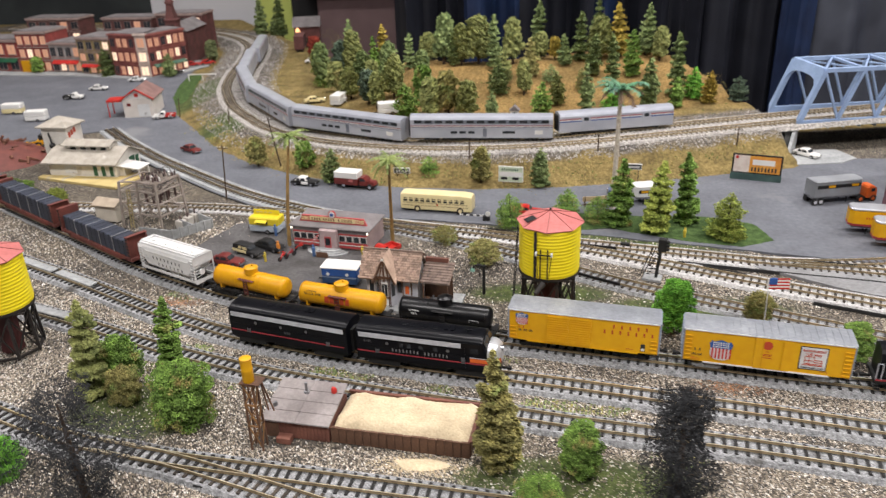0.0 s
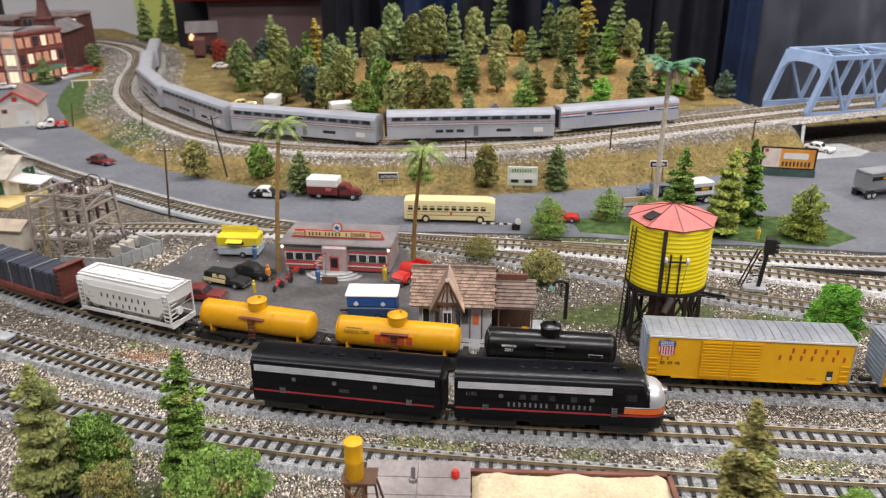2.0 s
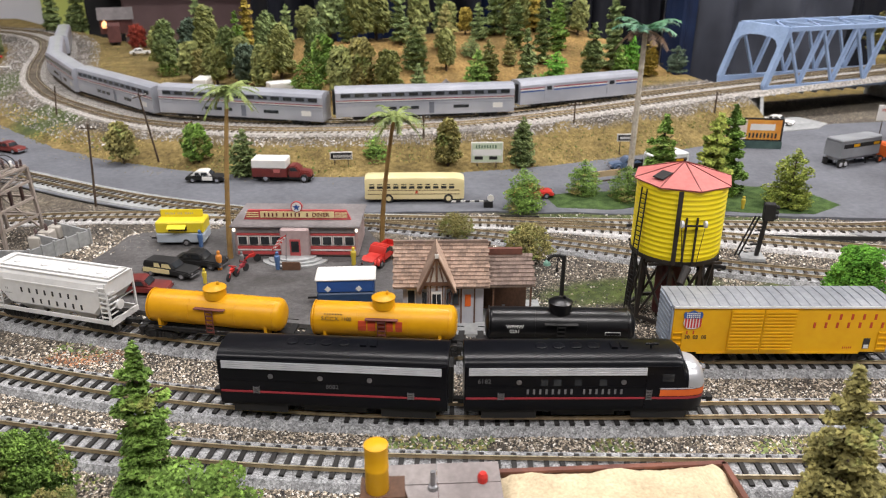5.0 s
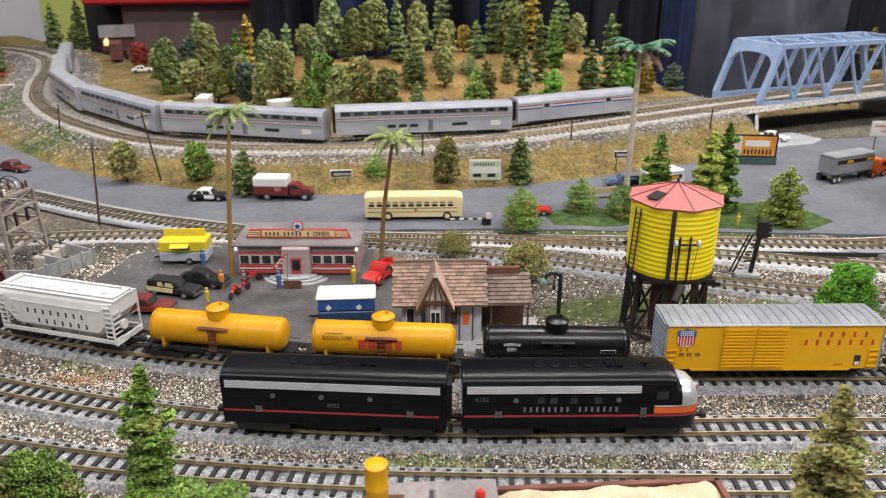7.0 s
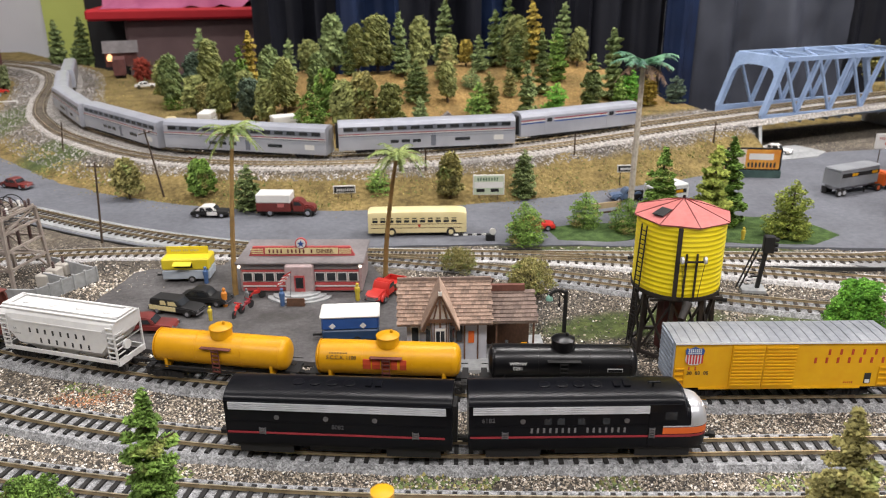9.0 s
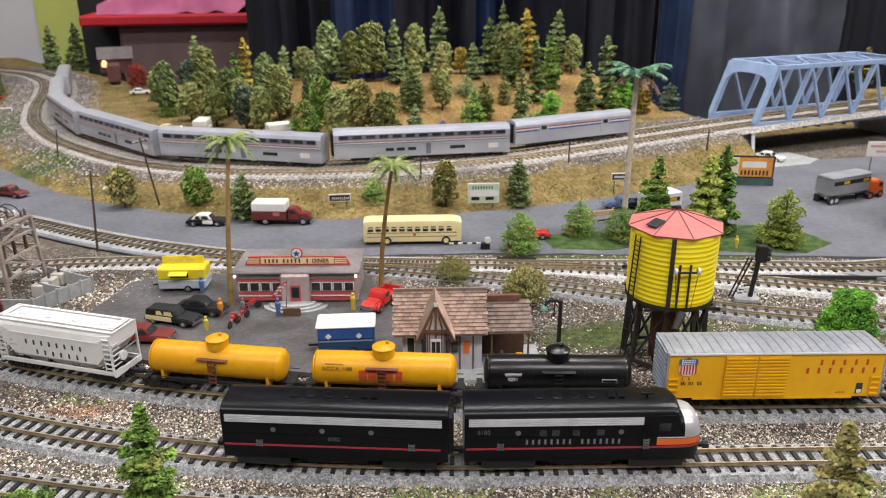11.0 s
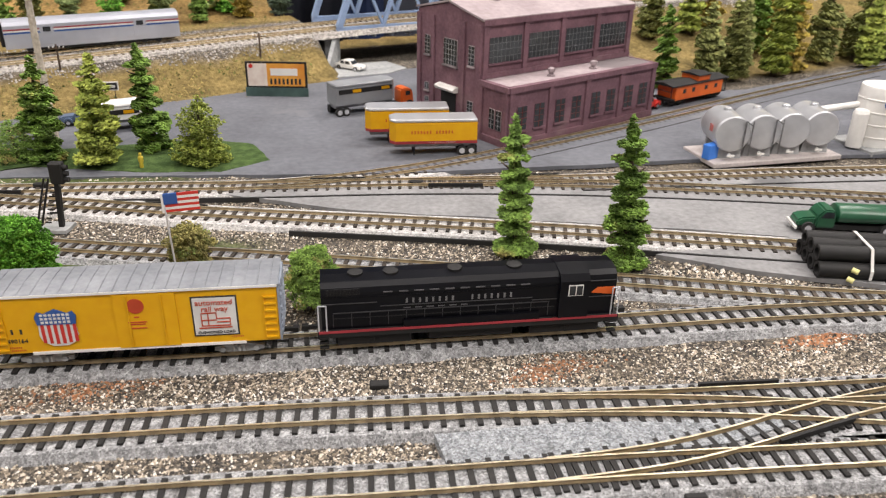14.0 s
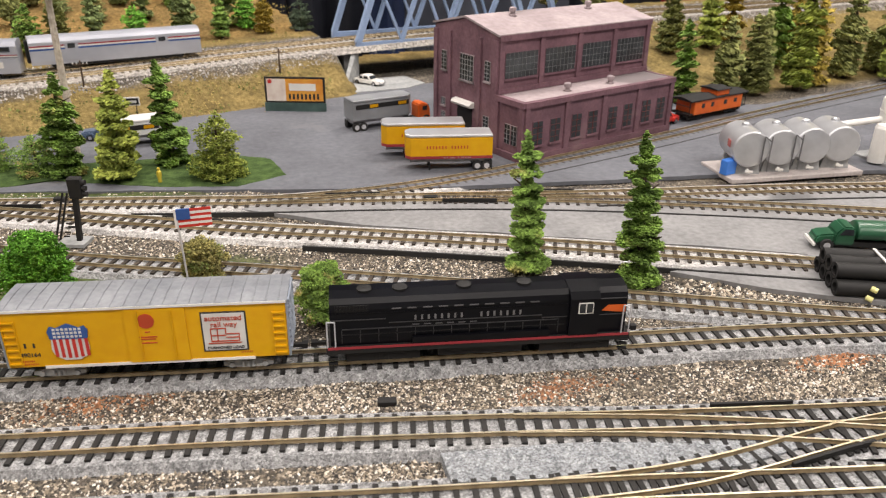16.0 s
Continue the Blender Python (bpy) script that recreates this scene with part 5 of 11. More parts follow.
        part("door_stencils", b2, LETTERRED, door)
        shield(root, -0.046, 0.0175, 0.025)
        lettering(root, "UP", -0.0735, -w, 0.0265, 0.0032, LETTERBLACK, gap=1.0)
        words(root, "490164", Matrix.Translation((-0.0705, -w - 0.0002, 0.0215)) @ pose(0, 0, 0, 90, 0, 0), 0.0040, LETTERBLACK)
        lettering(root, "IIIIIII", -0.076, -w, 0.0165, 0.0011, LETTERRED)
        lettering(root, "IIIIIIII", -0.075, -w, 0.0145, 0.0011, LETTERRED)
        lettering(root, "IIIIIII", 0.055, -w, 0.0165, 0.0011, LETTERRED)
        poster = part("placard", box(bm_new(), 0.0325, 0.0600, -w - 0.0004, -w, 0.0185, 0.0465), LETTERBLACK, root, "black-framed white placard with red drawing")
        part("placard_panel", box(bm_new(), 0.0335, 0.0590, -w - 0.0007, -w - 0.0004, 0.0195, 0.0455), LETTERWHITE, poster)
        side = lambda q, z: Matrix.Translation((q, -w - 0.0009, z)) @ pose(0, 0, 0, 90, 0, 0)
        words(poster, "automated", side(0.04625, 0.0422), 0.0052, LETTERRED)
        words(poster, "rail way", side(0.04625, 0.0377), 0.0052, LETTERRED)
        words(poster, "CUSHIONED LOAD", side(0.04625, 0.0212), 0.0026, LETTERBLACK)
        b2 = bm_new()
        for p, q in (((0.038, 0.035), (0.038, 0.026)), ((0.038, 0.026), (0.055, 0.026)), ((0.055, 0.026), (0.055, 0.031)), ((0.055, 0.031), (0.047, 0.031)), ((0.047, 0.031), (0.047, 0.035)), ((0.047, 0.035), (0.038, 0.035)), ((0.038, 0.030), (0.047, 0.030)), ((0.042, 0.035), (0.042, 0.026)), ((0.047, 0.0285), (0.055, 0.0285)), ((0.036, 0.0245), (0.056, 0.0245))):
            beam(b2, (p[0], -w - 0.0008, p[1]), (q[0], -w - 0.0008, q[1]), 0.0006)
        part("drawing", b2, LETTERRED, poster)
    return root


boxcar(0.145, 1, "yellow double-door boxcar with galvanised roof on the freight track")
boxcar(0.336, 2, "yellow insulated boxcar with white placard and badge")


def tank_car(x, paint, label, kind):
    px, py, a = on_line(T1, x)
    root = thing("tank_car", label, "freight car", px, py, 0.0041, a, "freight cars")
    l, r, zc = 0.0590, 0.0138, 0.0265
    prof = [(-l, 0.45), (-l + 0.0012, 0.75), (-l + 0.0035, 0.95), (-l + 0.006, 1.0), (-0.02, 1.0), (0.02, 1.0), (l - 0.006, 1.0), (l - 0.0035, 0.95), (l - 0.0012, 0.75), (l, 0.45)]
    n = 32
    part("tank", loft(bm_new(), [[(q, r * k * math.cos(2 * math.pi * i / n), zc + r * k * math.sin(2 * math.pi * i / n)) for i in range(n)] for q, k in prof]), paint, root, smooth=True)
    bm = bm_new()
    lathe(bm, [(0.0090, zc + r - 0.002), (0.0090, zc + r + 0.0045), (0.0086, zc + r + 0.0055), (0.0095, zc + r + 0.0055), (0.0095, zc + r + 0.0066), (0.006, zc + r + 0.0085), (0.002, zc + r + 0.0094)], 28)
    dome = part("dome", bm, paint, root, "round expansion dome", smooth=True)
    part("valve", lathe(bm_new(), [(0.0013, zc + r + 0.0085), (0.0013, zc + r + 0.0112), (0.0006, zc + r + 0.0118)], 10, 0.003), paint, dome)
    for q in (-l + 0.003, -0.02, 0.02, l - 0.007):
        bm = loft(bm_new(), [[(q + d, (r + 0.0003) * math.cos(2 * math.pi * i / n), zc + (r + 0.0003) * math.sin(2 * math.pi * i / n)) for i in range(n)] for d in (0, 0.0007)])
        part("tank_band", bm, paint, root)
    deck = part("dome_platform", box(bm_new(), -0.013, 0.013, -r - 0.0020, -r + 0.003, zc + 0.0066, zc + 0.0071), RUSTRED if kind < 3 else SOOT, root)
    rungs(deck, -0.003, 0.003, -r - 0.0012, [0.0135 + 0.0036 * k for k in range(6)], RUSTRED if kind < 3 else SOOT)
    bm = box(bm_new(), -0.066, 0.066, -0.0045, 0.0045, 0.0085, 0.0125)
    for q in (-0.062, 0.062):
        box(bm, q - 0.0025, q + 0.0025, -0.014, 0.014, 0.0095, 0.0118)
        box(bm, q - 0.0012, q + 0.0012, -0.0145, -0.0135, 0.0045, 0.0118)
    for s in (-1, 1):
        cyl(bm, (-0.064, s * 0.0150, 0.0150), (0.064, s * 0.0150, 0.0150), 0.0004, n=6)
        box(bm, -0.052, 0.052, min(s * 0.011, s * 0.0145), max(s * 0.011, s * 0.0145), 0.0112, 0.0120)
    for q in (-0.03, 0.01):
        cyl(bm, (q, -0.006, 0.008), (q + 0.012, -0.006, 0.008), 0.0032, n=10)
    part("underframe", bm, SOOT, root, "black underframe with brake gear")
    for q in (-0.046, 0.046):
        bm = bm_new()
        box(bm, q - 0.0012, q + 0.0012, -0.0125, -0.0115, 0.0115, zc - 0.006)
        box(bm, q - 0.0012, q + 0.0012, 0.0115, 0.0125, 0.0115, zc - 0.006)
        box(bm, q - 0.002, q + 0.002, -0.009, 0.009, 0.0115, 0.0155)
        part("saddle", bm, paint, root)
    for s in (-1, 1):
        bogie(root, s * 0.047)
        coupler(root, s * 0.064, s)
    if kind == 2:
        lettering(root, "IIIIIIIIIIII", -0.046, -r + 0.0026, zc + 0.0082, 0.0013, LETTERBLACK)
        words(root, "S.C.C.X. 1100", Matrix.Translation((-0.0360, -r + 0.0006, zc + 0.0058)) @ pose(0, 0, 0, 72, 0, 0), 0.0042, LETTERBLACK)
        bm = bm_new()
        for k, wd in enumerate((0.0062, 0.0062, 0.0062, 0.0052, 0.0052)):
            q = -0.0185 + 0.0074 * k
            loft(bm, [[(q + d, -math.sqrt(r * r - h * h) - e, zc + h) for d in (0, wd)] + [(q + wd, -math.sqrt(r * r - h * h) - e + 0.001, zc + h), (q, -math.sqrt(r * r - h * h) - e + 0.001, zc + h)] for h, e in ((-0.0032, 0.0006), (0.0010, 0.0006), (0.0050, 0.0006))])
        part("lettering", bm, LETTERRED, root, "row of red letter shapes")
    elif kind == 3:
        words(root, "WPMW", Matrix.Translation((-0.0360, -r - 0.0001, zc + 0.0042)) @ pose(0, 0, 0, 90, 0, 0), 0.0040, LETTERWHITE)
        words(root, "0291", Matrix.Translation((-0.0360, -r - 0.0002, zc + 0.0002)) @ pose(0, 0, 0, 90, 0, 0), 0.0040, LETTERWHITE)
        part("stencil", box(bm_new(), 0.034, 0.046, -r - 0.0006, -r + 0.0008, zc - 0.0018, zc + 0.0010), LETTERGREY, root)
        part("stencil", box(bm_new(), 0.0345, 0.0455, -r - 0.0009, -r + 0.0002, zc - 0.0014, zc + 0.0006), TANKBLACK, root)
    return root


tank_car(-0.286, OILYELLOW, "yellow tank car with round dome on black underframe", 1)
tank_car(-0.154, OILYELLOW, "yellow tank car with red letter shapes and dome", 2)
tank_car(-0.018, TANKBLACK, "satin black tank car with white markings", 3)


def hopper(x):
    px, py, a = on_line(T1, x)
    root = thing("covered_hopper", "light grey covered hopper car with black lettering", "freight car", px, py, 0.0041, a, "freight cars")
    l, w = 0.0585, 0.0168
    yz = [(-w * 0.75, 0.016), (-w, 0.020), (-w, 0.041), (-w * 0.93, 0.046), (-w * 0.80, 0.049), (w * 0.80, 0.049), (w * 0.93, 0.046), (w, 0.041), (w, 0.020), (w * 0.75, 0.016)]
    ends = ((-l, 0.62), (-l + 0.016, 0.0), (l - 0.016, 0.0), (l, 0.62))
    part("body", loft(bm_new(), [[(q, y, 0.049 - (0.049 - z) * (1 - k)) for y, z in yz] for q, k in ends]), HOPPERGREY, root, "grey hopper body with sloped ends")
    roof = part("roof", bevel(box(bm_new(), -l - 0.001, l + 0.001, -w * 0.86, w * 0.86, 0.049, 0.0508), 0.0004), HOPPERGREY, root)
    for s in (-1, 1):
        part("running_board", box(bm_new(), -l, l, s * w * 0.62 - 0.0012, s * w * 0.62 + 0.0012, 0.0515, 0.0524), HOPPERGREY, roof)
    bm = bm_new()
    box(bm, -l, -l + 0.006, -w * 0.6, w * 0.6, 0.0515, 0.0524), box(bm, l - 0.006, l, -w * 0.6, w * 0.6, 0.0515, 0.0524)
    for k in range(9):
        q = -l + 0.004 + k * (2 * l - 0.008) / 8
        for s in (-1, 1):
            box(bm, q - 0.0004, q + 0.0004, s * w * 0.62 - 0.0012, s * w * 0.62 + 0.0012, 0.0505, 0.0516)
    part("end_walk", bm, HOPPERGREY, roof)
    for q in (-0.042, -0.014, 0.014, 0.042):
        part("hatch", lathe(bm_new(), [(0.0042, 0.0507), (0.0042, 0.0518), (0.003, 0.0526)], 18, q), HOPPERGREY, roof)
    bm = bm_new()
    for s in (-1, 1):
        box(bm, -l, l, s * w - 0.0007, s * w + 0.0007, 0.0115, 0.0150)
        box(bm, -l + 0.012, l - 0.012, s * w - 0.0005, s * w + 0.0009, 0.0395, 0.0410)
        for q in (-l + 0.0007, l - 0.0007):
            beam(bm, (q, s * w, 0.0115), (q, s * w, 0.049), 0.0015)
            beam(bm, (q, s * w, 0.030), (q, -s * w, 0.030), 0.0012)
    for q in (-l, l):
        box(bm, q - 0.001, q + 0.001, -w, w, 0.0100, 0.0150)
    part("side_sill", bm, HOPPERGREY, root)
    for s in (-1, 1):
        rungs(root, s * (l - 0.0075), s * (l - 0.0005), -w - 0.0003, [0.014 + 0.0044 * k for k in range(8)], HOPPERGREY)
        for k in range(6):
            part("ladder_rung", box(bm_new(), s * (l + 0.0010) - 0.0004, s * (l + 0.0010) + 0.0004, -w, -w + 0.009, 0.016 + 0.0046 * k, 0.0170 + 0.0046 * k), HOPPERGREY, root)
        bogie(root, s * 0.043)
        coupler(root, s * l, s)
    bm = bm_new()
    cyl(bm, (l + 0.0005, -0.006, 0.0265), (l + 0.003, -0.006, 0.0265), 0.0042, n=16)
    part("brake_wheel", bm, HOPPERGREY, root)
    for q in (-0.027, 0.0, 0.027):
        part("hopper_chute", loft(bm_new(), [[(q + e * sx, e2 * sy, z) for sx, sy in ((-1, -1), (1, -1), (1, 1), (-1, 1))] for z, e, e2 in ((0.017, 0.014, 0.012), (0.007, 0.005, 0.006))]), HOPPERGREY, root)
    lettering(root, "NORTHERN", -0.030, -w, 0.0305, 0.0044, LETTERBLACK, gap=1.19)
    lettering(root, "PACIFIC", -0.020, -w, 0.0218, 0.0044, LETTERBLACK, gap=1.25)
    lettering(root, "NP", -0.046, -w, 0.0315, 0.0020, LETTERGREY)
    lettering(root, "IIIIII", -0.047, -w, 0.0275, 0.0014, LETTERGREY)
    return root


hopper(-0.4185)


def bulkhead_car(x, load_top):
    px, py, a = on_line(T1, x)
    root = thing("bulkhead_flat_car", "rust-red bulkhead flat car with a dark covered load", "freight car", px, py, 0.0041, a, "freight cars")
    l, w, top = 0.1065, 0.0165, 0.0485
    part("deck", bevel(box(bm_new(), -l, l, -w, w, 0.0095, 0.0150), 0.0005), RUSTRED, root)
    part("side_sill", bevel(box(bm_new(), -l * 0.72, l * 0.72, -w - 0.0006, w + 0.0006, 0.0072, 0.0135), 0.0004), RUSTRED, root)
    for k in range(12):
        q = -l + 0.014 + k * (2 * l - 0.028) / 11
        part("stake_pocket", box(bm_new(), q - 0.0012, q + 0.0012, -w - 0.0013, -w, 0.0105, 0.0150), RUSTRED, root)
    for s in (-1, 1):
        end = part("bulkhead", bevel(box(bm_new(), s * (l - 0.006) - 0.0010, s * (l - 0.006) + 0.0010, -w, w, 0.0150, top), 0.0003), RUSTRED, root, "rust-red end bulkhead")
        for y in (-w, w - 0.0016):
            part("side_gusset", prism_y(bm_new(), [(s * (l - 0.006), 0.0150), (s * (l - 0.0005), 0.0150), (s * (l - 0.0005), top - 0.004), (s * (l - 0.003), top), (s * (l - 0.006), top)], y, y + 0.0016), RUSTRED, end)
        for k in range(6):
            z = 0.0185 + 0.0052 * k
            part("rung_slot", box(bm_new(), *sorted((s * (l - 0.0052), s * (l - 0.0012))), -w - 0.0004, -w + 0.0002, z, z + 0.0024), SOOT, end)
        part("cap_rail", box(bm_new(), s * (l - 0.0035) - 0.0035, s * (l - 0.0035) + 0.0035, -w - 0.0005, w + 0.0005, top, top + 0.0010), RUSTRED, end)
        bogie(root, s * 0.078)
        coupler(root, s * l, s)
    load = part("load", bevel(box(bm_new(), -l + 0.014, l - 0.009, -w + 0.0016, w - 0.0016, 0.0150, load_top), 0.0012, 2), COAL, root, "dark blue-black wrapped load")
    for k in range(4):
        q = -l + 0.050 + k * 0.038
        part("load_strap", box(bm_new(), q - 0.0004, q + 0.0004, -w + 0.0012, w - 0.0012, 0.0151, load_top + 0.0004), LETTERGREY, load, "pale strap")
    for k in range(14):
        q = -l + 0.020 + k * 0.0135
        part("load_seam", box(bm_new(), q - 0.0003, q + 0.0003, -w + 0.0013, w - 0.0013, 0.0151, load_top + 0.0003), SOOT, load)
    return root


bulkhead_car(-0.582, 0.0400)
bulkhead_car(-0.776, 0.0470)
bulkhead_car(-0.970, 0.0470)


def cab_profile(w, top, zb=0.0105, n=9):
    """Half a rounded body section from sill to crown."""
    pts = [(w * 0.96, zb), (w, zb + 0.004)]
    zs = top - (0.0068 if top > 0.048 else 0.012)
    if zs > zb + 0.005:
        pts.append((w, zs))
    else:
        zs = zb + 0.005
        pts.append((w, zs))
    for k in range(1, n + 1):
        t = math.pi / 2 * k / n
        pts.append((w * math.cos(t) ** 0.75 if k < n else 0.0, zs + (top - zs) * math.sin(t) ** 0.9))
    return pts


def section(x, w, top):
    half = cab_profile(w, top)
    return [(x, -y, z) for y, z in half] + [(x, y, z) for y, z in half[-2::-1]]


def cab_unit(x, booster, label):
    px, py, a = on_line(T2, x)
    root = thing("diesel_locomotive", label, "locomotive", px, py, 0.0041, a, "black diesel units")
    l, w, top = 0.079 if booster else 0.083, 0.0172, 0.0515
    rings = [section(-l, w, top)] + [section(q, w, top) for q in (-0.04, 0.0, 0.04)]
    nose = ((0.0600, w, top), (0.0640, w * 0.995, top - 0.0010), (0.0668, w * 0.99, top - 0.0085), (0.0688, w * 0.98, top - 0.0094), (0.0735, w * 0.95, top - 0.0098), (0.0775, w * 0.88, top - 0.0112), (0.0805, w * 0.76, top - 0.0140), (0.0824, w * 0.58, top - 0.0190), (0.0832, w * 0.40, top - 0.0260))
    rings += [section(l, w, top)] if booster else [section(*s) for s in nose]
    body = part("body", loft(bm_new(), rings), BLACK, root, "black car body with rounded roof", smooth=True)
    e1 = l - 0.004 if booster else 0.040
    grille = part("grille", box(bm_new(), -l + 0.003, e1, -w - 0.0005, -w + 0.0002, 0.0388, 0.0446), GRILLE, root, "grey side grille band")
    bm = bm_new()
    for k in range(4):
        box(bm, -l + 0.003, e1, -w - 0.0010, -w - 0.0005, 0.0390 + 0.00155 * k, 0.0397 + 0.00155 * k)
    part("grille_slats", bm, GRILLE, grille)
    part("drip_rail", box(bm_new(), -l, l - 0.001 if booster else 0.062, -w - 0.0008, -w + 0.0016, 0.0452, 0.0457), BLACK, root)
    e2 = l - 0.001 if booster else 0.074
    part("red_stripe", box(bm_new(), -l + 0.001, e2 - 0.004, -w - 0.0004, -w + 0.0003, 0.0198, 0.0212), DULLRED, root)
    for q in ((-0.0425, -0.008, 0.026) if booster else (-0.046, 0.025)):
        b2 = bm_new()
        cyl(b2, (q, -w - 0.0006, 0.0332), (q, -w + 0.0004, 0.0332), 0.0018, n=18)
        part("porthole", b2, STEEL, root)
    bm = bm_new()
    box(bm, -l + 0.001, l - 0.002 if booster else 0.060, -w - 0.0003, -w + 0.0004, 0.0292, 0.0296)
    part("body_batten", bm, BLACK, root)
    for q0 in (-0.055, 0.052) if booster else (-0.060,):
        rungs(root, q0, q0 + 0.004, -w, [0.0205, 0.0222, 0.0238], STEEL, name="grab_steps")
    for q in (-0.030, -0.018, -0.006, 0.006):
        part("roof_fan", lathe(bm_new(), [(0.0044, top - 0.0008), (0.0044, top + 0.0005), (0.003, top + 0.0008)], 16, q), BLACK, root)
    for q in (0.020, 0.027):
        part("exhaust_pipe", box(bm_new(), q - 0.0022, q + 0.0022, -0.004, 0.004, top - 0.001, top + 0.0012), BLACK, root)
    bm = bm_new()
    box(bm, -0.022, 0.022, -0.012, 0.012, 0.0035, 0.0105)
    box(bm, -l + 0.001, l - 0.004, -0.0150, 0.0150, 0.0085, 0.0108)
    part("fuel_tank", bm, SOOT, root)
    for s in (-1, 1):
        bogie(root, s * 0.052)
        bm = bm_new()
        box(bm, s * 0.052 - 0.019, s * 0.052 + 0.019, -0.0150, -0.0130, 0.0030, 0.0085)
        part("truck_frame", bm, SOOT, root)
        coupler(root, s * l, s)
    if booster:
        words(root, "8082", Matrix.Translation((0.0000, -w - 0.0002, 0.0266)) @ pose(0, 0, 0, 90, 0, 0), 0.0044, LETTERDIM)
        part("gangway", box(bm_new(), -l - 0.003, -l, -0.007, 0.007, 0.011, 0.040), SOOT, root)
        part("gangway", box(bm_new(), l, l + 0.003, -0.007, 0.007, 0.011, 0.040), SOOT, root)
        return root
    words(root, "6182", Matrix.Translation((-l + 0.0135, -w - 0.0002, 0.0338)) @ pose(0, 0, 0, 90, 0, 0), 0.0046, LETTERDIM)
    lettering(root, "SOUTHERN PACIFIC", -0.041, -w, 0.0238, 0.0038, LETTERSILVER, gap=0.50, wide=0.62)
    for q in (-0.029, -0.020, -0.006, 0.011):
        part("side_window", box(bm_new(), q - 0.0025, q + 0.0025, -w - 0.0003, -w + 0.0005, 0.0305, 0.0352), GLASS, root)
    part("cab_window", box(bm_new(), 0.051, 0.059, -w - 0.0003, -w + 0.0008, 0.0335, 0.0395), GLASS, root)
    part("cab_door", box(bm_new(), 0.0405, 0.0447, -w - 0.0004, -w + 0.0005, 0.0125, 0.0395), BLACK, root)
    rungs(root, 0.041, 0.0445, -w - 0.0004, [0.0205, 0.0225, 0.0245, 0.0265], STEEL, name="grab_steps")

    def nose_band(z0, z1, first, out, name, material, label):
        path = []
        for q, ww, tt in ((0.0500, w, top),) + nose[first:]:
            prof = cab_profile(ww, tt)
            row = []
            for z in (z0, (z0 + z1) / 2, z1):
                zz = min(z, tt - 0.0006)
                ys = [p[0] for p in prof]
                zs = [p[1] for p in prof]
                row.append((float(np.interp(zz, zs, ys)) + out, zz))
            path.append((q + out * 0.6, row))
        tip = path[-1]
        bm = bm_new()
        cols = [[(q, -y, z) for y, z in row] for q, row in path] + [[(q, y, z) for y, z in row] for q, row in path[::-1]]
        vs = [[bm.verts.new(p) for p in c] for c in cols]
        for c, d in zip(vs, vs[1:]):
            for i in range(2):
                bm.faces.new((c[i], d[i], d[i + 1], c[i + 1]))
        return part(name, bm, material, root, label, smooth=True)

    shell = []
    for q, ww, tt in nose[3:]:
        cut = min(0.0290, tt - 0.004)
        half = cab_profile(ww + 0.0006, tt + 0.0006)
        ys, zs = [p[0] for p in half], [p[1] for p in half]
        edge = float(np.interp(cut, zs, ys))
        half = [(y, z) if z > cut else (edge, cut) for y, z in half]
        half = [(y, max(z, cut) - 0.00001 * (len(half) - i)) for i, (y, z) in enumerate(half)]
        shell.append([(q + 0.0006, -y, z) for y, z in half] + [(q + 0.0006, y, z) for y, z in half[-2::-1]])
    part("silver_nose", loft(bm_new(), shell), SILVER, root, "silver nose panel", smooth=True)
    nose_band(0.0222, 0.0272, 0, 0.0004, "orange_band", ORANGE, "orange nose band")
    nose_band(0.0198, 0.0218, 0, 0.0005, "red_band", DULLRED, "red nose band")
    nose_band(0.0276, 0.0286, 0, 0.0004, "grey_band", GRILLE, "thin grey nose band")
    bm = bm_new()
    for s in (-1, 1):
        loft(bm, [[(0.0638, s * 0.0015, 0.0487), (0.0638, s * 0.0128, 0.0467), (0.0672, s * 0.0136, 0.0415), (0.0672, s * 0.0015, 0.0430)], [(0.0662, s * 0.0015, 0.0497), (0.0657, s * 0.0128, 0.0474), (0.0684, s * 0.0136, 0.0420), (0.0690, s * 0.0015, 0.0435)]])
    part("windscreen", bm, GLASS, root)
    bm = bm_new()
    cyl(bm, (0.0790, 0, 0.0352), (0.0845, 0, 0.0345), 0.0032, n=18)
    part("headlight", bm, CHROME, root)
    bm = bm_new()
    cyl(bm, (0.045, -0.003, top - 0.001), (0.045, -0.003, top + 0.003), 0.0008, n=8)
    cyl(bm, (0.041, -0.003, top + 0.003), (0.050, -0.003, top + 0.003), 0.0008, n=8)
    part("horn", bm, BLACK, root)
    return root


cab_unit(-0.196, True, "black diesel booster unit with grey grille and red stripe")
cab_unit(-0.0305, False, "black streamlined diesel cab unit with silver and orange nose")


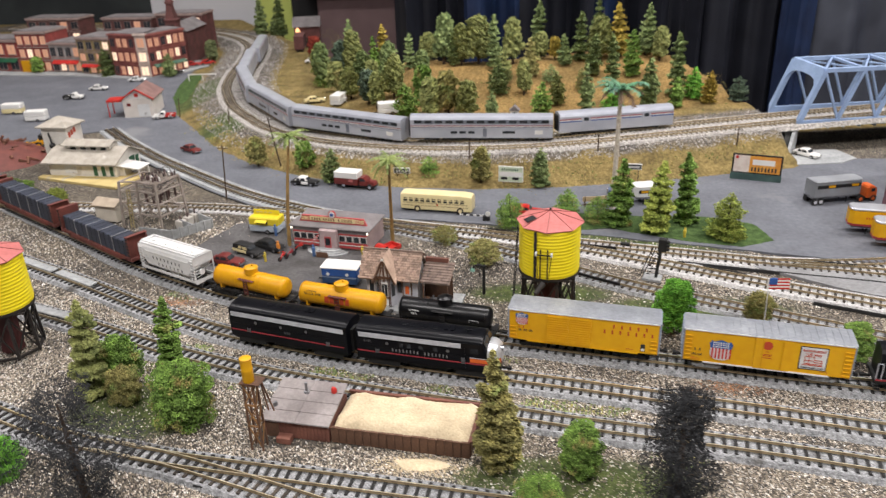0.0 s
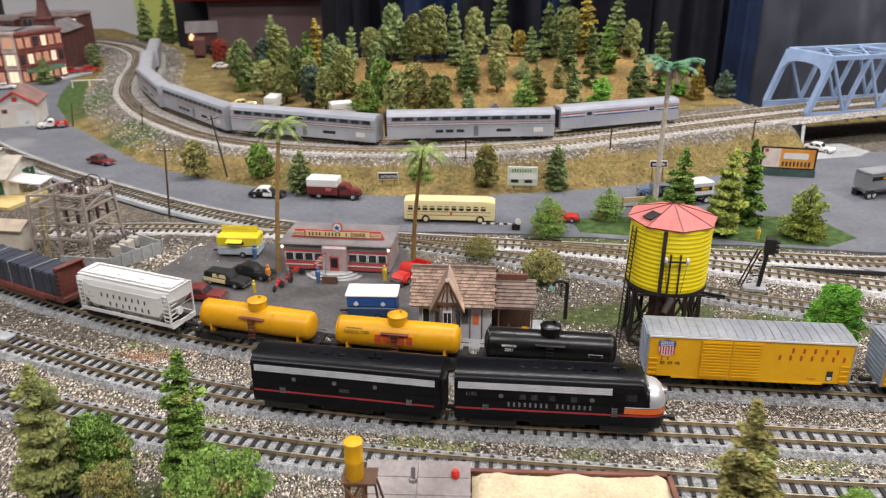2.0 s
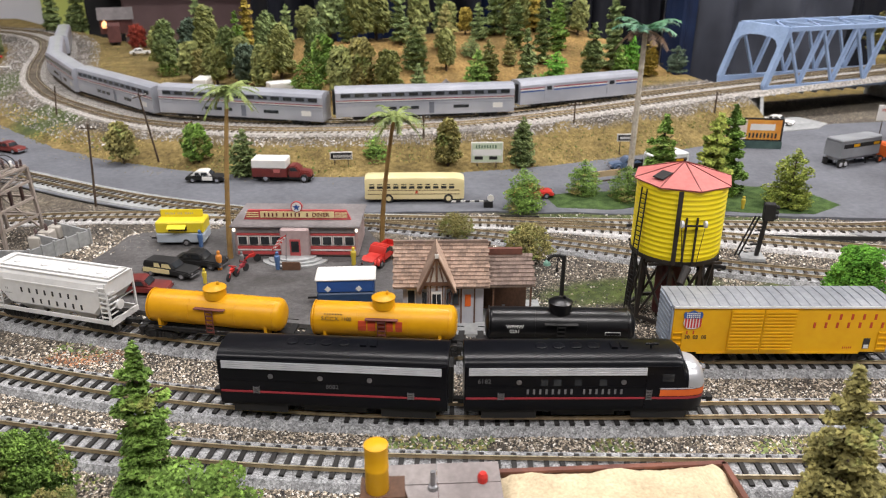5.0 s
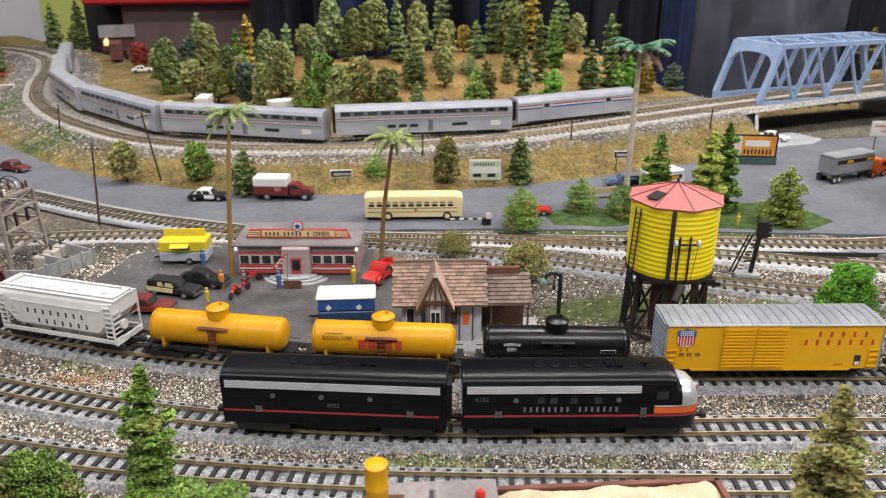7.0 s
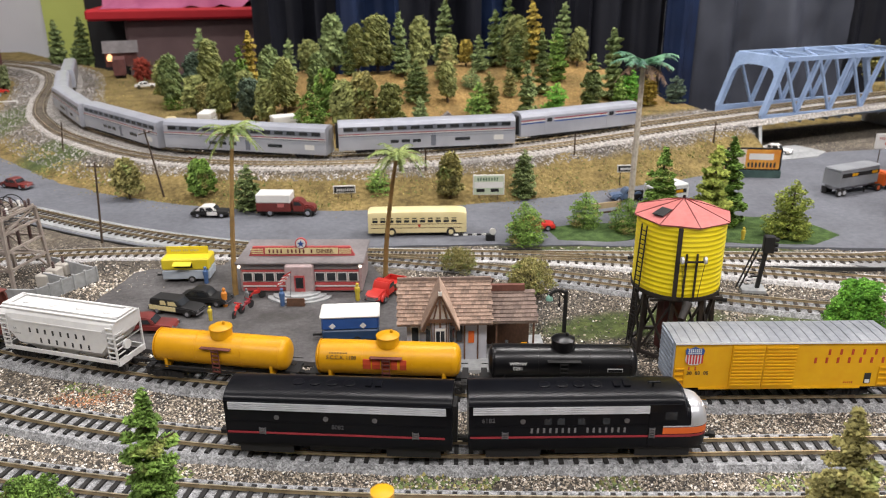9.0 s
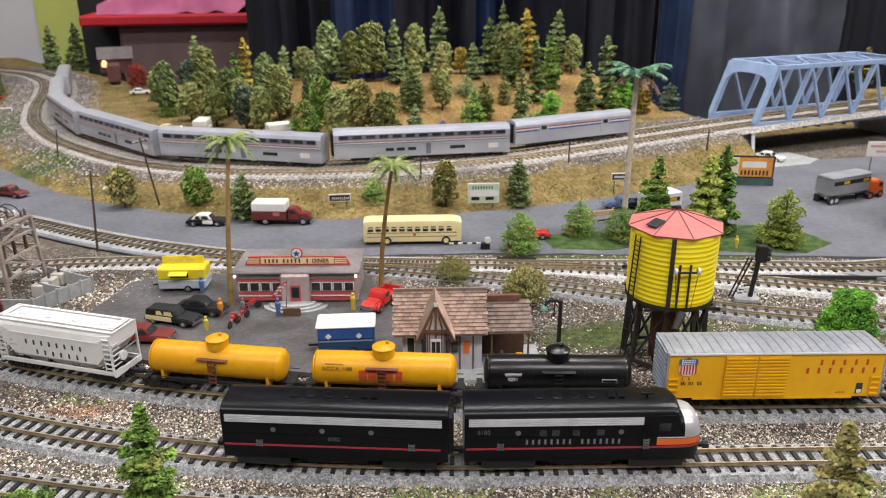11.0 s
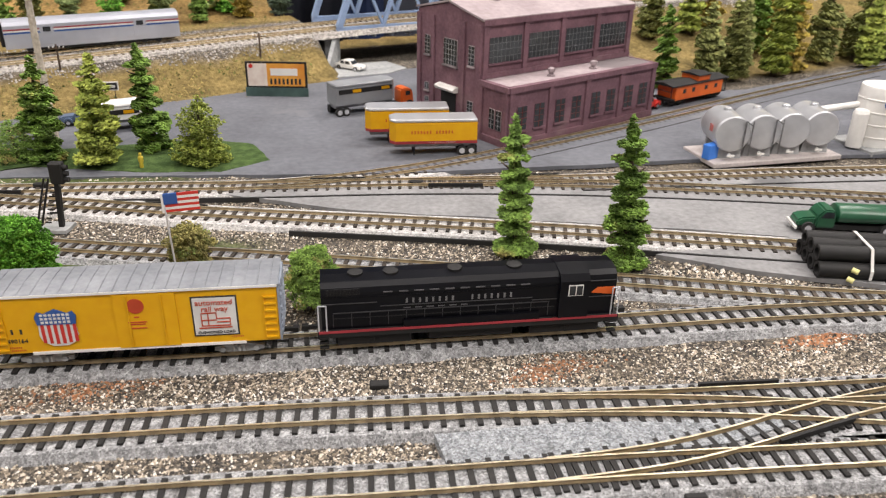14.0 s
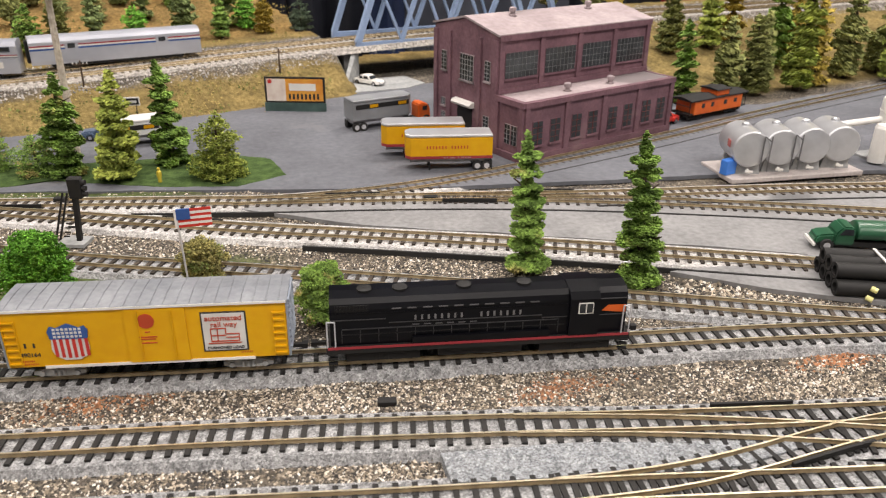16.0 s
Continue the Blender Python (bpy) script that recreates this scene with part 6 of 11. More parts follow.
def hood_unit(x):
    px, py, a = on_line(T1, x)
    root = thing("diesel_locomotive", "black hood diesel with red sill stripe and white letter shapes", "locomotive", px, py, 0.0041, a, "black diesel units")
    l = 0.1005
    part("sill", box(bm_new(), -l, l, -0.0168, 0.0168, 0.0105, 0.0150), SOOT, root)
    part("red_stripe", box(bm_new(), -l + 0.001, l - 0.001, -0.0172, -0.0166, 0.0140, 0.0156), DULLRED, root)
    yz = [(-0.0138, 0.015), (-0.0138, 0.041), (-0.0128, 0.0445), (-0.0095, 0.0472), (0, 0.0482), (0.0095, 0.0472), (0.0128, 0.0445), (0.0138, 0.041), (0.0138, 0.015)]
    part("hood", prism_x(bm_new(), yz, -0.0975, 0.058), BLACK, root, "long black engine hood")
    part("hood_nose", prism_x(bm_new(), yz, 0.078, 0.0975), BLACK, root)
    yz2 = [(-0.0172, 0.015), (-0.0172, 0.0425), (-0.0140, 0.0468), (0, 0.0488), (0.0140, 0.0468), (0.0172, 0.0425), (0.0172, 0.015)]
    cab = part("cab", prism_x(bm_new(), yz2, 0.058, 0.078), BLACK, root, "black cab")
    part("cab_window", box(bm_new(), 0.0635, 0.0735, -0.0176, -0.0170, 0.0320, 0.0400), WHITE, cab)
    for q in (0.0642, 0.0690):
        part("window_pane", box(bm_new(), q, q + 0.0040, -0.0178, -0.0172, 0.0326, 0.0394), GLASS, cab)
    for k in range(12):
        q = -0.090 + 0.0118 * k
        part("hood_door", box(bm_new(), q, q + 0.0106, -0.0143, -0.0136, 0.0165, 0.0265), BLACK, root)
    bm = bm_new()
    for k in range(10):
        q = -0.058 + 0.010 * k
        box(bm, q, q + 0.0060, -0.0144, -0.0136, 0.0405, 0.0412)
    for k in range(6):
        q = -0.045 + 0.0075 * k
        box(bm, q, q + 0.0045, -0.0144, -0.0136, 0.0282, 0.0288)
    part("vent_slots", bm, LETTERDIM, root)
    part("walkway_box", box(bm_new(), -0.045, 0.045, -0.0168, -0.0138, 0.0150, 0.0205), BLACK, root)
    # Thin grey strips paint in the light edges of panels and doors.
    for q0, q1, z in ((-0.0975, -0.062, 0.0335), (-0.060, 0.040, 0.0305), (0.040, 0.057, 0.0285), (-0.090, 0.052, 0.0268), (0.0785, 0.0970, 0.0405), (0.0785, 0.0970, 0.0285)):
        part("panel_edge", box(bm_new(), q0, q1, -0.0145, -0.0136, z, z + 0.0005), LIGHTEDGE, root, "grey strip painting in a light panel edge")
    for k in range(13):
        q = -0.0905 + 0.0118 * k
        part("door_edge", box(bm_new(), q, q + 0.0005, -0.0146, -0.0136, 0.0170, 0.0262), LIGHTEDGE, root)
    part("hood_batten", box(bm_new(), -0.0975, 0.058, -0.0142, -0.0136, 0.0378, 0.0384), BLACK, root)
    lettering(root, "SOUTHERN  PACIFIC", -0.0440, -0.0138, 0.0319, 0.0034, LETTERSILVER, gap=0.64, wide=0.62)
    part("flash", prism_y(bm_new(), [(0.0805, 0.0320), (0.0965, 0.0300), (0.0965, 0.0355), (0.0845, 0.0358)], -0.0143, -0.0137), ORANGE, root, "orange red flash")
    bm = bm_new()
    for p, q in (((-l + 0.001, -0.016, 0.015), (-l + 0.001, -0.016, 0.034)), ((-l + 0.001, -0.016, 0.034), (-l + 0.006, -0.0165, 0.034)), ((-l + 0.006, -0.0165, 0.034), (-l + 0.006, -0.0165, 0.015)), ((l - 0.001, -0.016, 0.015), (l - 0.001, -0.016, 0.036)), ((l - 0.001, -0.016, 0.036), (l - 0.006, -0.0165, 0.036)), ((l - 0.006, -0.0165, 0.036), (l - 0.006, -0.0165, 0.015)), ((l - 0.001, 0.016, 0.015), (l - 0.001, 0.016, 0.036)), ((l - 0.001, -0.016, 0.026), (l - 0.001, 0.016, 0.026))):
        cyl(bm, p, q, 0.0005, n=5)
    part("handrails", bm, GRILLE, root)
    bm = bm_new()
    for q0 in (-0.058, 0.058):
        cyl(bm, (-0.09, -0.0165, 0.0245), (0.055, -0.0165, 0.0245), 0.0003, n=5)
    part("side_rail", bm, SOOT, root)
    for q in (-0.075, -0.052, -0.01, 0.03):
        part("roof_fan", lathe(bm_new(), [(0.0050, 0.0475), (0.0050, 0.0492), (0.003, 0.0496)], 16, q), SOOT, root)
    bm = bm_new()
    for k in range(24):
        box(bm, -0.094 + 0.0009 * k * 1.0, -0.0936 + 0.0009 * k * 1.0, -0.0142, -0.0135, 0.0395, 0.0440)
    part("radiator_grille", bm, SOOT, root)
    part("fuel_tank", box(bm_new(), -0.028, 0.028, -0.0135, 0.0135, 0.0035, 0.0105), SOOT, root)
    for s in (-1, 1):
        ob = bogie(root, s * 0.064, axles=(-0.0165, 0.0, 0.0165))
        part("truck_frame", box(bm_new(), s * 0.064 - 0.024, s * 0.064 + 0.024, -0.0140, -0.0118, 0.0030, 0.0085), SOOT, root)
        coupler(root, s * l, s)
        bm = bm_new()
        for k in range(3):
            box(bm, s * (l - 0.004) - 0.003, s * (l - 0.004) + 0.003, -0.0175, -0.0145, 0.003 + 0.0035 * k, 0.004 + 0.0035 * k)
        part("steps", bm, SOOT, root)
    return root


hood_unit(0.5425)

RUSTSTONE = mat("rust_red_stones", (0.42, 0.20, 0.10), (0.22, 0.11, 0.06), 0.9, scale=14, isl=0.5)
for rx, ry, rw in ((-0.398, 0.865, 0.02), (0.301, 0.687, 0.025), (0.582, 0.619, 0.018), (0.781, 0.595, 0.016)):
    strew("gravel", 500, lambda rs: (rs.normal(rx, rw), rs.normal(ry, rw * 0.32)), 0.0011, RUSTSTONE, "patch of rust red stones beside the track", int(abs(rx) * 1000))


def verge_spot(rs):
    line, o = ((T2, -0.028), (T2, -0.034), (T3, 0.03), (T1, -0.032), (T3, -0.03))[rs.randint(0, 5)]
    i = rs.randint(4, len(line) - 4)
    d = line[i + 1] - line[i - 1]
    d = d / np.hypot(*d)
    x, y = line[i] + (o + rs.normal(0, 0.006)) * np.array([-d[1], d[0]])
    ok = -0.45 < x < 0.25 and noise.noise(Vector((x * 11, y * 16, 21))) > 0.16
    return (float(x), float(y)) if ok else (None, None)


strew("weeds", 1100, verge_spot, 0.0016, LEAF["dark"], "low green weeds along the track verges", 31)
strew("weeds", 700, verge_spot, 0.0015, LEAF["brown"], "dry yellow weeds along the track verges", 32)
strew("sand_grains", 2600, lambda rs: (rs.normal(-0.025, 0.020), rs.normal(0.546, 0.007)), 0.0009, SAND, "spilled sand grains on the gravel", 44)


def bank_grass(rs):
    i = rs.randint(0, len(MID) - 2)
    d = MID[i + 1] - MID[i]
    d = d / np.hypot(*d)
    o = rs.uniform(-0.19, -0.088) if rs.rand() < 0.75 else rs.uniform(0.09, 0.36)
    x, y = MID[i] + o * np.array([-d[1], d[0]])
    ok = -0.75 < x < 0.58 and noise.noise(Vector((x * 14, y * 14, 4))) > -0.15
    return (float(x), float(y)) if ok else (None, None)


strew("grass_tufts", 9000, bank_grass, 0.0017, mat("straw_tufts", (0.34, 0.26, 0.10), (0.17, 0.14, 0.05), 0.95, scale=20, isl=0.5, spec=0.1), "dry straw grass tufts on the bank and hill", 51)
strew("grass_tufts", 2500, bank_grass, 0.0018, mat("olive_tufts", (0.17, 0.19, 0.06), (0.09, 0.11, 0.035), 0.95, scale=20, isl=0.5, spec=0.1), "dull green grass tufts on the bank and hill", 52)


# ---- passenger train on the upper main line ----
def line_pose(line, s):
    q = np.r_[0, np.cumsum(np.hypot(*np.diff(line, axis=0).T))]
    i = int(np.clip(np.searchsorted(q, s), 6, len(line) - 7))
    d = line[i + 6] - line[i - 6]
    x, y = line[i]
    return pose(float(x), float(y), main_height(float(x)), 0, 0, math.degrees(math.atan2(d[1], d[0])))


def coach(s, kind, length):
    label = "silver bilevel passenger coach with two rows of windows" if kind == "bilevel" else "silver baggage car with red, white and blue stripe"
    root = thing("passenger_coach", label, "passenger coach", group="passenger train")
    root.matrix_basis = line_pose(MF, s)
    l, w, top = length / 2, 0.0172, 0.0525 if kind == "bilevel" else 0.0465
    yz = [(-w * 0.95, 0.0070), (-w, 0.012), (-w, top - 0.008), (-w * 0.88, top - 0.003), (-w * 0.55, top - 0.0008), (0, top), (w * 0.55, top - 0.0008), (w * 0.88, top - 0.003), (w, top - 0.008), (w, 0.012), (w * 0.95, 0.0070)]
    part("body", prism_x(bm_new(), yz, -l, l), STAINLESS, root)
    if kind == "bilevel":
        part("window_band", box(bm_new(), -l + 0.008, l - 0.008, -w - 0.0004, -w + 0.0003, 0.0365, 0.0445), STAINDARK, root, "grey upper window band")
        for k in range(13):
            q = -l + 0.016 + k * (2 * l - 0.032) / 12
            part("window", box(bm_new(), q - 0.0072, q + 0.0072, -w - 0.0008, -w - 0.0003, 0.0380, 0.0432), GLASS, root)
        for q in (-0.055, -0.037, -0.019, 0.05, 0.062):
            part("window", box(bm_new(), q - 0.0065, q + 0.0065, -w - 0.0006, -w + 0.0002, 0.0165, 0.0215), GLASS, root)
        part("door", box(bm_new(), 0.004, 0.012, -w - 0.0006, -w + 0.0002, 0.0095, 0.0270), STAINDARK, root)
        part("white_panel", box(bm_new(), l - 0.036, l - 0.020, -w - 0.0006, -w + 0.0002, 0.0150, 0.0230), WHITE, root)
        for z, m in ((0.0320, DULLRED), (0.0305, WHITE), (0.0288, STAINDARK)):
            part("stripe", box(bm_new(), -l, l, -w - 0.0003, -w + 0.0003, z, z + 0.0012), m, root)
        bm = bm_new()
        for k in range(5):
            box(bm, -l + 0.004, l - 0.004, -w - 0.0003, -w + 0.0003, 0.0238 + 0.0009 * k, 0.0241 + 0.0009 * k)
        part("fluting", bm, STAINLESS, root)
    else:
        for z, m in ((0.0275, BLUE), (0.0300, WHITE), (0.0318, DULLRED)):
            part("stripe", box(bm_new(), -l, l, -w - 0.0004, -w + 0.0003, z, z + 0.0022), m, root)
        for q in (-0.065, 0.062):
            d = part("door", box(bm_new(), q - 0.009, q + 0.009, -w - 0.0007, -w + 0.0002, 0.0120, 0.0370), STAINLESS, root)
            part("window", box(bm_new(), q - 0.005, q + 0.005, -w - 0.0010, -w - 0.0006, 0.0285, 0.0350), GLASS, d)
    part("gangway", box(bm_new(), -l - 0.004, -l, -0.010, 0.010, 0.010, top - 0.006), SOOT, root)
    part("underframe", box(bm_new(), -l * 0.55, l * 0.55, -0.0135, 0.0135, 0.0030, 0.0072), SOOT, root)
    for sgn in (-1, 1):
        bogie(root, sgn * (l - 0.042))
    return root


q_mf = np.r_[0, np.cumsum(np.hypot(*np.diff(MF, axis=0).T))]
s_end = float(q_mf[int(np.argmin(np.hypot(MF[:, 0] - 0.385, MF[:, 1] - 1.55)))])
coach(s_end - 0.122, "baggage", 0.24)
for k in range(6):
    coach(s_end - 0.248 - 0.146 - k * 0.297, "bilevel", 0.288)


# ---- water tower ----
def water_tower(x, y, rz, label, gear):
    root = thing("water_tower", label, "water tower", x, y, -0.001, rz, "water towers")
    r, zb, zt, apex = 0.0375, 0.064, 0.127, 0.0135
    prof = [(r, zb)]
    for k in range(14):
        z = zb + 0.0022 + k * 0.0043
        prof += [(r, z), (r + 0.00045, z + 0.0006), (r + 0.00045, z + 0.0013), (r, z + 0.0019)]
    prof.append((r, zt))
    part("tank", lathe(bm_new(), prof, 40), YELLOW, root, "yellow hooped tank", smooth=True)
    part("tank_floor", lathe(bm_new(), [(r + 0.001, zb - 0.0035), (r + 0.001, zb - 0.0002)], 40), TIMBER, root)
    bm = lathe(bm_new(), [(0.0410, zt - 0.0008), (0.0422, zt + 0.0008), (0.0012, zt + apex)], 8)
    roof = part("roof", bm, PINKROOF, root, "faded red eight-sided roof")
    bm = bm_new()
    for k in range(8):
        a = 2 * math.pi * k / 8
        beam(bm, (0.0423 * math.cos(a), 0.0423 * math.sin(a), zt + 0.0008), (0.001 * math.cos(a), 0.001 * math.sin(a), zt + apex + 0.0003), 0.0007)
    part("roof_seams", bm, MAROON, roof)
    bm = bm_new()
    cyl(bm, (0, 0, zt + apex - 0.001), (0, 0, zt + apex + 0.003), 0.0010, 0.0012, 8)
    part("finial", bm, TIMBER, roof)
    hatch = part("roof_hatch", bevel(box(bm_new(), -0.0065, 0.0065, -0.0055, 0.0055, 0, 0.0009), 0.0003), SOOT, roof, "dark roof hatch")
    hatch.matrix_basis = Matrix.Translation((-0.023, -0.014, zt + 0.0062)) @ pose(0, 0, 0, 0, 0, 32) @ pose(0, 0, 0, 0, -16, 0)
    part("pipe_box", lathe(bm_new(), [(0.0135, 0), (0.0135, zb - 0.003)], 10), MAROONWOOD, root, "maroon pipe casing")
    for k in range(8):
        a = 2 * math.pi * (k + 0.5) / 8
        c, s = math.cos(a), math.sin(a)
        part("post", beam(bm_new(), (0.0355 * c, 0.0355 * s, 0), (0.0330 * c, 0.0330 * s, zb - 0.003), 0.0034), TIMBER, root)
    for k in range(8):
        a, b = 2 * math.pi * (k + 0.5) / 8, 2 * math.pi * (k + 1.5) / 8
        p = lambda t, z: (0.0342 * math.cos(t), 0.0342 * math.sin(t), z)
        part("brace", beam(bm_new(), p(a, 0.004), p(b, zb - 0.008), 0.0018), TIMBER, root)
        part("brace", beam(bm_new(), p(b, 0.004), p(a, zb - 0.008), 0.0018), TIMBER, root)
        part("girt", beam(bm_new(), p(a, zb - 0.005), p(b, zb - 0.005), 0.0026), TIMBER, root)
        part("girt", beam(bm_new(), p(a, 0.0015), p(b, 0.0015), 0.0028), TIMBER, root)
    for k in range(-4, 5):
        part("joist", beam(bm_new(), (-0.032, k * 0.0072, zb - 0.0050), (0.032, k * 0.0072, zb - 0.0050), 0.0022), TIMBER, root)
    a = math.radians(-107)
    for ang, w in ((-111, 0.0034), (-101, 0.0014), (-88, 0.0014)):
        a = math.radians(ang)
        e = (r + 0.0016)
        z1 = zt - 0.001 if w > 0.002 else 0.104
        part("stave", beam(bm_new(), (e * math.cos(a), e * math.sin(a), zb - 0.003), (e * math.cos(a), e * math.sin(a), z1), w, 0.0016), TIMBER, root)
    bm = bm_new()
    a = math.radians(-158)
    t = Vector((-math.sin(a), math.cos(a), 0))
    o = Vector((math.cos(a), math.sin(a), 0))
    for sgn in (-1, 1):
        beam(bm, o * (r + 0.010) + t * sgn * 0.0032 + Vector((0, 0, 0)), o * (r + 0.003) + t * sgn * 0.0032 + Vector((0, 0, zt - 0.004)), 0.0010)
    for k in range(29):
        z = 0.003 + k * 0.0041
        e = r + 0.010 - 0.007 * z / zt
        beam(bm, o * e - t * 0.0032 + Vector((0, 0, z)), o * e + t * 0.0032 + Vector((0, 0, z)), 0.0007)
    part("ladder", bm, SOOT, root, "black ladder")
    if gear:
        a = math.radians(-94)
        o, t = Vector((math.cos(a), math.sin(a), 0)), Vector((-math.sin(a), math.cos(a), 0))
        up = Vector((0, 0, 1))
        part("pulley_beam", beam(bm_new(), o * (r + 0.004) - t * 0.009 + up * 0.098, o * (r + 0.004) + t * 0.009 + up * 0.098, 0.0014), TIMBER, root)
        for sgn in (-1, 1):
            b2 = bm_new()
            c = o * (r + 0.0055) + t * sgn * 0.0095 + up * 0.100
            cyl(b2, c - t * 0.0010, c + t * 0.0010, 0.0031, n=14)
            part("pulley", b2, GRILLE, root)
            b2 = bm_new()
            cyl(b2, c - up * 0.003, c - up * 0.040 - t * sgn * 0.004, 0.0003, n=5)
            part("cable", b2, SOOT, root)
        b2 = bm_new()
        cyl(b2, o * (r + 0.003) + up * 0.060, o * (r + 0.014) + up * 0.050 - t * 0.008, 0.0040, 0.0030, 12)
        part("spout", b2, TIMBER, root, "black delivery spout")
    return root


water_tower(0.1085, 0.846, -8, "yellow water tower with faded red roof on black trestle", True)
water_tower(-0.557, 0.735, 20, "yellow water tower with faded red roof beside the curve", False)


# ---- sand house, bin and tower ----
def sand_house():
    root = thing("sand_house", "red-brown sand house with grey board roof beside the track", "shed", -0.190, 0.585, -0.004, -8)
    w, d = 0.070, 0.055
    body = part("wall", box(bm_new(), 0, w, 0, d, 0, 0.020), REDBROWN, root)
    bm = bm_new()
    for k in range(18):
        box(bm, k * w / 18 + 0.0004, (k + 1) * w / 18 - 0.0004, -0.0006, 0, 0, 0.0195)
    part("plank_cladding", bm, REDBROWN, root)
    for j in range(4):
        for i in range(2):
            x0 = -0.002 + i * (w + 0.004) / 2
            a, b = j / 4, (j + 1) / 4
            z = lambda t: 0.0205 + 0.0105 * t
            y = lambda t: -0.003 + (d + 0.006) * t
            cut = 0.012 * ((j * 7 + 3 * i) % 4 - 1.5) / 2 if i else 0
            me = loft(bm_new(), [[(x0, y(a), z(a) - 0.0008), (x0 + (w + 0.004) / 2 - 0.0004, y(a), z(a) - 0.0008), (x0 + (w + 0.004) / 2 - 0.0004, y(a), z(a) + 0.0008), (x0, y(a), z(a) + 0.0008)], [(x0, y(b) - 0.0003, z(b) - 0.0008), (x0 + (w + 0.004) / 2 - 0.0004, y(b) - 0.0003, z(b) - 0.0008), (x0 + (w + 0.004) / 2 - 0.0004, y(b) - 0.0003, z(b) + 0.0004), (x0, y(b) - 0.0003, z(b) + 0.0004)]])
            part("roof_panel", me, WOODGREY, root, "weathered grey roof board")
    part("door", box(bm_new(), 0.003, 0.016, -0.0014, 0, 0, 0.017), WOODBROWN, root)
    b2 = bm_new()
    cyl(b2, (0.032, 0.040, 0.026), (0.032, 0.040, 0.040), 0.0015, n=10)
    lathe(b2, [(0.0035, 0.0275), (0.0028, 0.0300), (0.0014, 0.0305)], 12, 0.032, 0.040)
    part("stove_pipe", b2, STEEL, root)
    part("red_vent", lathe(bm_new(), [(0.0030, 0.028), (0.0030, 0.0325), (0.002, 0.0345)], 14, 0.061, 0.044), RED, root, "small red roof vent")
    b2 = bm_new()
    cyl(b2, (0.006, 0.018, 0.024), (0.006, 0.018, 0.028), 0.0028, 0.0020, 10)
    part("vent_cowl", b2, STEEL, root)
    part("step_box", bevel(box(bm_new(), 0.017, 0.032, -0.012, -0.002, 0, 0.007), 0.0005), REDBROWN, root)
    bin_root = thing("sand_bin", "brown plank bin heaped with pale sand", "bin", -0.119, 0.577, -0.004, -8)
    l, d, h = 0.142, 0.062, 0.018
    n = 17
    plank = finish(box(bm_new(), 0.0003, l / n - 0.0003, -0.0012, 0.0012, 0, h), "plank")
    plank.materials.append(WOODBROWN)
    for k in range(n):
        share("plank", plank, bin_root, pose(k * l / n, 0, 0, random.uniform(-2, 2), 0, 0))
    for k in range(n):
        share("plank", plank, bin_root, pose(k * l / n, d, 0, random.uniform(-2, 2), 0, 0))
    for k in range(7):
        share("plank", plank, bin_root, pose(l, k * d / 7, 0.001, 0, 0, 90))
    b2 = bm_new()
    box(b2, -0.001, l + 0.001, d - 0.002, d + 0.0015, h, h + 0.0016), box(b2, l - 0.0015, l + 0.002, 0, d, h, h + 0.0016)
    part("rim_board", b2, REDBROWN, bin_root)
    nx, ny = 36, 18
    vs = []
    for j in range(ny + 1):
        for i in range(nx + 1):
            u, v = i / nx, j / ny
            e = min(u, 1 - u, v, 1 - v)
            z = h - 0.003 + 0.010 * min(1, e * 6) ** 0.7 + 0.003 * noise.noise(Vector((u * 9, v * 5, 2))) + 0.0012 * noise.noise(Vector((u * 40, v * 22, 5)))
            vs.append((0.0012 + u * (l - 0.0024), 0.0012 + v * (d - 0.0024), z))
    me = bpy.data.meshes.new("sand")
    me.from_pydata(vs, [], [(j * (nx + 1) + i, j * (nx + 1) + i + 1, (j + 1) * (nx + 1) + i + 1, (j + 1) * (nx + 1) + i) for j in range(ny) for i in range(nx)])
    me.polygons.foreach_set("use_smooth", [True] * len(me.polygons))
    me.materials.append(SAND)
    s = new("sand", me)
    s.parent = bin_root
    tagged(s, "heaped pale sand")
    pile = thing("sand_pile", "spilled pale sand on the gravel beside the bin", "sand", -0.025, 0.546, -0.0045, -6)
    bm = bm_new()
    rings = []
    for k in range(6):
        t = k / 5
        rings.append([((0.026 * (1 - t)) * math.cos(a) * (1 + 0.15 * math.sin(3 * a)), 0.009 * (1 - t) * math.sin(a) * (1 + 0.2 * math.sin(2 * a)), 0.0028 * t * (2 - t)) for a in (2 * math.pi * i / 28 for i in range(28))])
    loft(bm, rings[:-1])
    part("sand", bm, SAND, pile, smooth=True)
    tower = thing("sand_tower", "rusty lattice sand tower with a yellow drum on top", "tower", -0.190, 0.564, -0.004, -8)
    for x, y in ((-0.006, -0.004), (0.006, -0.004), (-0.006, 0.006), (0.006, 0.006)):
        part("leg", beam(bm_new(), (x, y, 0), (x * 0.8, y * 0.8, 0.080), 0.0018), WOODBROWN, tower)
    bm = bm_new()
    for z0, z1 in ((0.004, 0.029), (0.029, 0.054), (0.054, 0.077)):
        beam(bm, (-0.006, -0.004, z0), (0.006, -0.004, z1), 0.0012), beam(bm, (0.006, -0.004, z0), (-0.006, -0.004, z1), 0.0012)
        beam(bm, (-0.006, 0.006, z0), (0.006, 0.006, z1), 0.0012), beam(bm, (0.006, -0.004, z0), (0.006, 0.006, z1), 0.0012)
        beam(bm, (-0.006, -0.004, z1), (0.006, -0.004, z1), 0.0014), beam(bm, (-0.006, 0.006, z1), (0.006, 0.006, z1), 0.0014)
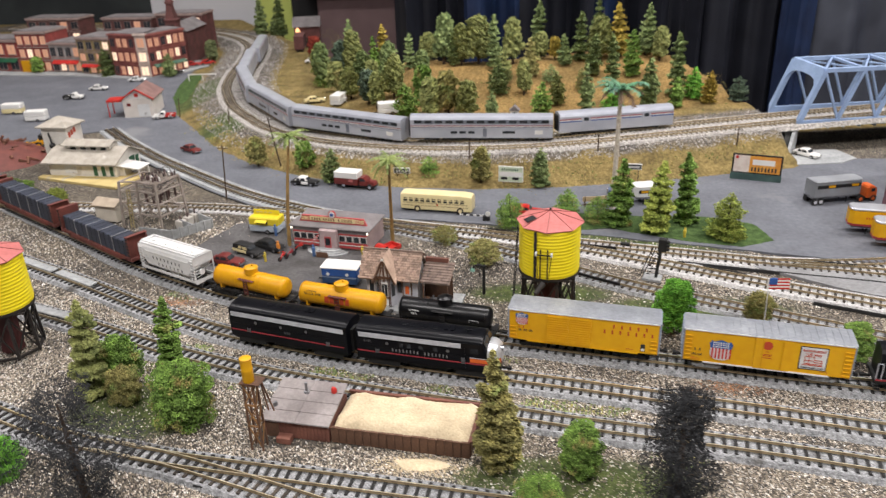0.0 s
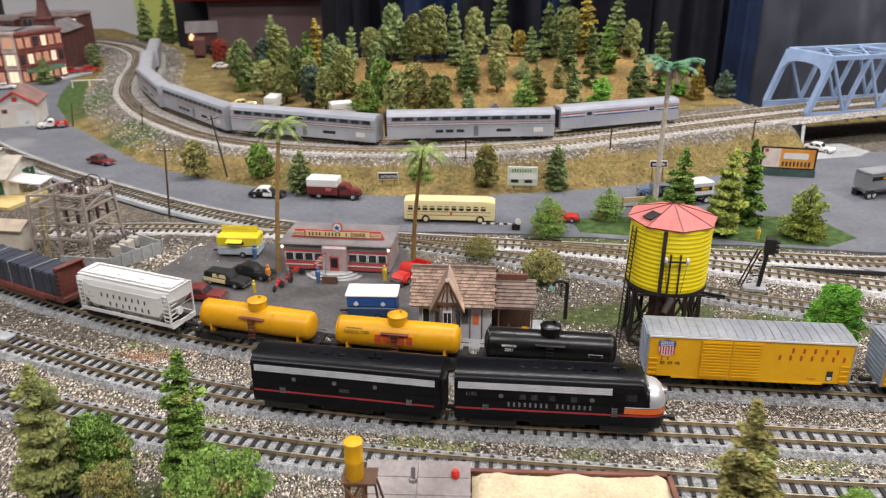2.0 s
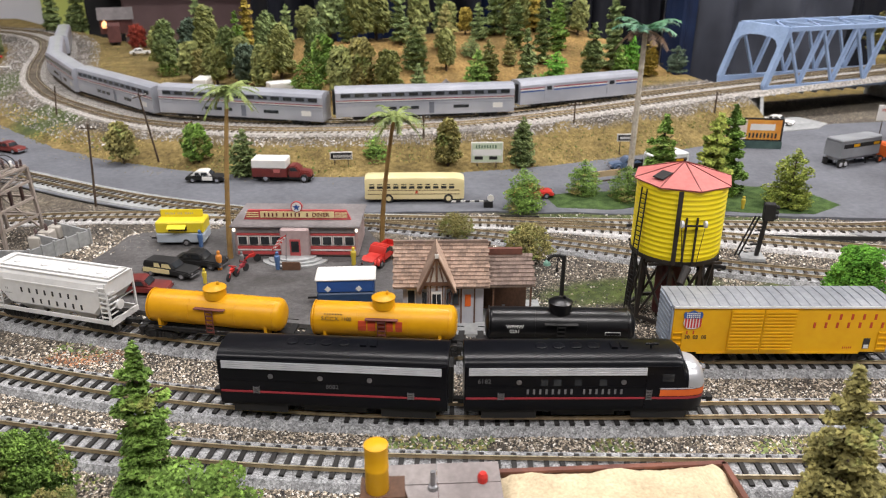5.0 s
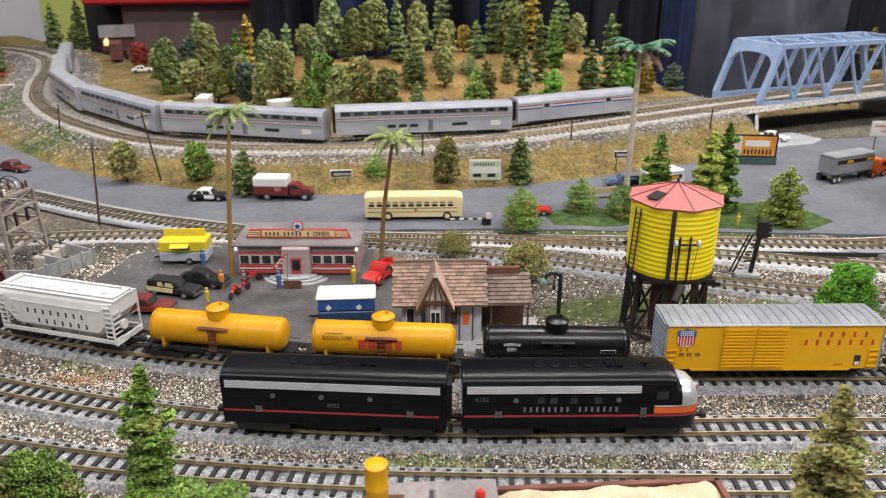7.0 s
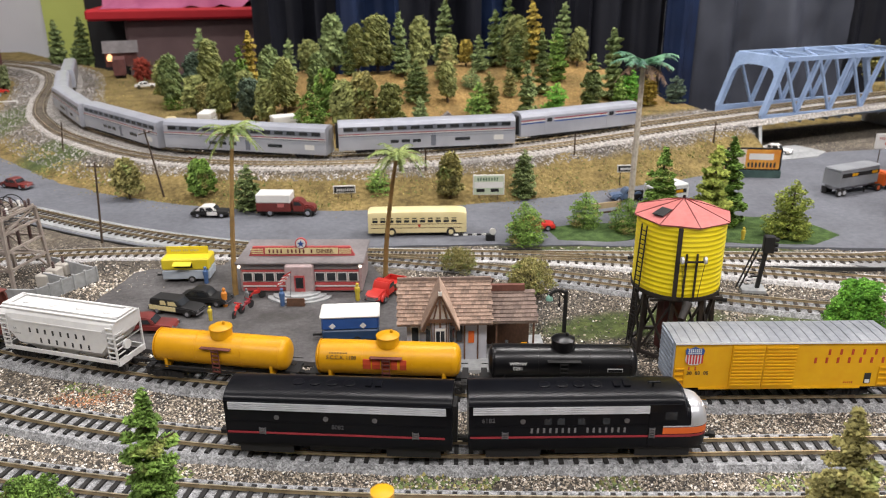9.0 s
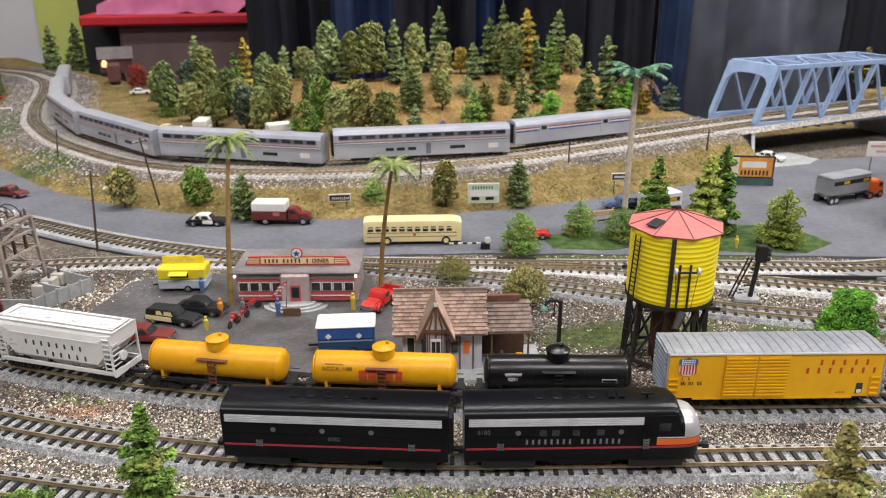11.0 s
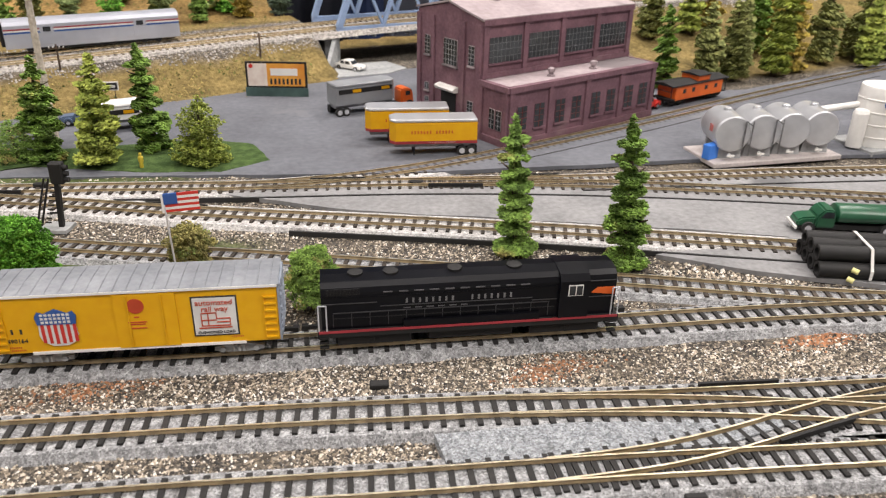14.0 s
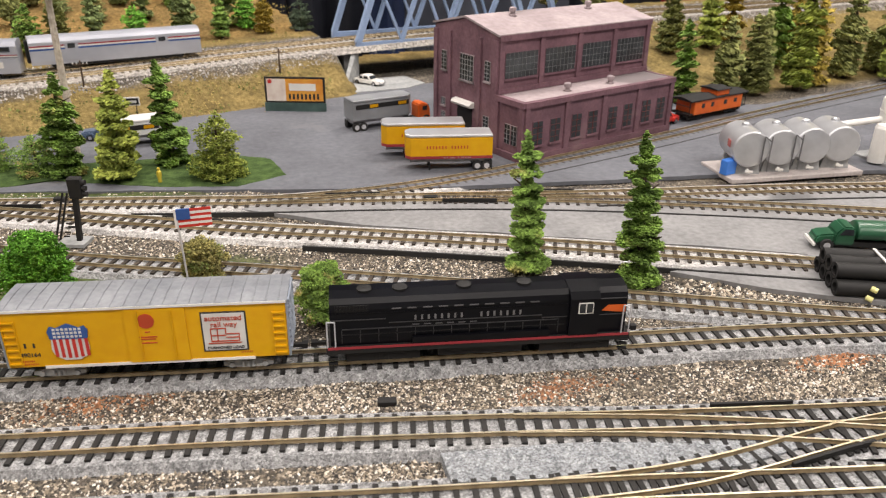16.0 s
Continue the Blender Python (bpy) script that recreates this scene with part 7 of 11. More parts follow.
    part("bracing", bm, mat("rusty_brace", (0.28, 0.14, 0.05), (0.15, 0.075, 0.03), 0.8, scale=90), tower)
    part("platform", box(bm_new(), -0.008, 0.013, -0.006, 0.009, 0.0785, 0.0800), WOODBROWN, tower)
    b2 = bm_new()
    beam(b2, (0.011, 0.002, 0.079), (0.014, 0.004, 0.045), 0.0012), beam(b2, (0.012, 0.002, 0.079), (0.020, 0.004, 0.045), 0.0012)
    part("delivery_pipe", b2, WOODBROWN, tower)
    part("drum", lathe(bm_new(), [(0.0052, 0.0800), (0.0055, 0.0806), (0.0055, 0.0925), (0.0057, 0.0930), (0.0055, 0.0936), (0.0055, 0.1050), (0.0057, 0.1056), (0.0049, 0.1062)], 24), UPYELLOW, tower, "yellow drum", smooth=True)


sand_house()


# ---- the diner ----
def diner():
    root = thing("diner", "pink and steel roadside diner with red roof sign", "diner", -0.284, 1.044, 0.0, -12)
    w, d, h = 0.130, 0.068, 0.034
    part("wall", bevel(box(bm_new(), 0, w, 0.004, d, 0, h), 0.002), PINKGREY, root)
    part("roof", bevel(box(bm_new(), -0.003, w + 0.003, -0.001, d + 0.003, h, h + 0.003), 0.001), DINERROOF, root)
    for x0, x1 in ((0.003, 0.050), (0.080, w - 0.003)):
        for z0, z1, m in ((0.0035, 0.0065, DINERRED), (0.0080, 0.0095, WHITE), (0.0095, 0.0125, DINERRED), (0.0250, 0.0270, DINERRED), (0.0280, 0.0330, DINERROOF)):
            part("band", box(bm_new(), x0, x1, 0.0024, 0.0042, z0, z1), m, root)
        n = 4
        for k in range(n):
            a, b = x0 + (x1 - x0) * k / n + 0.0012, x0 + (x1 - x0) * (k + 1) / n - 0.0012
            f = part("window", box(bm_new(), a - 0.0006, b + 0.0006, 0.0028, 0.0044, 0.0138, 0.0242), WHITE, root)
            part("pane", box(bm_new(), a + 0.0003, b - 0.0003, 0.0022, 0.0032, 0.0147, 0.0233), GLASS, f)
    entry = part("entrance", bevel(box(bm_new(), 0.050, 0.080, -0.006, 0.006, 0, h + 0.001), 0.0015), PINKGREY, root, "steel entrance porch")
    part("door", box(bm_new(), 0.060, 0.071, -0.0068, -0.0058, 0.001, 0.024), DINERRED, entry)
    part("door_glass", box(bm_new(), 0.0615, 0.0695, -0.0072, -0.0066, 0.010, 0.022), GLASS, entry)
    for k, (r, z0, z1) in enumerate(((0.034, 0, 0.002), (0.028, 0.002, 0.004), (0.022, 0.004, 0.006))):
        arc = [(0.065 + r * math.cos(a), -0.006 + 0.62 * r * math.sin(a)) for a in (math.pi + math.pi * i / 20 for i in range(21))]
        part("step", prism_z(bm_new(), arc, z0, z1), CONCRETE, root, "curved concrete step")
    part("bench", box(bm_new(), 0.056, 0.074, -0.030, -0.026, 0.0, 0.006), WOODBROWN, root)
    part("bench_back", box(bm_new(), 0.056, 0.074, -0.031, -0.030, 0.0, 0.009), WOODBROWN, root)
    sign = part("roof_sign", prism_y(bm_new(), [(0.008, 0.037), (0.122, 0.037), (0.117, 0.0475), (0.013, 0.0475)], 0.018, 0.021), DINERRED, root, "red stepped roof sign with pale panel")
    part("sign_panel", box(bm_new(), 0.026, 0.104, 0.0172, 0.0182, 0.0395, 0.0462), CREAM, sign)
    for sgn in (0, 1):
        for k in range(3):
            x0 = 0.011 + 0.094 * sgn
            part("sign_stripe", box(bm_new(), x0, x0 + 0.013, 0.0173, 0.0181, 0.0398 + 0.0022 * k, 0.0408 + 0.0022 * k), CREAM, sign)
    q = 0.030
    for ch in "MISS MOLLY'S":
        if ch not in " '":
            part("sign_bar", box(bm_new(), q, q + 0.0016, 0.0166, 0.0174, 0.0408, 0.0448), MAROON, sign)
        q += 0.0042 if ch != " " else 0.003
    words(sign, "DINER", Matrix.Translation((0.0900, 0.0168, 0.0428)) @ pose(0, 0, 0, 90, 0, 0), 0.0064, MAROON)
    b2 = bm_new()
    cyl(b2, (0.065, 0.0168, 0.0515), (0.065, 0.0195, 0.0515), 0.0062, n=24)
    disc = part("sign_disc", b2, DINERRED, sign)
    b2 = bm_new()
    cyl(b2, (0.065, 0.0160, 0.0515), (0.065, 0.0170, 0.0515), 0.0050, n=24)
    part("disc_face", b2, WHITE, disc)
    star = [(0.065 + (0.0042 if i % 2 == 0 else 0.0017) * math.sin(math.pi * i / 5), 0.0515 + (0.0042 if i % 2 == 0 else 0.0017) * math.cos(math.pi * i / 5)) for i in range(10)]
    part("star", prism_y(bm_new(), star, 0.0154, 0.0161), BLUE, disc)
    for x in (0.001, w - 0.001):
        part("wall_lamp", lathe(bm_new(), [(0.0012, 0.030), (0.0016, 0.0315), (0.0012, 0.033)], 10, x, 0.001), LITWHITE, root, "small lit lamp")
    flag = thing("flag", "small striped flag on a pole by the diner door", "flag", -0.232, 1.010, 0.0, -12)
    b2 = bm_new()
    cyl(b2, (0, 0, 0), (0.003, 0, 0.037), 0.0004, n=6)
    part("pole", b2, STEEL, flag)
    for k in range(7):
        part("stripe", loft(bm_new(), [[(0.0028 - 0.0085 * t - 0.0012 * k, -0.0006 + 0.0008 * math.sin(7 * t), 0.034 - 0.0018 * k - 0.005 * t + e) for e in (0, 0.0017)] + [(0.0028 - 0.0085 * t - 0.0012 * k, 0.0002 + 0.0008 * math.sin(7 * t), 0.034 - 0.0018 * k - 0.005 * t + e) for e in (0.0017, 0)] for t in (0, 0.33, 0.66, 1)]), RED if k % 2 == 0 else WHITE, flag)


diner()


# ---- the station ----
def station():
    root = thing("station_house", "small timbered station with tan shingle roof and bay window", "station building", -0.138, 0.863, -0.002, -10)
    root.scale = (0.86, 0.95, 1.42)
    w, d, eave, ridge = 0.090, 0.048, 0.0315, 0.0500
    part("wall", box(bm_new(), 0.006, w - 0.002, 0.006, d - 0.006, 0, eave), STATIONWALL, root)
    part("gable", prism_x(bm_new(), [(0.006, eave), (d / 2, ridge - 0.002), (d - 0.006, eave)], 0.006, w - 0.002), STATIONWALL, root)
    slope = math.atan2(ridge - eave, d / 2)
    run = math.hypot(ridge - eave, d / 2)

    def roof_face(name, x0, x1, origin, ang, length, rows, cols, material, flip=False, keep=None):
        base = part(name, box(bm_new(), x0, x1, 0, length, -0.0014, -0.0004), material, root)
        m = Matrix.Translation(origin) @ pose(0, 0, 0, math.degrees(ang), 0, 180 if flip else 0)
        base.matrix_basis = m
        cw = (x1 - x0) / cols
        me = finish(loft(bm_new(), [[(0.00015, 0, 0.0002), (cw - 0.00015, 0, 0.0002), (cw - 0.00015, 0, 0.0009), (0.00015, 0, 0.0009)], [(0.00015, length / rows * 1.1, -0.0003), (cw - 0.00015, length / rows * 1.1, -0.0003), (cw - 0.00015, length / rows * 1.1, 0.0002), (0.00015, length / rows * 1.1, 0.0002)]]), "shingle")
        me.materials.append(material)
        for j in range(rows):
            for i in range(cols):
                share("shingle", me, base, pose(x0 + i * cw + (cw * 0.25 if j % 2 else -cw * 0.2), j * length / rows, 0, random.uniform(-1.5, 1.5), 0, 0))
        return base

    roof_face("roof_slope", -0.003, w + 0.003, (0, -0.004, eave - 0.0035), slope, run + 0.0055, 12, 22, SHINGLE)
    roof_face("roof_slope", -w - 0.003, 0.003, (0, d + 0.004, eave - 0.0035), slope, run + 0.0055, 5, 6, SHINGLE, True)
    part("ridge_board", box(bm_new(), -0.003, w + 0.003, d / 2 - 0.0012, d / 2 + 0.0012, ridge - 0.0002, ridge + 0.0014), SHINGLEGREY, root)
    gx, gy = 0.040, -0.007
    bay = part("bay", prism_z(bm_new(), [(gx - 0.015, 0.007), (gx - 0.009, gy + 0.001), (gx + 0.009, gy + 0.001), (gx + 0.015, 0.007)], 0, eave), STATIONWALL, root, "projecting bay with windows")
    part("bay_door", box(bm_new(), gx - 0.0055, gx + 0.0055, gy + 0.0002, gy + 0.0014, 0.001, 0.0260), WHITE, bay)
    part("bay_window", box(bm_new(), gx - 0.0042, gx + 0.0042, gy - 0.0004, gy + 0.0006, 0.0120, 0.0245), GLASS, bay)
    for q in (-0.0085, -0.0060, 0.0060, 0.0085):
        part("bay_post", box(bm_new(), gx + q - 0.0005, gx + q + 0.0005, gy - 0.0002, gy + 0.0012, 0.0, eave), WOODBROWN, bay)
    part("bay_sill", box(bm_new(), gx - 0.0090, gx + 0.0090, gy - 0.0006, gy + 0.0012, 0.0100, 0.0112), WOODBROWN, bay)
    part("bay_mullion", box(bm_new(), gx - 0.0003, gx + 0.0003, gy - 0.0008, gy - 0.0003, 0.0120, 0.0245), WHITE, bay)
    for sgn in (-1, 1):
        ob = part("bay_window", box(bm_new(), -0.0026, 0.0026, -0.0005, 0.0005, 0.012, 0.0245), GLASS, bay)
        ob.matrix_basis = pose(gx + sgn * 0.0125, gy + 0.0038, 0, 0, 0, sgn * 52)
    part("gable_front", prism_y(bm_new(), [(gx - 0.0145, eave - 0.001), (gx + 0.0145, eave - 0.001), (gx, ridge - 0.003)], gy + 0.001, gy + 0.003), WHITE, root, "white gable with dark timbers")
    for sgn in (-1, 1):
        part("barge_board", beam(bm_new(), (gx + sgn * 0.0175, gy - 0.001, eave - 0.006), (gx, gy - 0.001, ridge + 0.0005), 0.0020, 0.0026), WOODBROWN, root)
        part("gable_timber", beam(bm_new(), (gx + sgn * 0.007, gy - 0.0001, eave), (gx + sgn * 0.003, gy - 0.0001, ridge - 0.008), 0.0014), WOODBROWN, root)
    part("gable_timber", beam(bm_new(), (gx, gy - 0.0008, eave - 0.004), (gx, gy - 0.0008, ridge + 0.002), 0.0022), WOODBROWN, root)
    part("gable_timber", beam(bm_new(), (gx - 0.0140, gy - 0.0002, eave), (gx + 0.0140, gy - 0.0002, eave), 0.0020), WOODBROWN, root)
    for sgn in (-1, 1):
        me = loft(bm_new(), [[(gx, gy - 0.003, ridge + 0.001), (gx + sgn * 0.0195, gy - 0.003, eave - 0.006), (gx + sgn * 0.0195, gy - 0.003, eave - 0.0045), (gx, gy - 0.003, ridge + 0.0025)], [(gx, d / 2, ridge + 0.001), (gx + sgn * 0.0195, 0.006, eave - 0.001), (gx + sgn * 0.0195, 0.006, eave + 0.0005), (gx, d / 2, ridge + 0.0025)]])
        part("gable_roof", me, SHINGLE, root)
    part("finial", box(bm_new(), gx - 0.0018, gx + 0.0018, gy - 0.0035, gy - 0.002, ridge - 0.001, ridge + 0.0015), WHITE, root)
    part("door", box(bm_new(), 0.066, 0.078, 0.0046, 0.0062, 0, 0.0245), STATIONWALL, root, "grey door with red panel")
    part("door_panel", box(bm_new(), 0.069, 0.075, 0.0040, 0.0048, 0.0125, 0.0205), ORANGE, root)
    b2 = bm_new()
    box(b2, 0.0645, 0.066, 0.0042, 0.0062, 0, 0.0265), box(b2, 0.078, 0.0795, 0.0042, 0.0062, 0, 0.0265), box(b2, 0.0645, 0.0795, 0.0042, 0.0062, 0.0245, 0.0265)
    part("door_frame", b2, WOODBROWN, root)
    wn = part("window", box(bm_new(), 0.010, 0.019, 0.0046, 0.0062, 0.010, 0.0245), WHITE, root)
    part("pane", box(bm_new(), 0.011, 0.018, 0.0040, 0.0048, 0.011, 0.0235), GLASS, wn)
    wn = part("window", box(bm_new(), 0.0565, 0.0630, 0.0046, 0.0062, 0.013, 0.0255), WOODBROWN, root)
    part("pane", box(bm_new(), 0.0573, 0.0622, 0.0040, 0.0048, 0.014, 0.0245), GLASS, wn)
    # open shelter beside the house
    roof_face("shelter_roof", w + 0.004, w + 0.050, (0, 0.002, 0.0270), 0.32, 0.036, 8, 11, SHINGLEGREY)
    part("shelter_back", box(bm_new(), w, w + 0.046, 0.034, 0.036, 0, 0.036), WOODBROWN, root)
    part("ridge_beam", box(bm_new(), w + 0.004, w + 0.040, 0.0340, 0.0385, 0.0385, 0.0425), REDBROWN, root)
    for x in (w + 0.008, w + 0.046):
        part("shelter_post", beam(bm_new(), (x, 0.005, 0), (x, 0.005, 0.0275), 0.0018), WOODBROWN, root)
    part("shelter_beam", beam(bm_new(), (w + 0.004, 0.005, 0.0265), (w + 0.050, 0.005, 0.0265), 0.0018), WOODBROWN, root)
    part("platform", box(bm_new(), -0.006, w + 0.062, -0.016, d + 0.004, -0.003, 0.0008), CONCRETE, root, "pale platform slab")
    for x, m, n in ((w + 0.010, WOODBROWN, "crate"), (w + 0.020, STEEL, "milk_can"), (w + 0.0385, OILYELLOW, "crate")):
        c = thing(n, "small freight item under the station shelter", "freight", 0, 0, 0)
        c.matrix_basis = root.matrix_basis @ pose(x, 0.016, 0.0012)
        part("body", bevel(box(bm_new(), -0.0035, 0.0035, -0.003, 0.003, 0, 0.006), 0.0006) if n == "crate" else lathe(bm_new(), [(0.0026, 0), (0.0026, 0.005), (0.0014, 0.0068), (0.0018, 0.008)], 12), m, c)


station()


def lamp_crane():
    root = thing("water_crane", "black curved water crane beside the station", "water crane", 0.024, 0.892, -0.002, -12)
    bm = bm_new()
    cyl(bm, (0, 0, 0), (0, 0, 0.043), 0.0022, 0.0019, 10)
    part("column", bm, SOOT, root)
    bm = bm_new()
    pts = [(0, 0, 0.040), (-0.004, 0, 0.043), (-0.009, 0, 0.0432), (-0.013, 0, 0.041), (-0.015, 0, 0.037)]
    for p, q in zip(pts, pts[1:]):
        cyl(bm, p, q, 0.0015, n=8)
    cyl(bm, (0, 0, 0.033), (-0.007, 0, 0.0425), 0.0006, n=6)
    part("arm", bm, SOOT, root)
    part("hood", lathe(bm_new(), [(0.0036, 0.0335), (0.0030, 0.036), (0.001, 0.0385)], 14, -0.0155), mat("verdigris", (0.22, 0.42, 0.33), (0.14, 0.28, 0.22), 0.6), root, "green lamp hood")
    bm = bm_new()
    cyl(bm, (-0.006, -0.001, 0.040), (-0.006, -0.001, 0.030), 0.0005, n=6), cyl(bm, (-0.006, -0.001, 0.031), (-0.006, -0.001, 0.027), 0.0012, n=8)
    part("chain", bm, SOOT, root)


lamp_crane()


# ---- road vehicles ----
def wheels(root, xs, half, r, width=0.0030, hub=CHROME):
    for x in xs:
        for s in (-1, 1):
            bm = bm_new()
            cyl(bm, (x, s * (half - width), r), (x, s * half, r), r, n=18)
            w = part("wheel", bm, TYRE, root)
            bm = bm_new()
            cyl(bm, (x, s * (half - 0.0004), r), (x, s * (half + 0.0003), r), r * 0.55, n=14)
            part("hub", bm, hub, w)


def car(x, y, rz, paint, label, length=0.054, old=True, z=0.0005, roof=None, wood=False, group="cars"):
    root = thing("car", label, "car", x, y, z, rz, group)
    l, w = length / 2, 0.0100
    lo = [(-l, 0.0035), (-l, 0.0072), (-l * 0.92, 0.0092), (-l * 0.45, 0.0098), (l * 0.30, 0.0098), (l * 0.85, 0.0090), (l, 0.0070), (l, 0.0035)]
    body = part("body", bevel(prism_y(bm_new(), lo, -w, w), 0.0010, 2), paint, root, smooth=True)
    hi = [(-l * (0.98 if wood else 0.75), 0.0094), (-l * (0.9 if wood else 0.42), 0.0158), (l * 0.02, 0.0164), (l * 0.16, 0.0155), (l * 0.36, 0.0095)]
    part("cabin", bevel(prism_y(bm_new(), hi, -w * 0.84, w * 0.84), 0.0008, 2), roof or paint, root, smooth=True)
    for s in (-1, 1):
        for a, b in ((-0.50, -0.22), (-0.18, 0.20)):
            part("side_window", prism_y(bm_new(), [(l * a, 0.0104), (l * a + 0.0006, 0.0146), (l * (b - 0.08), 0.0148), (l * b, 0.0104)], s * w * 0.84 - 0.0001, s * w * 0.84 + s * 0.0003), GLASS if not wood else CREAM, root)
    part("windscreen", loft(bm_new(), [[(l * 0.355, -w * 0.7, 0.0104), (l * 0.355, w * 0.7, 0.0104), (l * 0.365, w * 0.7, 0.0106), (l * 0.365, -w * 0.7, 0.0106)], [(l * 0.195, -w * 0.66, 0.0150), (l * 0.195, w * 0.66, 0.0150), (l * 0.205, w * 0.66, 0.0152), (l * 0.205, -w * 0.66, 0.0152)]]), GLASS, root)
    for s in (-1, 1):
        bm = bm_new()
        xs = sorted((s * (l - 0.0004), s * (l + 0.0010)))
        box(bm, xs[0], xs[1], -w * 0.92, w * 0.92, 0.0040, 0.0056)
        part("bumper", bm, CHROME, root)
    for s in (-1, 1):
        bm = bm_new()
        cyl(bm, (l - 0.001, s * w * 0.72, 0.0073), (l + 0.0005, s * w * 0.72, 0.0073), 0.0013, n=10)
        part("headlight", bm, CHROME, root)
    if wood:
        for s in (-1, 1):
            part("wood_panel", box(bm_new(), -l * 0.92, l * 0.16, s * w - 0.0004, s * w + 0.0004, 0.0050, 0.0094), CREAM, root, "pale wood side panel")
    wheels(root, (-l * 0.62, l * 0.62), w + 0.0002, 0.0040)
    return root


def pickup(x, y, rz, paint, bed, label, length=0.058, z=0.0005):
    root = thing("pickup_truck", label, "truck", x, y, z, rz, "trucks")
    l, w = length / 2, 0.0105
    part("chassis", box(bm_new(), -l, l, -w * 0.8, w * 0.8, 0.0035, 0.0060), SOOT, root)
    part("hood", bevel(prism_y(bm_new(), [(l * 0.36, 0.0045), (l * 0.36, 0.0125), (l * 0.88, 0.0112), (l, 0.0085), (l, 0.0045)], -w * 0.78, w * 0.78), 0.0014, 2), paint, root, smooth=True)
    part("cab", bevel(prism_y(bm_new(), [(-l * 0.12, 0.0045), (-l * 0.12, 0.0175), (-l * 0.04, 0.0190), (l * 0.22, 0.0190), (l * 0.38, 0.0125), (l * 0.38, 0.0045)], -w * 0.92, w * 0.92), 0.0012, 2), paint, root, smooth=True)
    for s in (-1, 1):
        part("side_window", prism_y(bm_new(), [(-l * 0.06, 0.0128), (-l * 0.06, 0.0172), (l * 0.18, 0.0172), (l * 0.29, 0.0128)], s * w * 0.92 - 0.0001, s * w * 0.92 + s * 0.0003), GLASS, root)
        bm = bm_new()
        for q in (-l * 0.6, l * 0.62):
            loft(bm, [[(q + 0.0062 * math.cos(t), yy, 0.0042 + 0.0062 * math.sin(t)) for t in (math.pi * i / 8 for i in range(9))] for yy in sorted((s * w * 0.70, s * w))])
        part("fender", bm, paint, root)
        bm = bm_new()
        cyl(bm, (l - 0.001, s * w * 0.62, 0.0085), (l + 0.0008, s * w * 0.62, 0.0085), 0.0014, n=10)
        part("headlight", bm, CHROME, root)
    b2 = bm_new()
    box(b2, -l, -l * 0.16, -w, -w * 0.9, 0.0060, 0.0120), box(b2, -l, -l * 0.16, w * 0.9, w, 0.0060, 0.0120), box(b2, -l, -l * 0.96, -w, w, 0.0060, 0.0120), box(b2, -l, -l * 0.16, -w, w, 0.0055, 0.0066)
    part("bed", b2, bed, root)
    part("grille", box(bm_new(), l - 0.0004, l + 0.0006, -w * 0.5, w * 0.5, 0.0055, 0.0090), CHROME, root)
    part("bumper", box(bm_new(), l, l + 0.0012, -w * 0.95, w * 0.95, 0.0038, 0.0052), CHROME, root)
    wheels(root, (-l * 0.6, l * 0.62), w, 0.0042)
    return root


car(-0.335, 1.328, -13, SOOT, "black and white police car parked on the road", roof=WHITE)
part("door_panel", box(bm_new(), -0.003, 0.011, -0.0108, -0.0098, 0.0042, 0.0092), WHITE, bpy.data.objects["car"])
car(0.086, 1.176, -8, RED, "bright red sedan behind a bush on the road")
car(-0.648, 1.545, -33, MAROON, "dark maroon sedan on the road")
car(-0.344, 1.012, -28, SOOT, "old wood-sided wagon parked in the yard", wood=True, length=0.056)
car(-0.318, 1.030, -24, SOOT, "old black sedan parked in the yard")
car(-0.366, 0.975, -14, MAROON, "maroon sedan parked behind the tank cars")
car(0.648, 1.485, -50, WHITE, "white sedan on the concrete pad below the bridge")
pickup(-0.133, 1.008, 233, RED, RED, "bright red pickup truck parked by the diner")
pickup(-0.835, 1.835, 195, WHITE, RED, "white and red tow truck by the filling station")
car(-1.19, 2.18, 5, WHITE, "white car on the town road")
car(-0.449, 1.892, 15, CREAM, "yellow car on the grass by the woods", z=ground(-0.449, 1.892) + 0.002)
car(-1.122, 2.297, 8, HOPPERGREY, "pale grey car in front of the town")
car(-1.040, 2.395, 55, SOOT, "black car parked at the hotel corner")
car(-1.030, 2.520, 20, RED, "red car parked beside the church", z=0.0035)
car(-0.985, 2.545, 30, RED, "red car parked beside the town", z=0.0035)
car(-0.591, 2.46, 10, WHITE, "white car by the woods", z=ground(-0.591, 2.46) + 0.002)


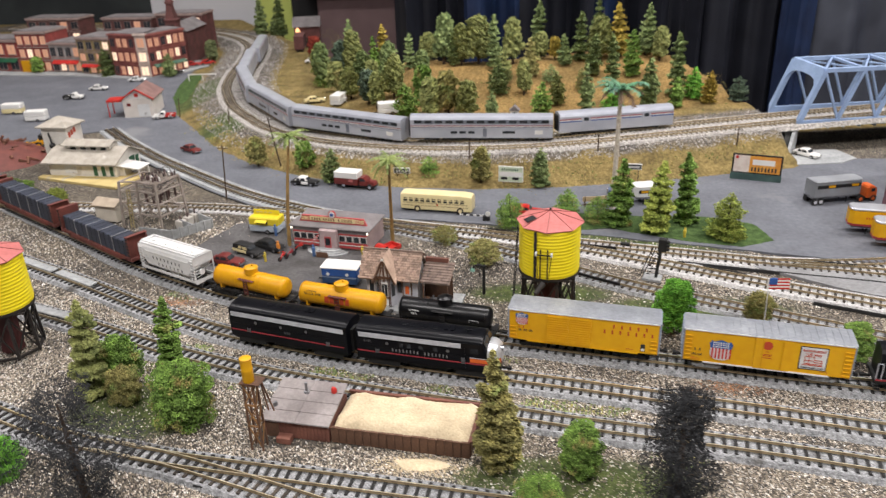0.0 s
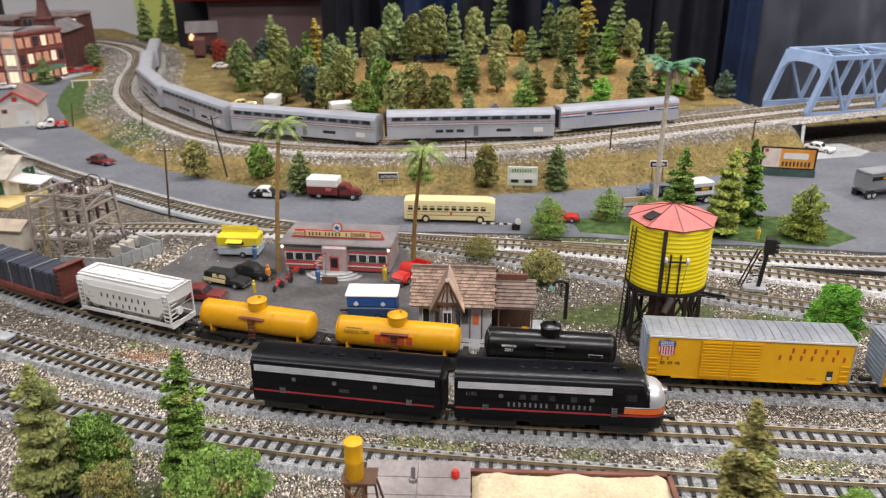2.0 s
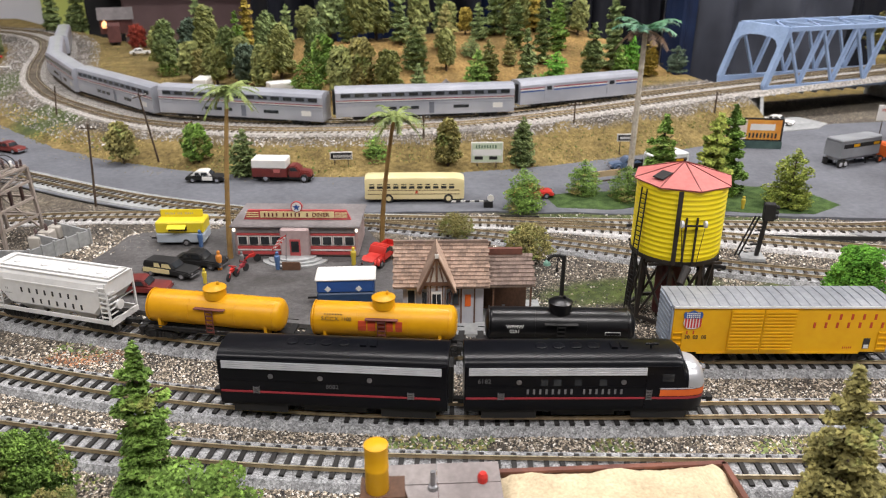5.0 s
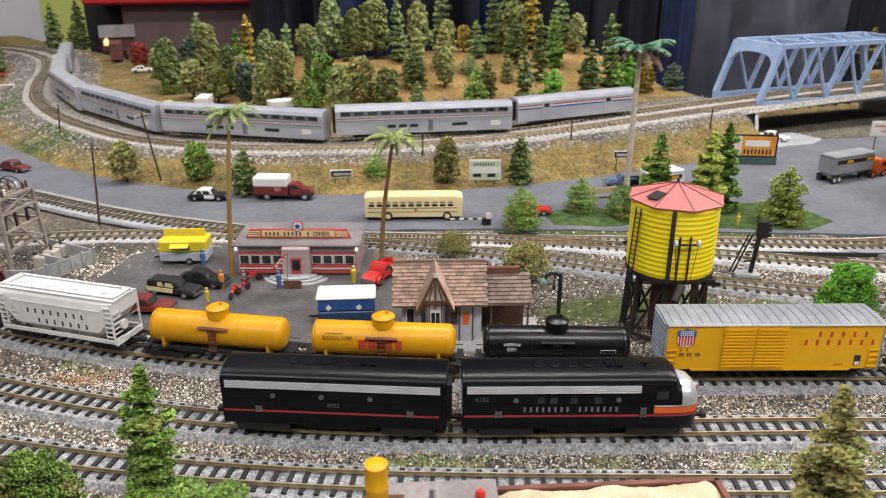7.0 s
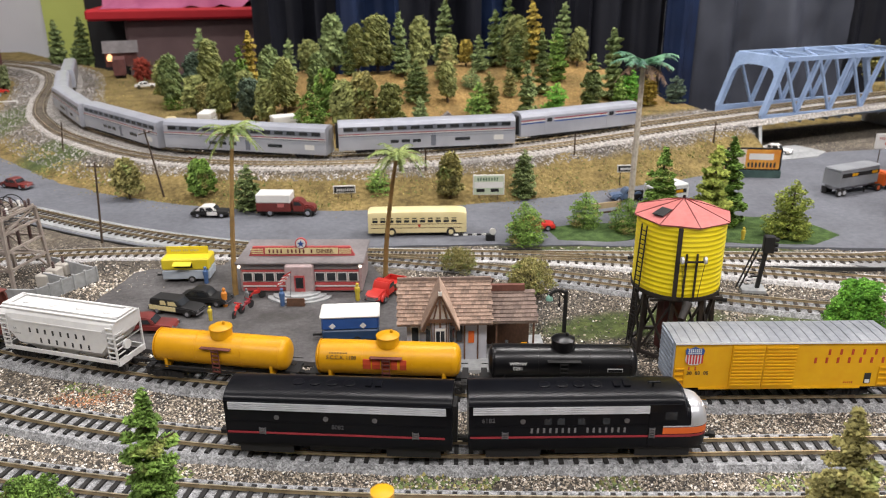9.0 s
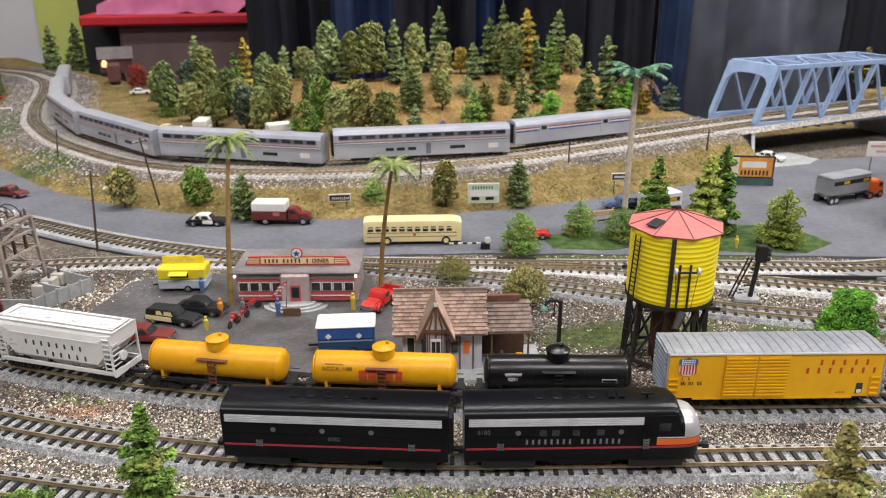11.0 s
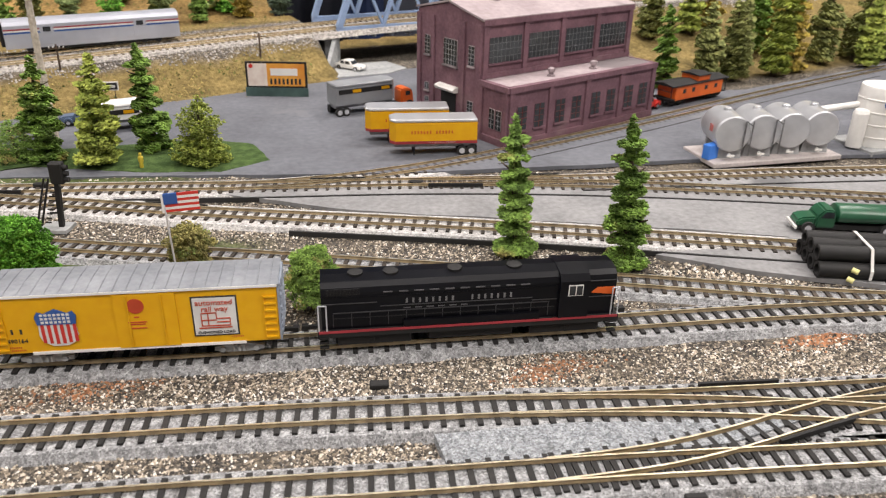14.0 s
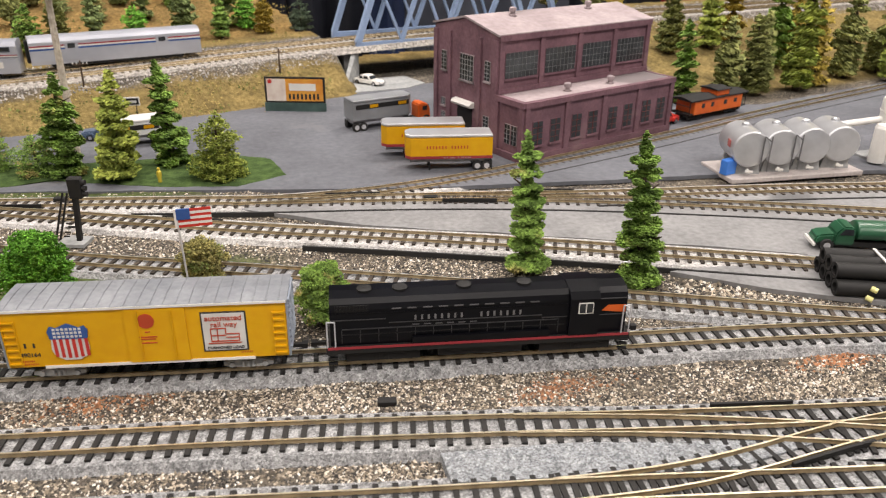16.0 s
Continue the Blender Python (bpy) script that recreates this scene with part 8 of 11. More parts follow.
def box_truck(x, y, rz):
    root = thing("delivery_truck", "dark red truck with white upper box on the road", "truck", x, y, 0.0005, rz, "trucks")
    part("chassis", box(bm_new(), -0.042, 0.038, -0.009, 0.009, 0.0045, 0.0080), SOOT, root)
    part("box_lower", bevel(box(bm_new(), -0.042, 0.006, -0.0135, 0.0135, 0.0080, 0.0200), 0.0005), MAROON, root)
    part("box_upper", bevel(box(bm_new(), -0.042, 0.006, -0.0136, 0.0136, 0.0200, 0.0325), 0.0012), WHITE, root, "white upper box")
    part("emblem", box(bm_new(), -0.012, -0.003, -0.0140, -0.0134, 0.0145, 0.0195), PINKROOF, root)
    part("cab", bevel(prism_y(bm_new(), [(0.008, 0.007), (0.008, 0.0225), (0.018, 0.0235), (0.0245, 0.0165), (0.0245, 0.007)], -0.0105, 0.0105), 0.0012, 2), MAROON, root, smooth=True)
    part("hood", bevel(prism_y(bm_new(), [(0.023, 0.0065), (0.023, 0.0165), (0.036, 0.0150), (0.0385, 0.0125), (0.0385, 0.0065)], -0.0085, 0.0085), 0.0014, 2), MAROON, root, smooth=True)
    for s in (-1, 1):
        part("side_window", prism_y(bm_new(), [(0.0100, 0.0162), (0.0100, 0.0212), (0.0172, 0.0214), (0.0215, 0.0162)], s * 0.0105 - 0.0001, s * 0.0105 + s * 0.0003), GLASS, root)
    part("bumper", box(bm_new(), 0.0385, 0.0398, -0.011, 0.011, 0.0045, 0.0062), CHROME, root)
    wheels(root, (-0.024, 0.029), 0.0115, 0.0056)


box_truck(-0.229, 1.312, -14)


def bus(x, y, rz):
    root = thing("bus", "cream yellow streamlined coach bus on the road", "bus", x, y, 0.0005, rz)
    l, w = 0.063, 0.0140
    yz = [(-w, 0.0050), (-w, 0.0270), (-w * 0.88, 0.0320), (-w * 0.5, 0.0342), (w * 0.5, 0.0342), (w * 0.88, 0.0320), (w, 0.0270), (w, 0.0050)]
    k = lambda s, t: [(s, y * (1 - 0.10 * t), 0.005 + (z - 0.005) * (1 - 0.16 * t)) for y, z in yz]
    part("body", loft(bm_new(), [k(-l, 0.5), k(-l + 0.003, 0.1), k(-l + 0.010, 0), k(l - 0.014, 0), k(l - 0.004, 0.25), k(l, 0.75)]), CREAM, root, smooth=True)
    for i in range(11):
        q = -l + 0.009 + i * 0.0101
        for s in (-1,):
            part("window", box(bm_new(), q - 0.0034, q + 0.0034, s * w - 0.0004, s * w + 0.0004, 0.0190, 0.0222), GLASS, root)
            part("upper_window", box(bm_new(), q - 0.0030, q + 0.0030, s * w - 0.0004, s * w + 0.0006, 0.0238, 0.0250), GLASS, root)
    for z in (0.0115, 0.0165):
        part("trim_strip", box(bm_new(), -l + 0.004, l - 0.006, -w - 0.0004, -w + 0.0003, z, z + 0.0006), WOODBROWN, root)
    part("emblem", box(bm_new(), 0.001, 0.004, -w - 0.0004, -w + 0.0003, 0.0128, 0.0160), LETTERRED, root)
    part("windscreen", box(bm_new(), l - 0.0045, l - 0.0010, -w * 0.75, w * 0.75, 0.0185, 0.0255), GLASS, root)
    part("skirt", box(bm_new(), -l + 0.002, l - 0.003, -w * 0.9, w * 0.9, 0.0035, 0.0055), SOOT, root)
    wheels(root, (-l + 0.030, l - 0.020), w + 0.0003, 0.0058, hub=CREAM)


bus(-0.066, 1.196, -10)


def trailer(x, y, rz, label, body, band, roof, l=0.049, h=0.043):
    root = thing("semi_trailer", label, "trailer", x, y, 0.0, rz, "semi trailers")
    w = 0.0145
    out = [(-l, -w * 0.6), (-l + 0.006, -w), (l, -w), (l, w), (-l + 0.006, w), (-l, w * 0.6)]
    part("body", prism_z(bm_new(), out, 0.0150, h - 0.004), body, root)
    part("roof", bevel(prism_z(bm_new(), [(a * 1.004, b * 1.01) for a, b in out], h - 0.004, h), 0.0012), roof, root)
    if band:
        part("band", prism_z(bm_new(), [(a * 1.005, b * 1.02) for a, b in out], 0.0150, 0.0182), band, root, "dark red lower band")
        lettering(root, "IIIIIII IIIIII", -0.026, -w, 0.0265, 0.0036, LETTERRED, gap=0.35)
        lettering(root, "III IIIIII IIIIII", -0.006, -w * 1.02, 0.0160, 0.0012, LETTERWHITE, gap=0.9)
    else:
        for s in (-1, 1):
            part("emblem_band", box(bm_new(), -l + 0.006, l - 0.004, *sorted((s * (w + 0.0004), s * (w - 0.0003))), h - 0.0125, h - 0.0065), SOOT, root)
            for q in (-l + 0.010, 0.008):
                part("emblem", box(bm_new(), q, q + 0.012, *sorted((s * (w + 0.0008), s * (w + 0.0003))), h - 0.0115, h - 0.0075), OILYELLOW, root)
    part("frame", box(bm_new(), -l * 0.9, l * 0.98, -w * 0.7, w * 0.7, 0.0105, 0.0150), STEEL, root)
    b2 = bm_new()
    for s in (-1, 1):
        beam(b2, (-l * 0.45, s * 0.009, 0), (-l * 0.45, s * 0.009, 0.011), 0.0018)
    part("landing_gear", b2, SOOT, root)
    wheels(root, (l * 0.66, l * 0.88), w * 0.95, 0.0058, hub=GRILLE)
    part("mudflap", box(bm_new(), l * 0.98, l, -w, -w * 0.4, 0.002, 0.012), SOOT, root)
    return root


trailer(0.643, 1.047, -12, "yellow semi trailer with dark red band and silver roof", UPYELLOW, DULLRED, SILVER)
trailer(0.628, 1.100, -12, "yellow semi trailer parked behind its twin", UPYELLOW, DULLRED, SILVER)
TRUCKGREY = mat("trailer_grey", (0.30, 0.315, 0.33), (0.23, 0.24, 0.255), 0.5, 0.2, scale=30)
trailer(0.607, 1.238, 193, "grey semi trailer with green and yellow emblem", TRUCKGREY, None, TRUCKGREY, l=0.044, h=0.042)


def tractor(x, y, rz):
    root = thing("truck_tractor", "bright orange truck tractor hitched to the grey trailer", "truck", x, y, 0.0, rz, "trucks")
    part("cab", bevel(prism_y(bm_new(), [(-0.009, 0.006), (-0.009, 0.026), (-0.004, 0.028), (0.004, 0.0275), (0.009, 0.021), (0.010, 0.006)], -0.011, 0.011), 0.0015, 2), ORANGE, root, smooth=True)
    part("windscreen", box(bm_new(), 0.0062, 0.0086, -0.008, 0.008, 0.0195, 0.0238), GLASS, root)
    for s in (-1, 1):
        part("side_window", box(bm_new(), -0.003, 0.004, s * 0.011 - 0.0003, s * 0.011 + 0.0003, 0.018, 0.024), GLASS, root)
    part("chassis", box(bm_new(), -0.026, 0.010, -0.007, 0.007, 0.005, 0.008), SOOT, root)
    wheels(root, (-0.020, 0.003), 0.0115, 0.0058, hub=ORANGE)


tractor(0.668, 1.247, 13)
trailer(0.288, 1.276, 170, "small grey trailer parked behind the firs", HOPPERGREY, None, HOPPERGREY, l=0.030, h=0.034)
pickup(0.262, 1.270, 175, mat("slate_blue_paint", (0.10, 0.15, 0.24), None, 0.4), SOOT, "slate blue truck parked behind the palm")
bpy.data.objects["semi_trailer.003"].matrix_basis = pose(0.300, 1.235, 0.0, 0, 0, 10)
pickup(-1.205, 2.065, 5, WHITE, SOOT, "white and black flatbed truck on the town road")


def tank_truck(x, y, rz):
    root = thing("tank_truck", "dark green tank truck with white trim", "truck", x, y, -0.0005, rz, "trucks")
    n = 16
    part("tank", bevel(loft(bm_new(), [[(q, 0.0125 * math.cos(t) * e, 0.0175 + 0.0085 * math.sin(t) * e) for t in (2 * math.pi * i / n for i in range(n))] for q, e in ((-0.052, 0.9), (-0.050, 1), (0.006, 1), (0.008, 0.95))]), 0.0002), DGREEN, root, smooth=True)
    part("white_line", box(bm_new(), -0.050, 0.006, -0.0130, -0.0120, 0.0150, 0.0158), WHITE, root)
    lettering(root, "IIIII IIIIIII", -0.040, -0.0124, 0.0180, 0.0030, LETTERWHITE, gap=0.35)
    part("cab", bevel(prism_y(bm_new(), [(0.010, 0.006), (0.010, 0.0205), (0.013, 0.0235), (0.021, 0.0235), (0.027, 0.0165), (0.027, 0.006)], -0.0110, 0.0110), 0.0014, 2), DGREEN, root, smooth=True)
    part("hood", bevel(prism_y(bm_new(), [(0.026, 0.006), (0.026, 0.0160), (0.040, 0.0145), (0.043, 0.0115), (0.043, 0.006)], -0.0090, 0.0090), 0.0016, 2), DGREEN, root, smooth=True)
    for s in (-1, 1):
        part("side_window", prism_y(bm_new(), [(0.0120, 0.0160), (0.0130, 0.0215), (0.0200, 0.0215), (0.0240, 0.0160)], s * 0.011 - 0.0001, s * 0.011 + s * 0.0003), GLASS, root)
    part("bumper", box(bm_new(), 0.0430, 0.0448, -0.0115, 0.0115, 0.0045, 0.0070), WHITE, root)
    part("chassis", box(bm_new(), -0.052, 0.040, -0.009, 0.009, 0.0045, 0.0090), SOOT, root)
    wheels(root, (-0.036, 0.033), 0.0118, 0.0056)


tank_truck(0.932, 0.734, 157)


def food_trailer(x, y, rz, upper, lower, label, sign=True, hatch=True):
    root = thing("food_trailer", label, "trailer", x, y, 0.0, rz, "small trailers")
    l, w = 0.026, 0.0135
    part("lower_body", bevel(box(bm_new(), -l, l, -w, w, 0.0040, 0.0150), 0.0012), lower, root)
    part("upper_body", bevel(box(bm_new(), -l, l, -w, w, 0.0150, 0.0285), 0.0016), upper, root)
    if sign:
        s = part("sign_board", box(bm_new(), -l + 0.002, l - 0.004, 0.004, 0.0055, 0.0280, 0.0365), upper, root)
        lettering(s, "IIIIII III IIIII", -0.019, 0.004, 0.0312, 0.0020, LETTERGREY)
    if hatch:
        part("hatch", loft(bm_new(), [[(-0.012, -w, 0.0245), (0.008, -w, 0.0245), (0.008, -w, 0.0252), (-0.012, -w, 0.0252)], [(-0.012, -w - 0.007, 0.0222), (0.008, -w - 0.007, 0.0222), (0.008, -w - 0.007, 0.0229), (-0.012, -w - 0.007, 0.0229)]]), upper, root)
        part("counter_opening", box(bm_new(), -0.012, 0.008, -w - 0.0003, -w + 0.0003, 0.0180, 0.0242), SOOT, root)
    b2 = bm_new()
    beam(b2, (-l, 0, 0.005), (-l - 0.010, 0, 0.005), 0.0016)
    part("drawbar", b2, SOOT, root)
    wheels(root, (0.006,), w + 0.0004, 0.0042)
    return root


food_trailer(-0.341, 1.102, -10, mat("lemon_paint", (0.72, 0.58, 0.03), (0.64, 0.50, 0.02), 0.45), mat("pale_blue_paint", (0.42, 0.47, 0.52), None, 0.45), "yellow and pale blue food trailer with open hatch")
t2 = food_trailer(-0.177, 0.918, -8, BLUE, NAVY, "blue trailer with a white roof beside the station", False, False)
part("roof", bevel(box(bm_new(), -0.0275, 0.0275, -0.0145, 0.0145, 0.0270, 0.0300), 0.0012), WHITE, t2, "white roof")
for q in (-0.016, 0.012):
    part("emblem", prism_y(bm_new(), [(q - 0.003, 0.0195), (q, 0.0165), (q + 0.003, 0.0195), (q, 0.0225)], -0.0140, -0.0134), WHITE, t2)
food_trailer(-1.290, 1.905, 4, WHITE, CREAM, "cream and white box van on the road behind the depot", False, False)
food_trailer(-1.175, 1.825, 8, WHITE, WHITE, "white box trailer on the road behind the depot", False, False)
food_trailer(-0.226, 1.715, 15, WHITE, WHITE, "small white caravan at the edge of the woods", False, False).location.z = ground(-0.226, 1.715)
food_trailer(-0.38, 1.868, 80, WHITE, HOPPERGREY, "small white camper on the grass by the woods", False, False).location.z = ground(-0.38, 1.868)


# ---- small trackside things ----
def pole(x, y, h, label, arms=1, lean=0.0, rz=0.0, paint=BARK, z=None):
    root = thing("utility_pole", label, "utility pole", x, y, ground(x, y) if z is None else z, rz, "utility poles")
    root.rotation_euler[1] = math.radians(lean)
    bm = bm_new()
    cyl(bm, (0, 0, -0.003), (0, 0, h), 0.0016, 0.0011, 8)
    part("shaft", bm, paint, root)
    for k in range(arms):
        arm = part("crossarm", box(bm_new(), -0.010, 0.010, -0.0016, -0.0006, h - 0.006 - 0.008 * k, h - 0.0045 - 0.008 * k), paint, root)
        for q in (-0.009, -0.004, 0.004, 0.009):
            part("insulator", lathe(bm_new(), [(0.0007, h - 0.0046 - 0.008 * k), (0.0008, h - 0.0030 - 0.008 * k), (0.0004, h - 0.0024 - 0.008 * k)], 8, q, -0.0011), WHITE, arm)
    return root


pole(-0.464, 1.250, 0.105, "brown wooden utility pole beside the curving track", 1, 4, 0)
pole(-0.412, 1.432, 0.105, "leaning wooden utility pole on the grass bank", 1, -8, 20)
for x, y in ((0.228, 1.408), (0.502, 1.455)):
    pole(x, y, 0.036, "short dark line pole beside the upper main line", 1, 0, 0)
pole(-0.02, 1.385, 0.036, "short dark line pole beside the upper main line", 1)
for x, y in ((-0.62, 1.72), (-0.80, 1.85)):
    pole(x, y, 0.05, "thin leaning line pole by the bend", 0, 6)


def crossbuck(x, y):
    root = thing("crossbuck", "rusty red crossing post by the upper track", "railway sign", x, y, ground(x, y))
    part("post", beam(bm_new(), (0, 0, -0.002), (0, 0, 0.030), 0.0016), REDBROWN, root)
    b2 = bm_new()
    beam(b2, (-0.006, -0.001, 0.022), (0.006, -0.001, 0.031), 0.0018), beam(b2, (0.006, -0.0016, 0.022), (-0.006, -0.0016, 0.031), 0.0018)
    part("cross_boards", b2, REDBROWN, root)


crossbuck(-0.368, 1.470)


def signal(x, y):
    root = thing("railway_signal", "black railway signal with ladder frame by the yard tracks", "signal", x, y, -0.002, -20)
    bm = bm_new()
    beam(bm, (0, 0, 0), (0.004, 0, 0.046), 0.0040)
    part("mast", bm, SOOT, root)
    bm = bm_new()
    for dx in (-0.019, -0.015):
        beam(bm, (dx - 0.003, 0, 0), (dx + 0.012, 0, 0.046), 0.0014)
    for k in range(9):
        t = 0.1 + 0.09 * k
        beam(bm, (-0.015 + 0.015 * t, 0, 0.046 * t), (-0.012 + 0.015 * t + 0.002, 0, 0.046 * t), 0.0010)
    beam(bm, (-0.008, 0, 0.014), (0.001, 0, 0.014), 0.0014)
    part("ladder", bm, SOOT, root)
    head = part("signal_head", bevel(box(bm_new(), 0.000, 0.0115, -0.004, 0.004, 0.042, 0.061), 0.001), SOOT, root, "black lamp housing")
    for k in range(3):
        b2 = bm_new()
        cyl(b2, (0.0115, 0, 0.0455 + 0.0055 * k), (0.0150, 0, 0.0455 + 0.0055 * k), 0.0024, 0.0022, 12)
        part("lamp_hood", b2, SOOT, head)
    part("base", box(bm_new(), -0.017, 0.008, -0.010, 0.010, -0.002, 0.0012), CONCRETE, root)


signal(0.263, 0.945)


def flagpole(x, y):
    root = thing("flag", "small striped flag with blue corner on a thin pole", "flag", x, y, 0.0085)
    bm = bm_new()
    cyl(bm, (0, 0, -0.012), (-0.003, 0, 0.075), 0.0007, n=8)
    part("pole", bm, GRILLE, root)
    for k in range(7):
        part("stripe", box(bm_new(), -0.003, 0.0205, -0.0003, 0.0003, 0.0615 + 0.00195 * k, 0.0615 + 0.00195 * (k + 1)), RED if k % 2 == 0 else WHITE, root)
    part("canton", box(bm_new(), -0.003, 0.0062, -0.0008, 0.0008, 0.0675, 0.0752), BLUE, root, "dark blue corner")
    part("sleeve", box(bm_new(), -0.0045, -0.0028, -0.0006, 0.0006, 0.0612, 0.0755), WHITE, root)


flagpole(0.3585, 0.776)


def crossing_gate(x, y, rz):
    root = thing("crossing_gate", "lowered black and white striped crossing gate", "crossing gate", x, y, 0.0, rz)
    part("base", box(bm_new(), -0.004, 0.007, -0.004, 0.004, 0, 0.008), SOOT, root)
    for k in range(8):
        part("gate_arm_stripe", box(bm_new(), -0.004 - 0.0058 * (k + 1), -0.004 - 0.0058 * k, -0.0007, 0.0007, 0.0070, 0.0088), WHITE if k % 2 == 0 else SOOT, root)
    b2 = bm_new()
    cyl(b2, (0.0045, -0.003, 0.0125), (0.0045, -0.001, 0.0125), 0.0042, n=16)
    part("counterweight", b2, WHITE, root)
    part("mast", beam(bm_new(), (0.003, 0, 0.007), (0.003, 0, 0.016), 0.0016), WHITE, root)


crossing_gate(0.018, 1.150, -10)


def hoarding(x, y, rz, w, h, leg, label, face, border=WHITE, extra=None):
    root = thing("billboard", label, "billboard", x, y, ground(x, y) + 0.001, rz, "roadside signs")
    part("board", box(bm_new(), -w / 2, w / 2, -0.0012, 0.0012, leg, leg + h), border, root)
    part("face", box(bm_new(), -w / 2 + 0.0012, w / 2 - 0.0012, -0.0017, -0.0011, leg + 0.0012, leg + h - 0.0012), face, root)
    for q in (-w * 0.3, w * 0.3):
        part("leg", beam(bm_new(), (q, 0.0016, -0.004), (q, 0.0016, leg + h * 0.6), 0.0012), BARK, root)
    return root


SIGNGREEN = mat("pale_sign_green", (0.55, 0.62, 0.46), (0.45, 0.52, 0.38), 0.6, scale=90)
b = hoarding(0.060, 1.312, -10, 0.046, 0.030, 0.007, "pale roadside billboard with green headline and car shapes", SIGNGREEN)
lettering(b, "IIIIIIII", -0.017, -0.0017, 0.0285, 0.0046, DGREEN, gap=0.25)
for q in (-0.012, 0.009):
    part("car_shape", bevel(box(bm_new(), q - 0.006, q + 0.006, -0.0022, -0.0016, 0.0115, 0.0165), 0.0002), SOOT, b)
part("pale_band", box(bm_new(), -0.021, 0.021, -0.0020, -0.0016, 0.0175, 0.0265), WHITE, b)
b = hoarding(-0.148, 1.345, -6, 0.032, 0.011, 0.008, "small black roadside sign with pale script", SOOT)
lettering(b, "IIIIIIIII", -0.0115, -0.0017, 0.0110, 0.0040, LETTERWHITE, gap=0.1)
b = hoarding(0.288, 1.340, -8, 0.028, 0.011, 0.022, "small black roadside sign with white bar", SOOT)
part("script_bar", box(bm_new(), -0.010, 0.010, -0.0020, -0.0016, 0.0255, 0.0290), LETTERWHITE, b)
b = thing("billboard", "large orange billboard in a dark green frame", "billboard", 0.510, 1.345, 0.0, -18, "roadside signs")
part("frame", box(bm_new(), -0.043, 0.043, -0.0010, 0.0016, 0.0, 0.049), SOOT, b)
part("skirt", box(bm_new(), -0.044, 0.044, -0.0030, 0.0, 0.0, 0.0125), mat("green_lattice", (0.06, 0.11, 0.10), (0.03, 0.06, 0.055), 0.6), b)
part("face", box(bm_new(), -0.040, 0.040, -0.0016, -0.0009, 0.0150, 0.0465), mat("orange_poster", (0.75, 0.38, 0.06), (0.60, 0.22, 0.03), 0.5, scale=40), b)
part("pale_panel", box(bm_new(), -0.040, -0.013, -0.0020, -0.0015, 0.0150, 0.0465), mat("pale_poster", (0.75, 0.68, 0.60), (0.62, 0.50, 0.44), 0.5, scale=70), b)
part("headline", box(bm_new(), -0.008, 0.030, -0.0020, -0.0015, 0.0300, 0.0400), WHITE, b)
lettering(b, "IIIIIIII", -0.010, -0.0016, 0.0175, 0.0080, LETTERBLACK, gap=0.12, wide=0.6)
part("poster_spot", lathe(bm_new(), [(0.003, 0), (0.003, 0.0006)], 14), RED, b).matrix_basis = Matrix.Translation((-0.035, -0.0017, 0.043)) @ pose(0, 0, 0, 90, 0, 0)
b = hoarding(0.776, 1.360, -14, 0.054, 0.026, 0.030, "white sign on posts with red bars beside the brick works", WHITE)
lettering(b, "IIIIIII IIIIII", -0.022, -0.0017, 0.0460, 0.0042, LETTERRED, gap=0.2)
lettering(b, "IIIIIII", -0.012, -0.0017, 0.0370, 0.0042, LETTERRED, gap=0.2)


def fence_panel(x, y, rz, label):
    root = thing("fence_panel", label, "fence", x, y, 0.0, rz)
    for q in (-0.018, 0.018):
        part("post", beam(bm_new(), (q, 0, 0), (q, 0, 0.020), 0.0020), BARK, root)
    part("board", box(bm_new(), -0.022, 0.020, -0.001, 0.001, 0.011, 0.019), mat("pale_board", (0.50, 0.38, 0.22), (0.40, 0.30, 0.17), 0.7), root)
    part("rail", box(bm_new(), -0.022, 0.020, -0.001, 0.001, 0.004, 0.0060), BARK, root)


fence_panel(0.205, 1.212, 8, "pale board fence panel on dark posts")


def figure(x, y, h, k, lab, z=0.0):
    bm = bm_new()
    lathe(bm, [(h * 0.10, 0), (h * 0.12, h * 0.08), (h * 0.11, h * 0.35), (h * 0.15, h * 0.55), (h * 0.14, h * 0.74), (h * 0.06, h * 0.82), (h * 0.085, h * 0.87), (h * 0.085, h * 0.95), (h * 0.04, h)], 10)
    me = part("figurine", bm, FIG[k], smooth=True)
    me.location = (x, y, z)
    return tagged(me, lab, "figurine", "figurines")


figure(-0.298, 1.016, 0.021, 0, "plain orange figurine standing in the yard")
figure(-0.240, 1.005, 0.020, 1, "plain blue figurine standing before the diner")
figure(-0.163, 1.002, 0.020, 2, "plain yellow figurine beside the red pickup")
figure(-0.322, 1.083, 0.020, 1, "plain blue figurine at the food trailer")
figure(-0.276, 1.022, 0.016, 4, "plain grey figurine beside the diner")
figure(-0.310, 0.985, 0.016, 2, "plain tan figurine in the yard")
figure(0.329, 1.079, 0.018, 2, "plain pale figurine on the green turf")
figure(-0.098, 0.888, 0.018, 4, "plain dark figurine on the station platform")


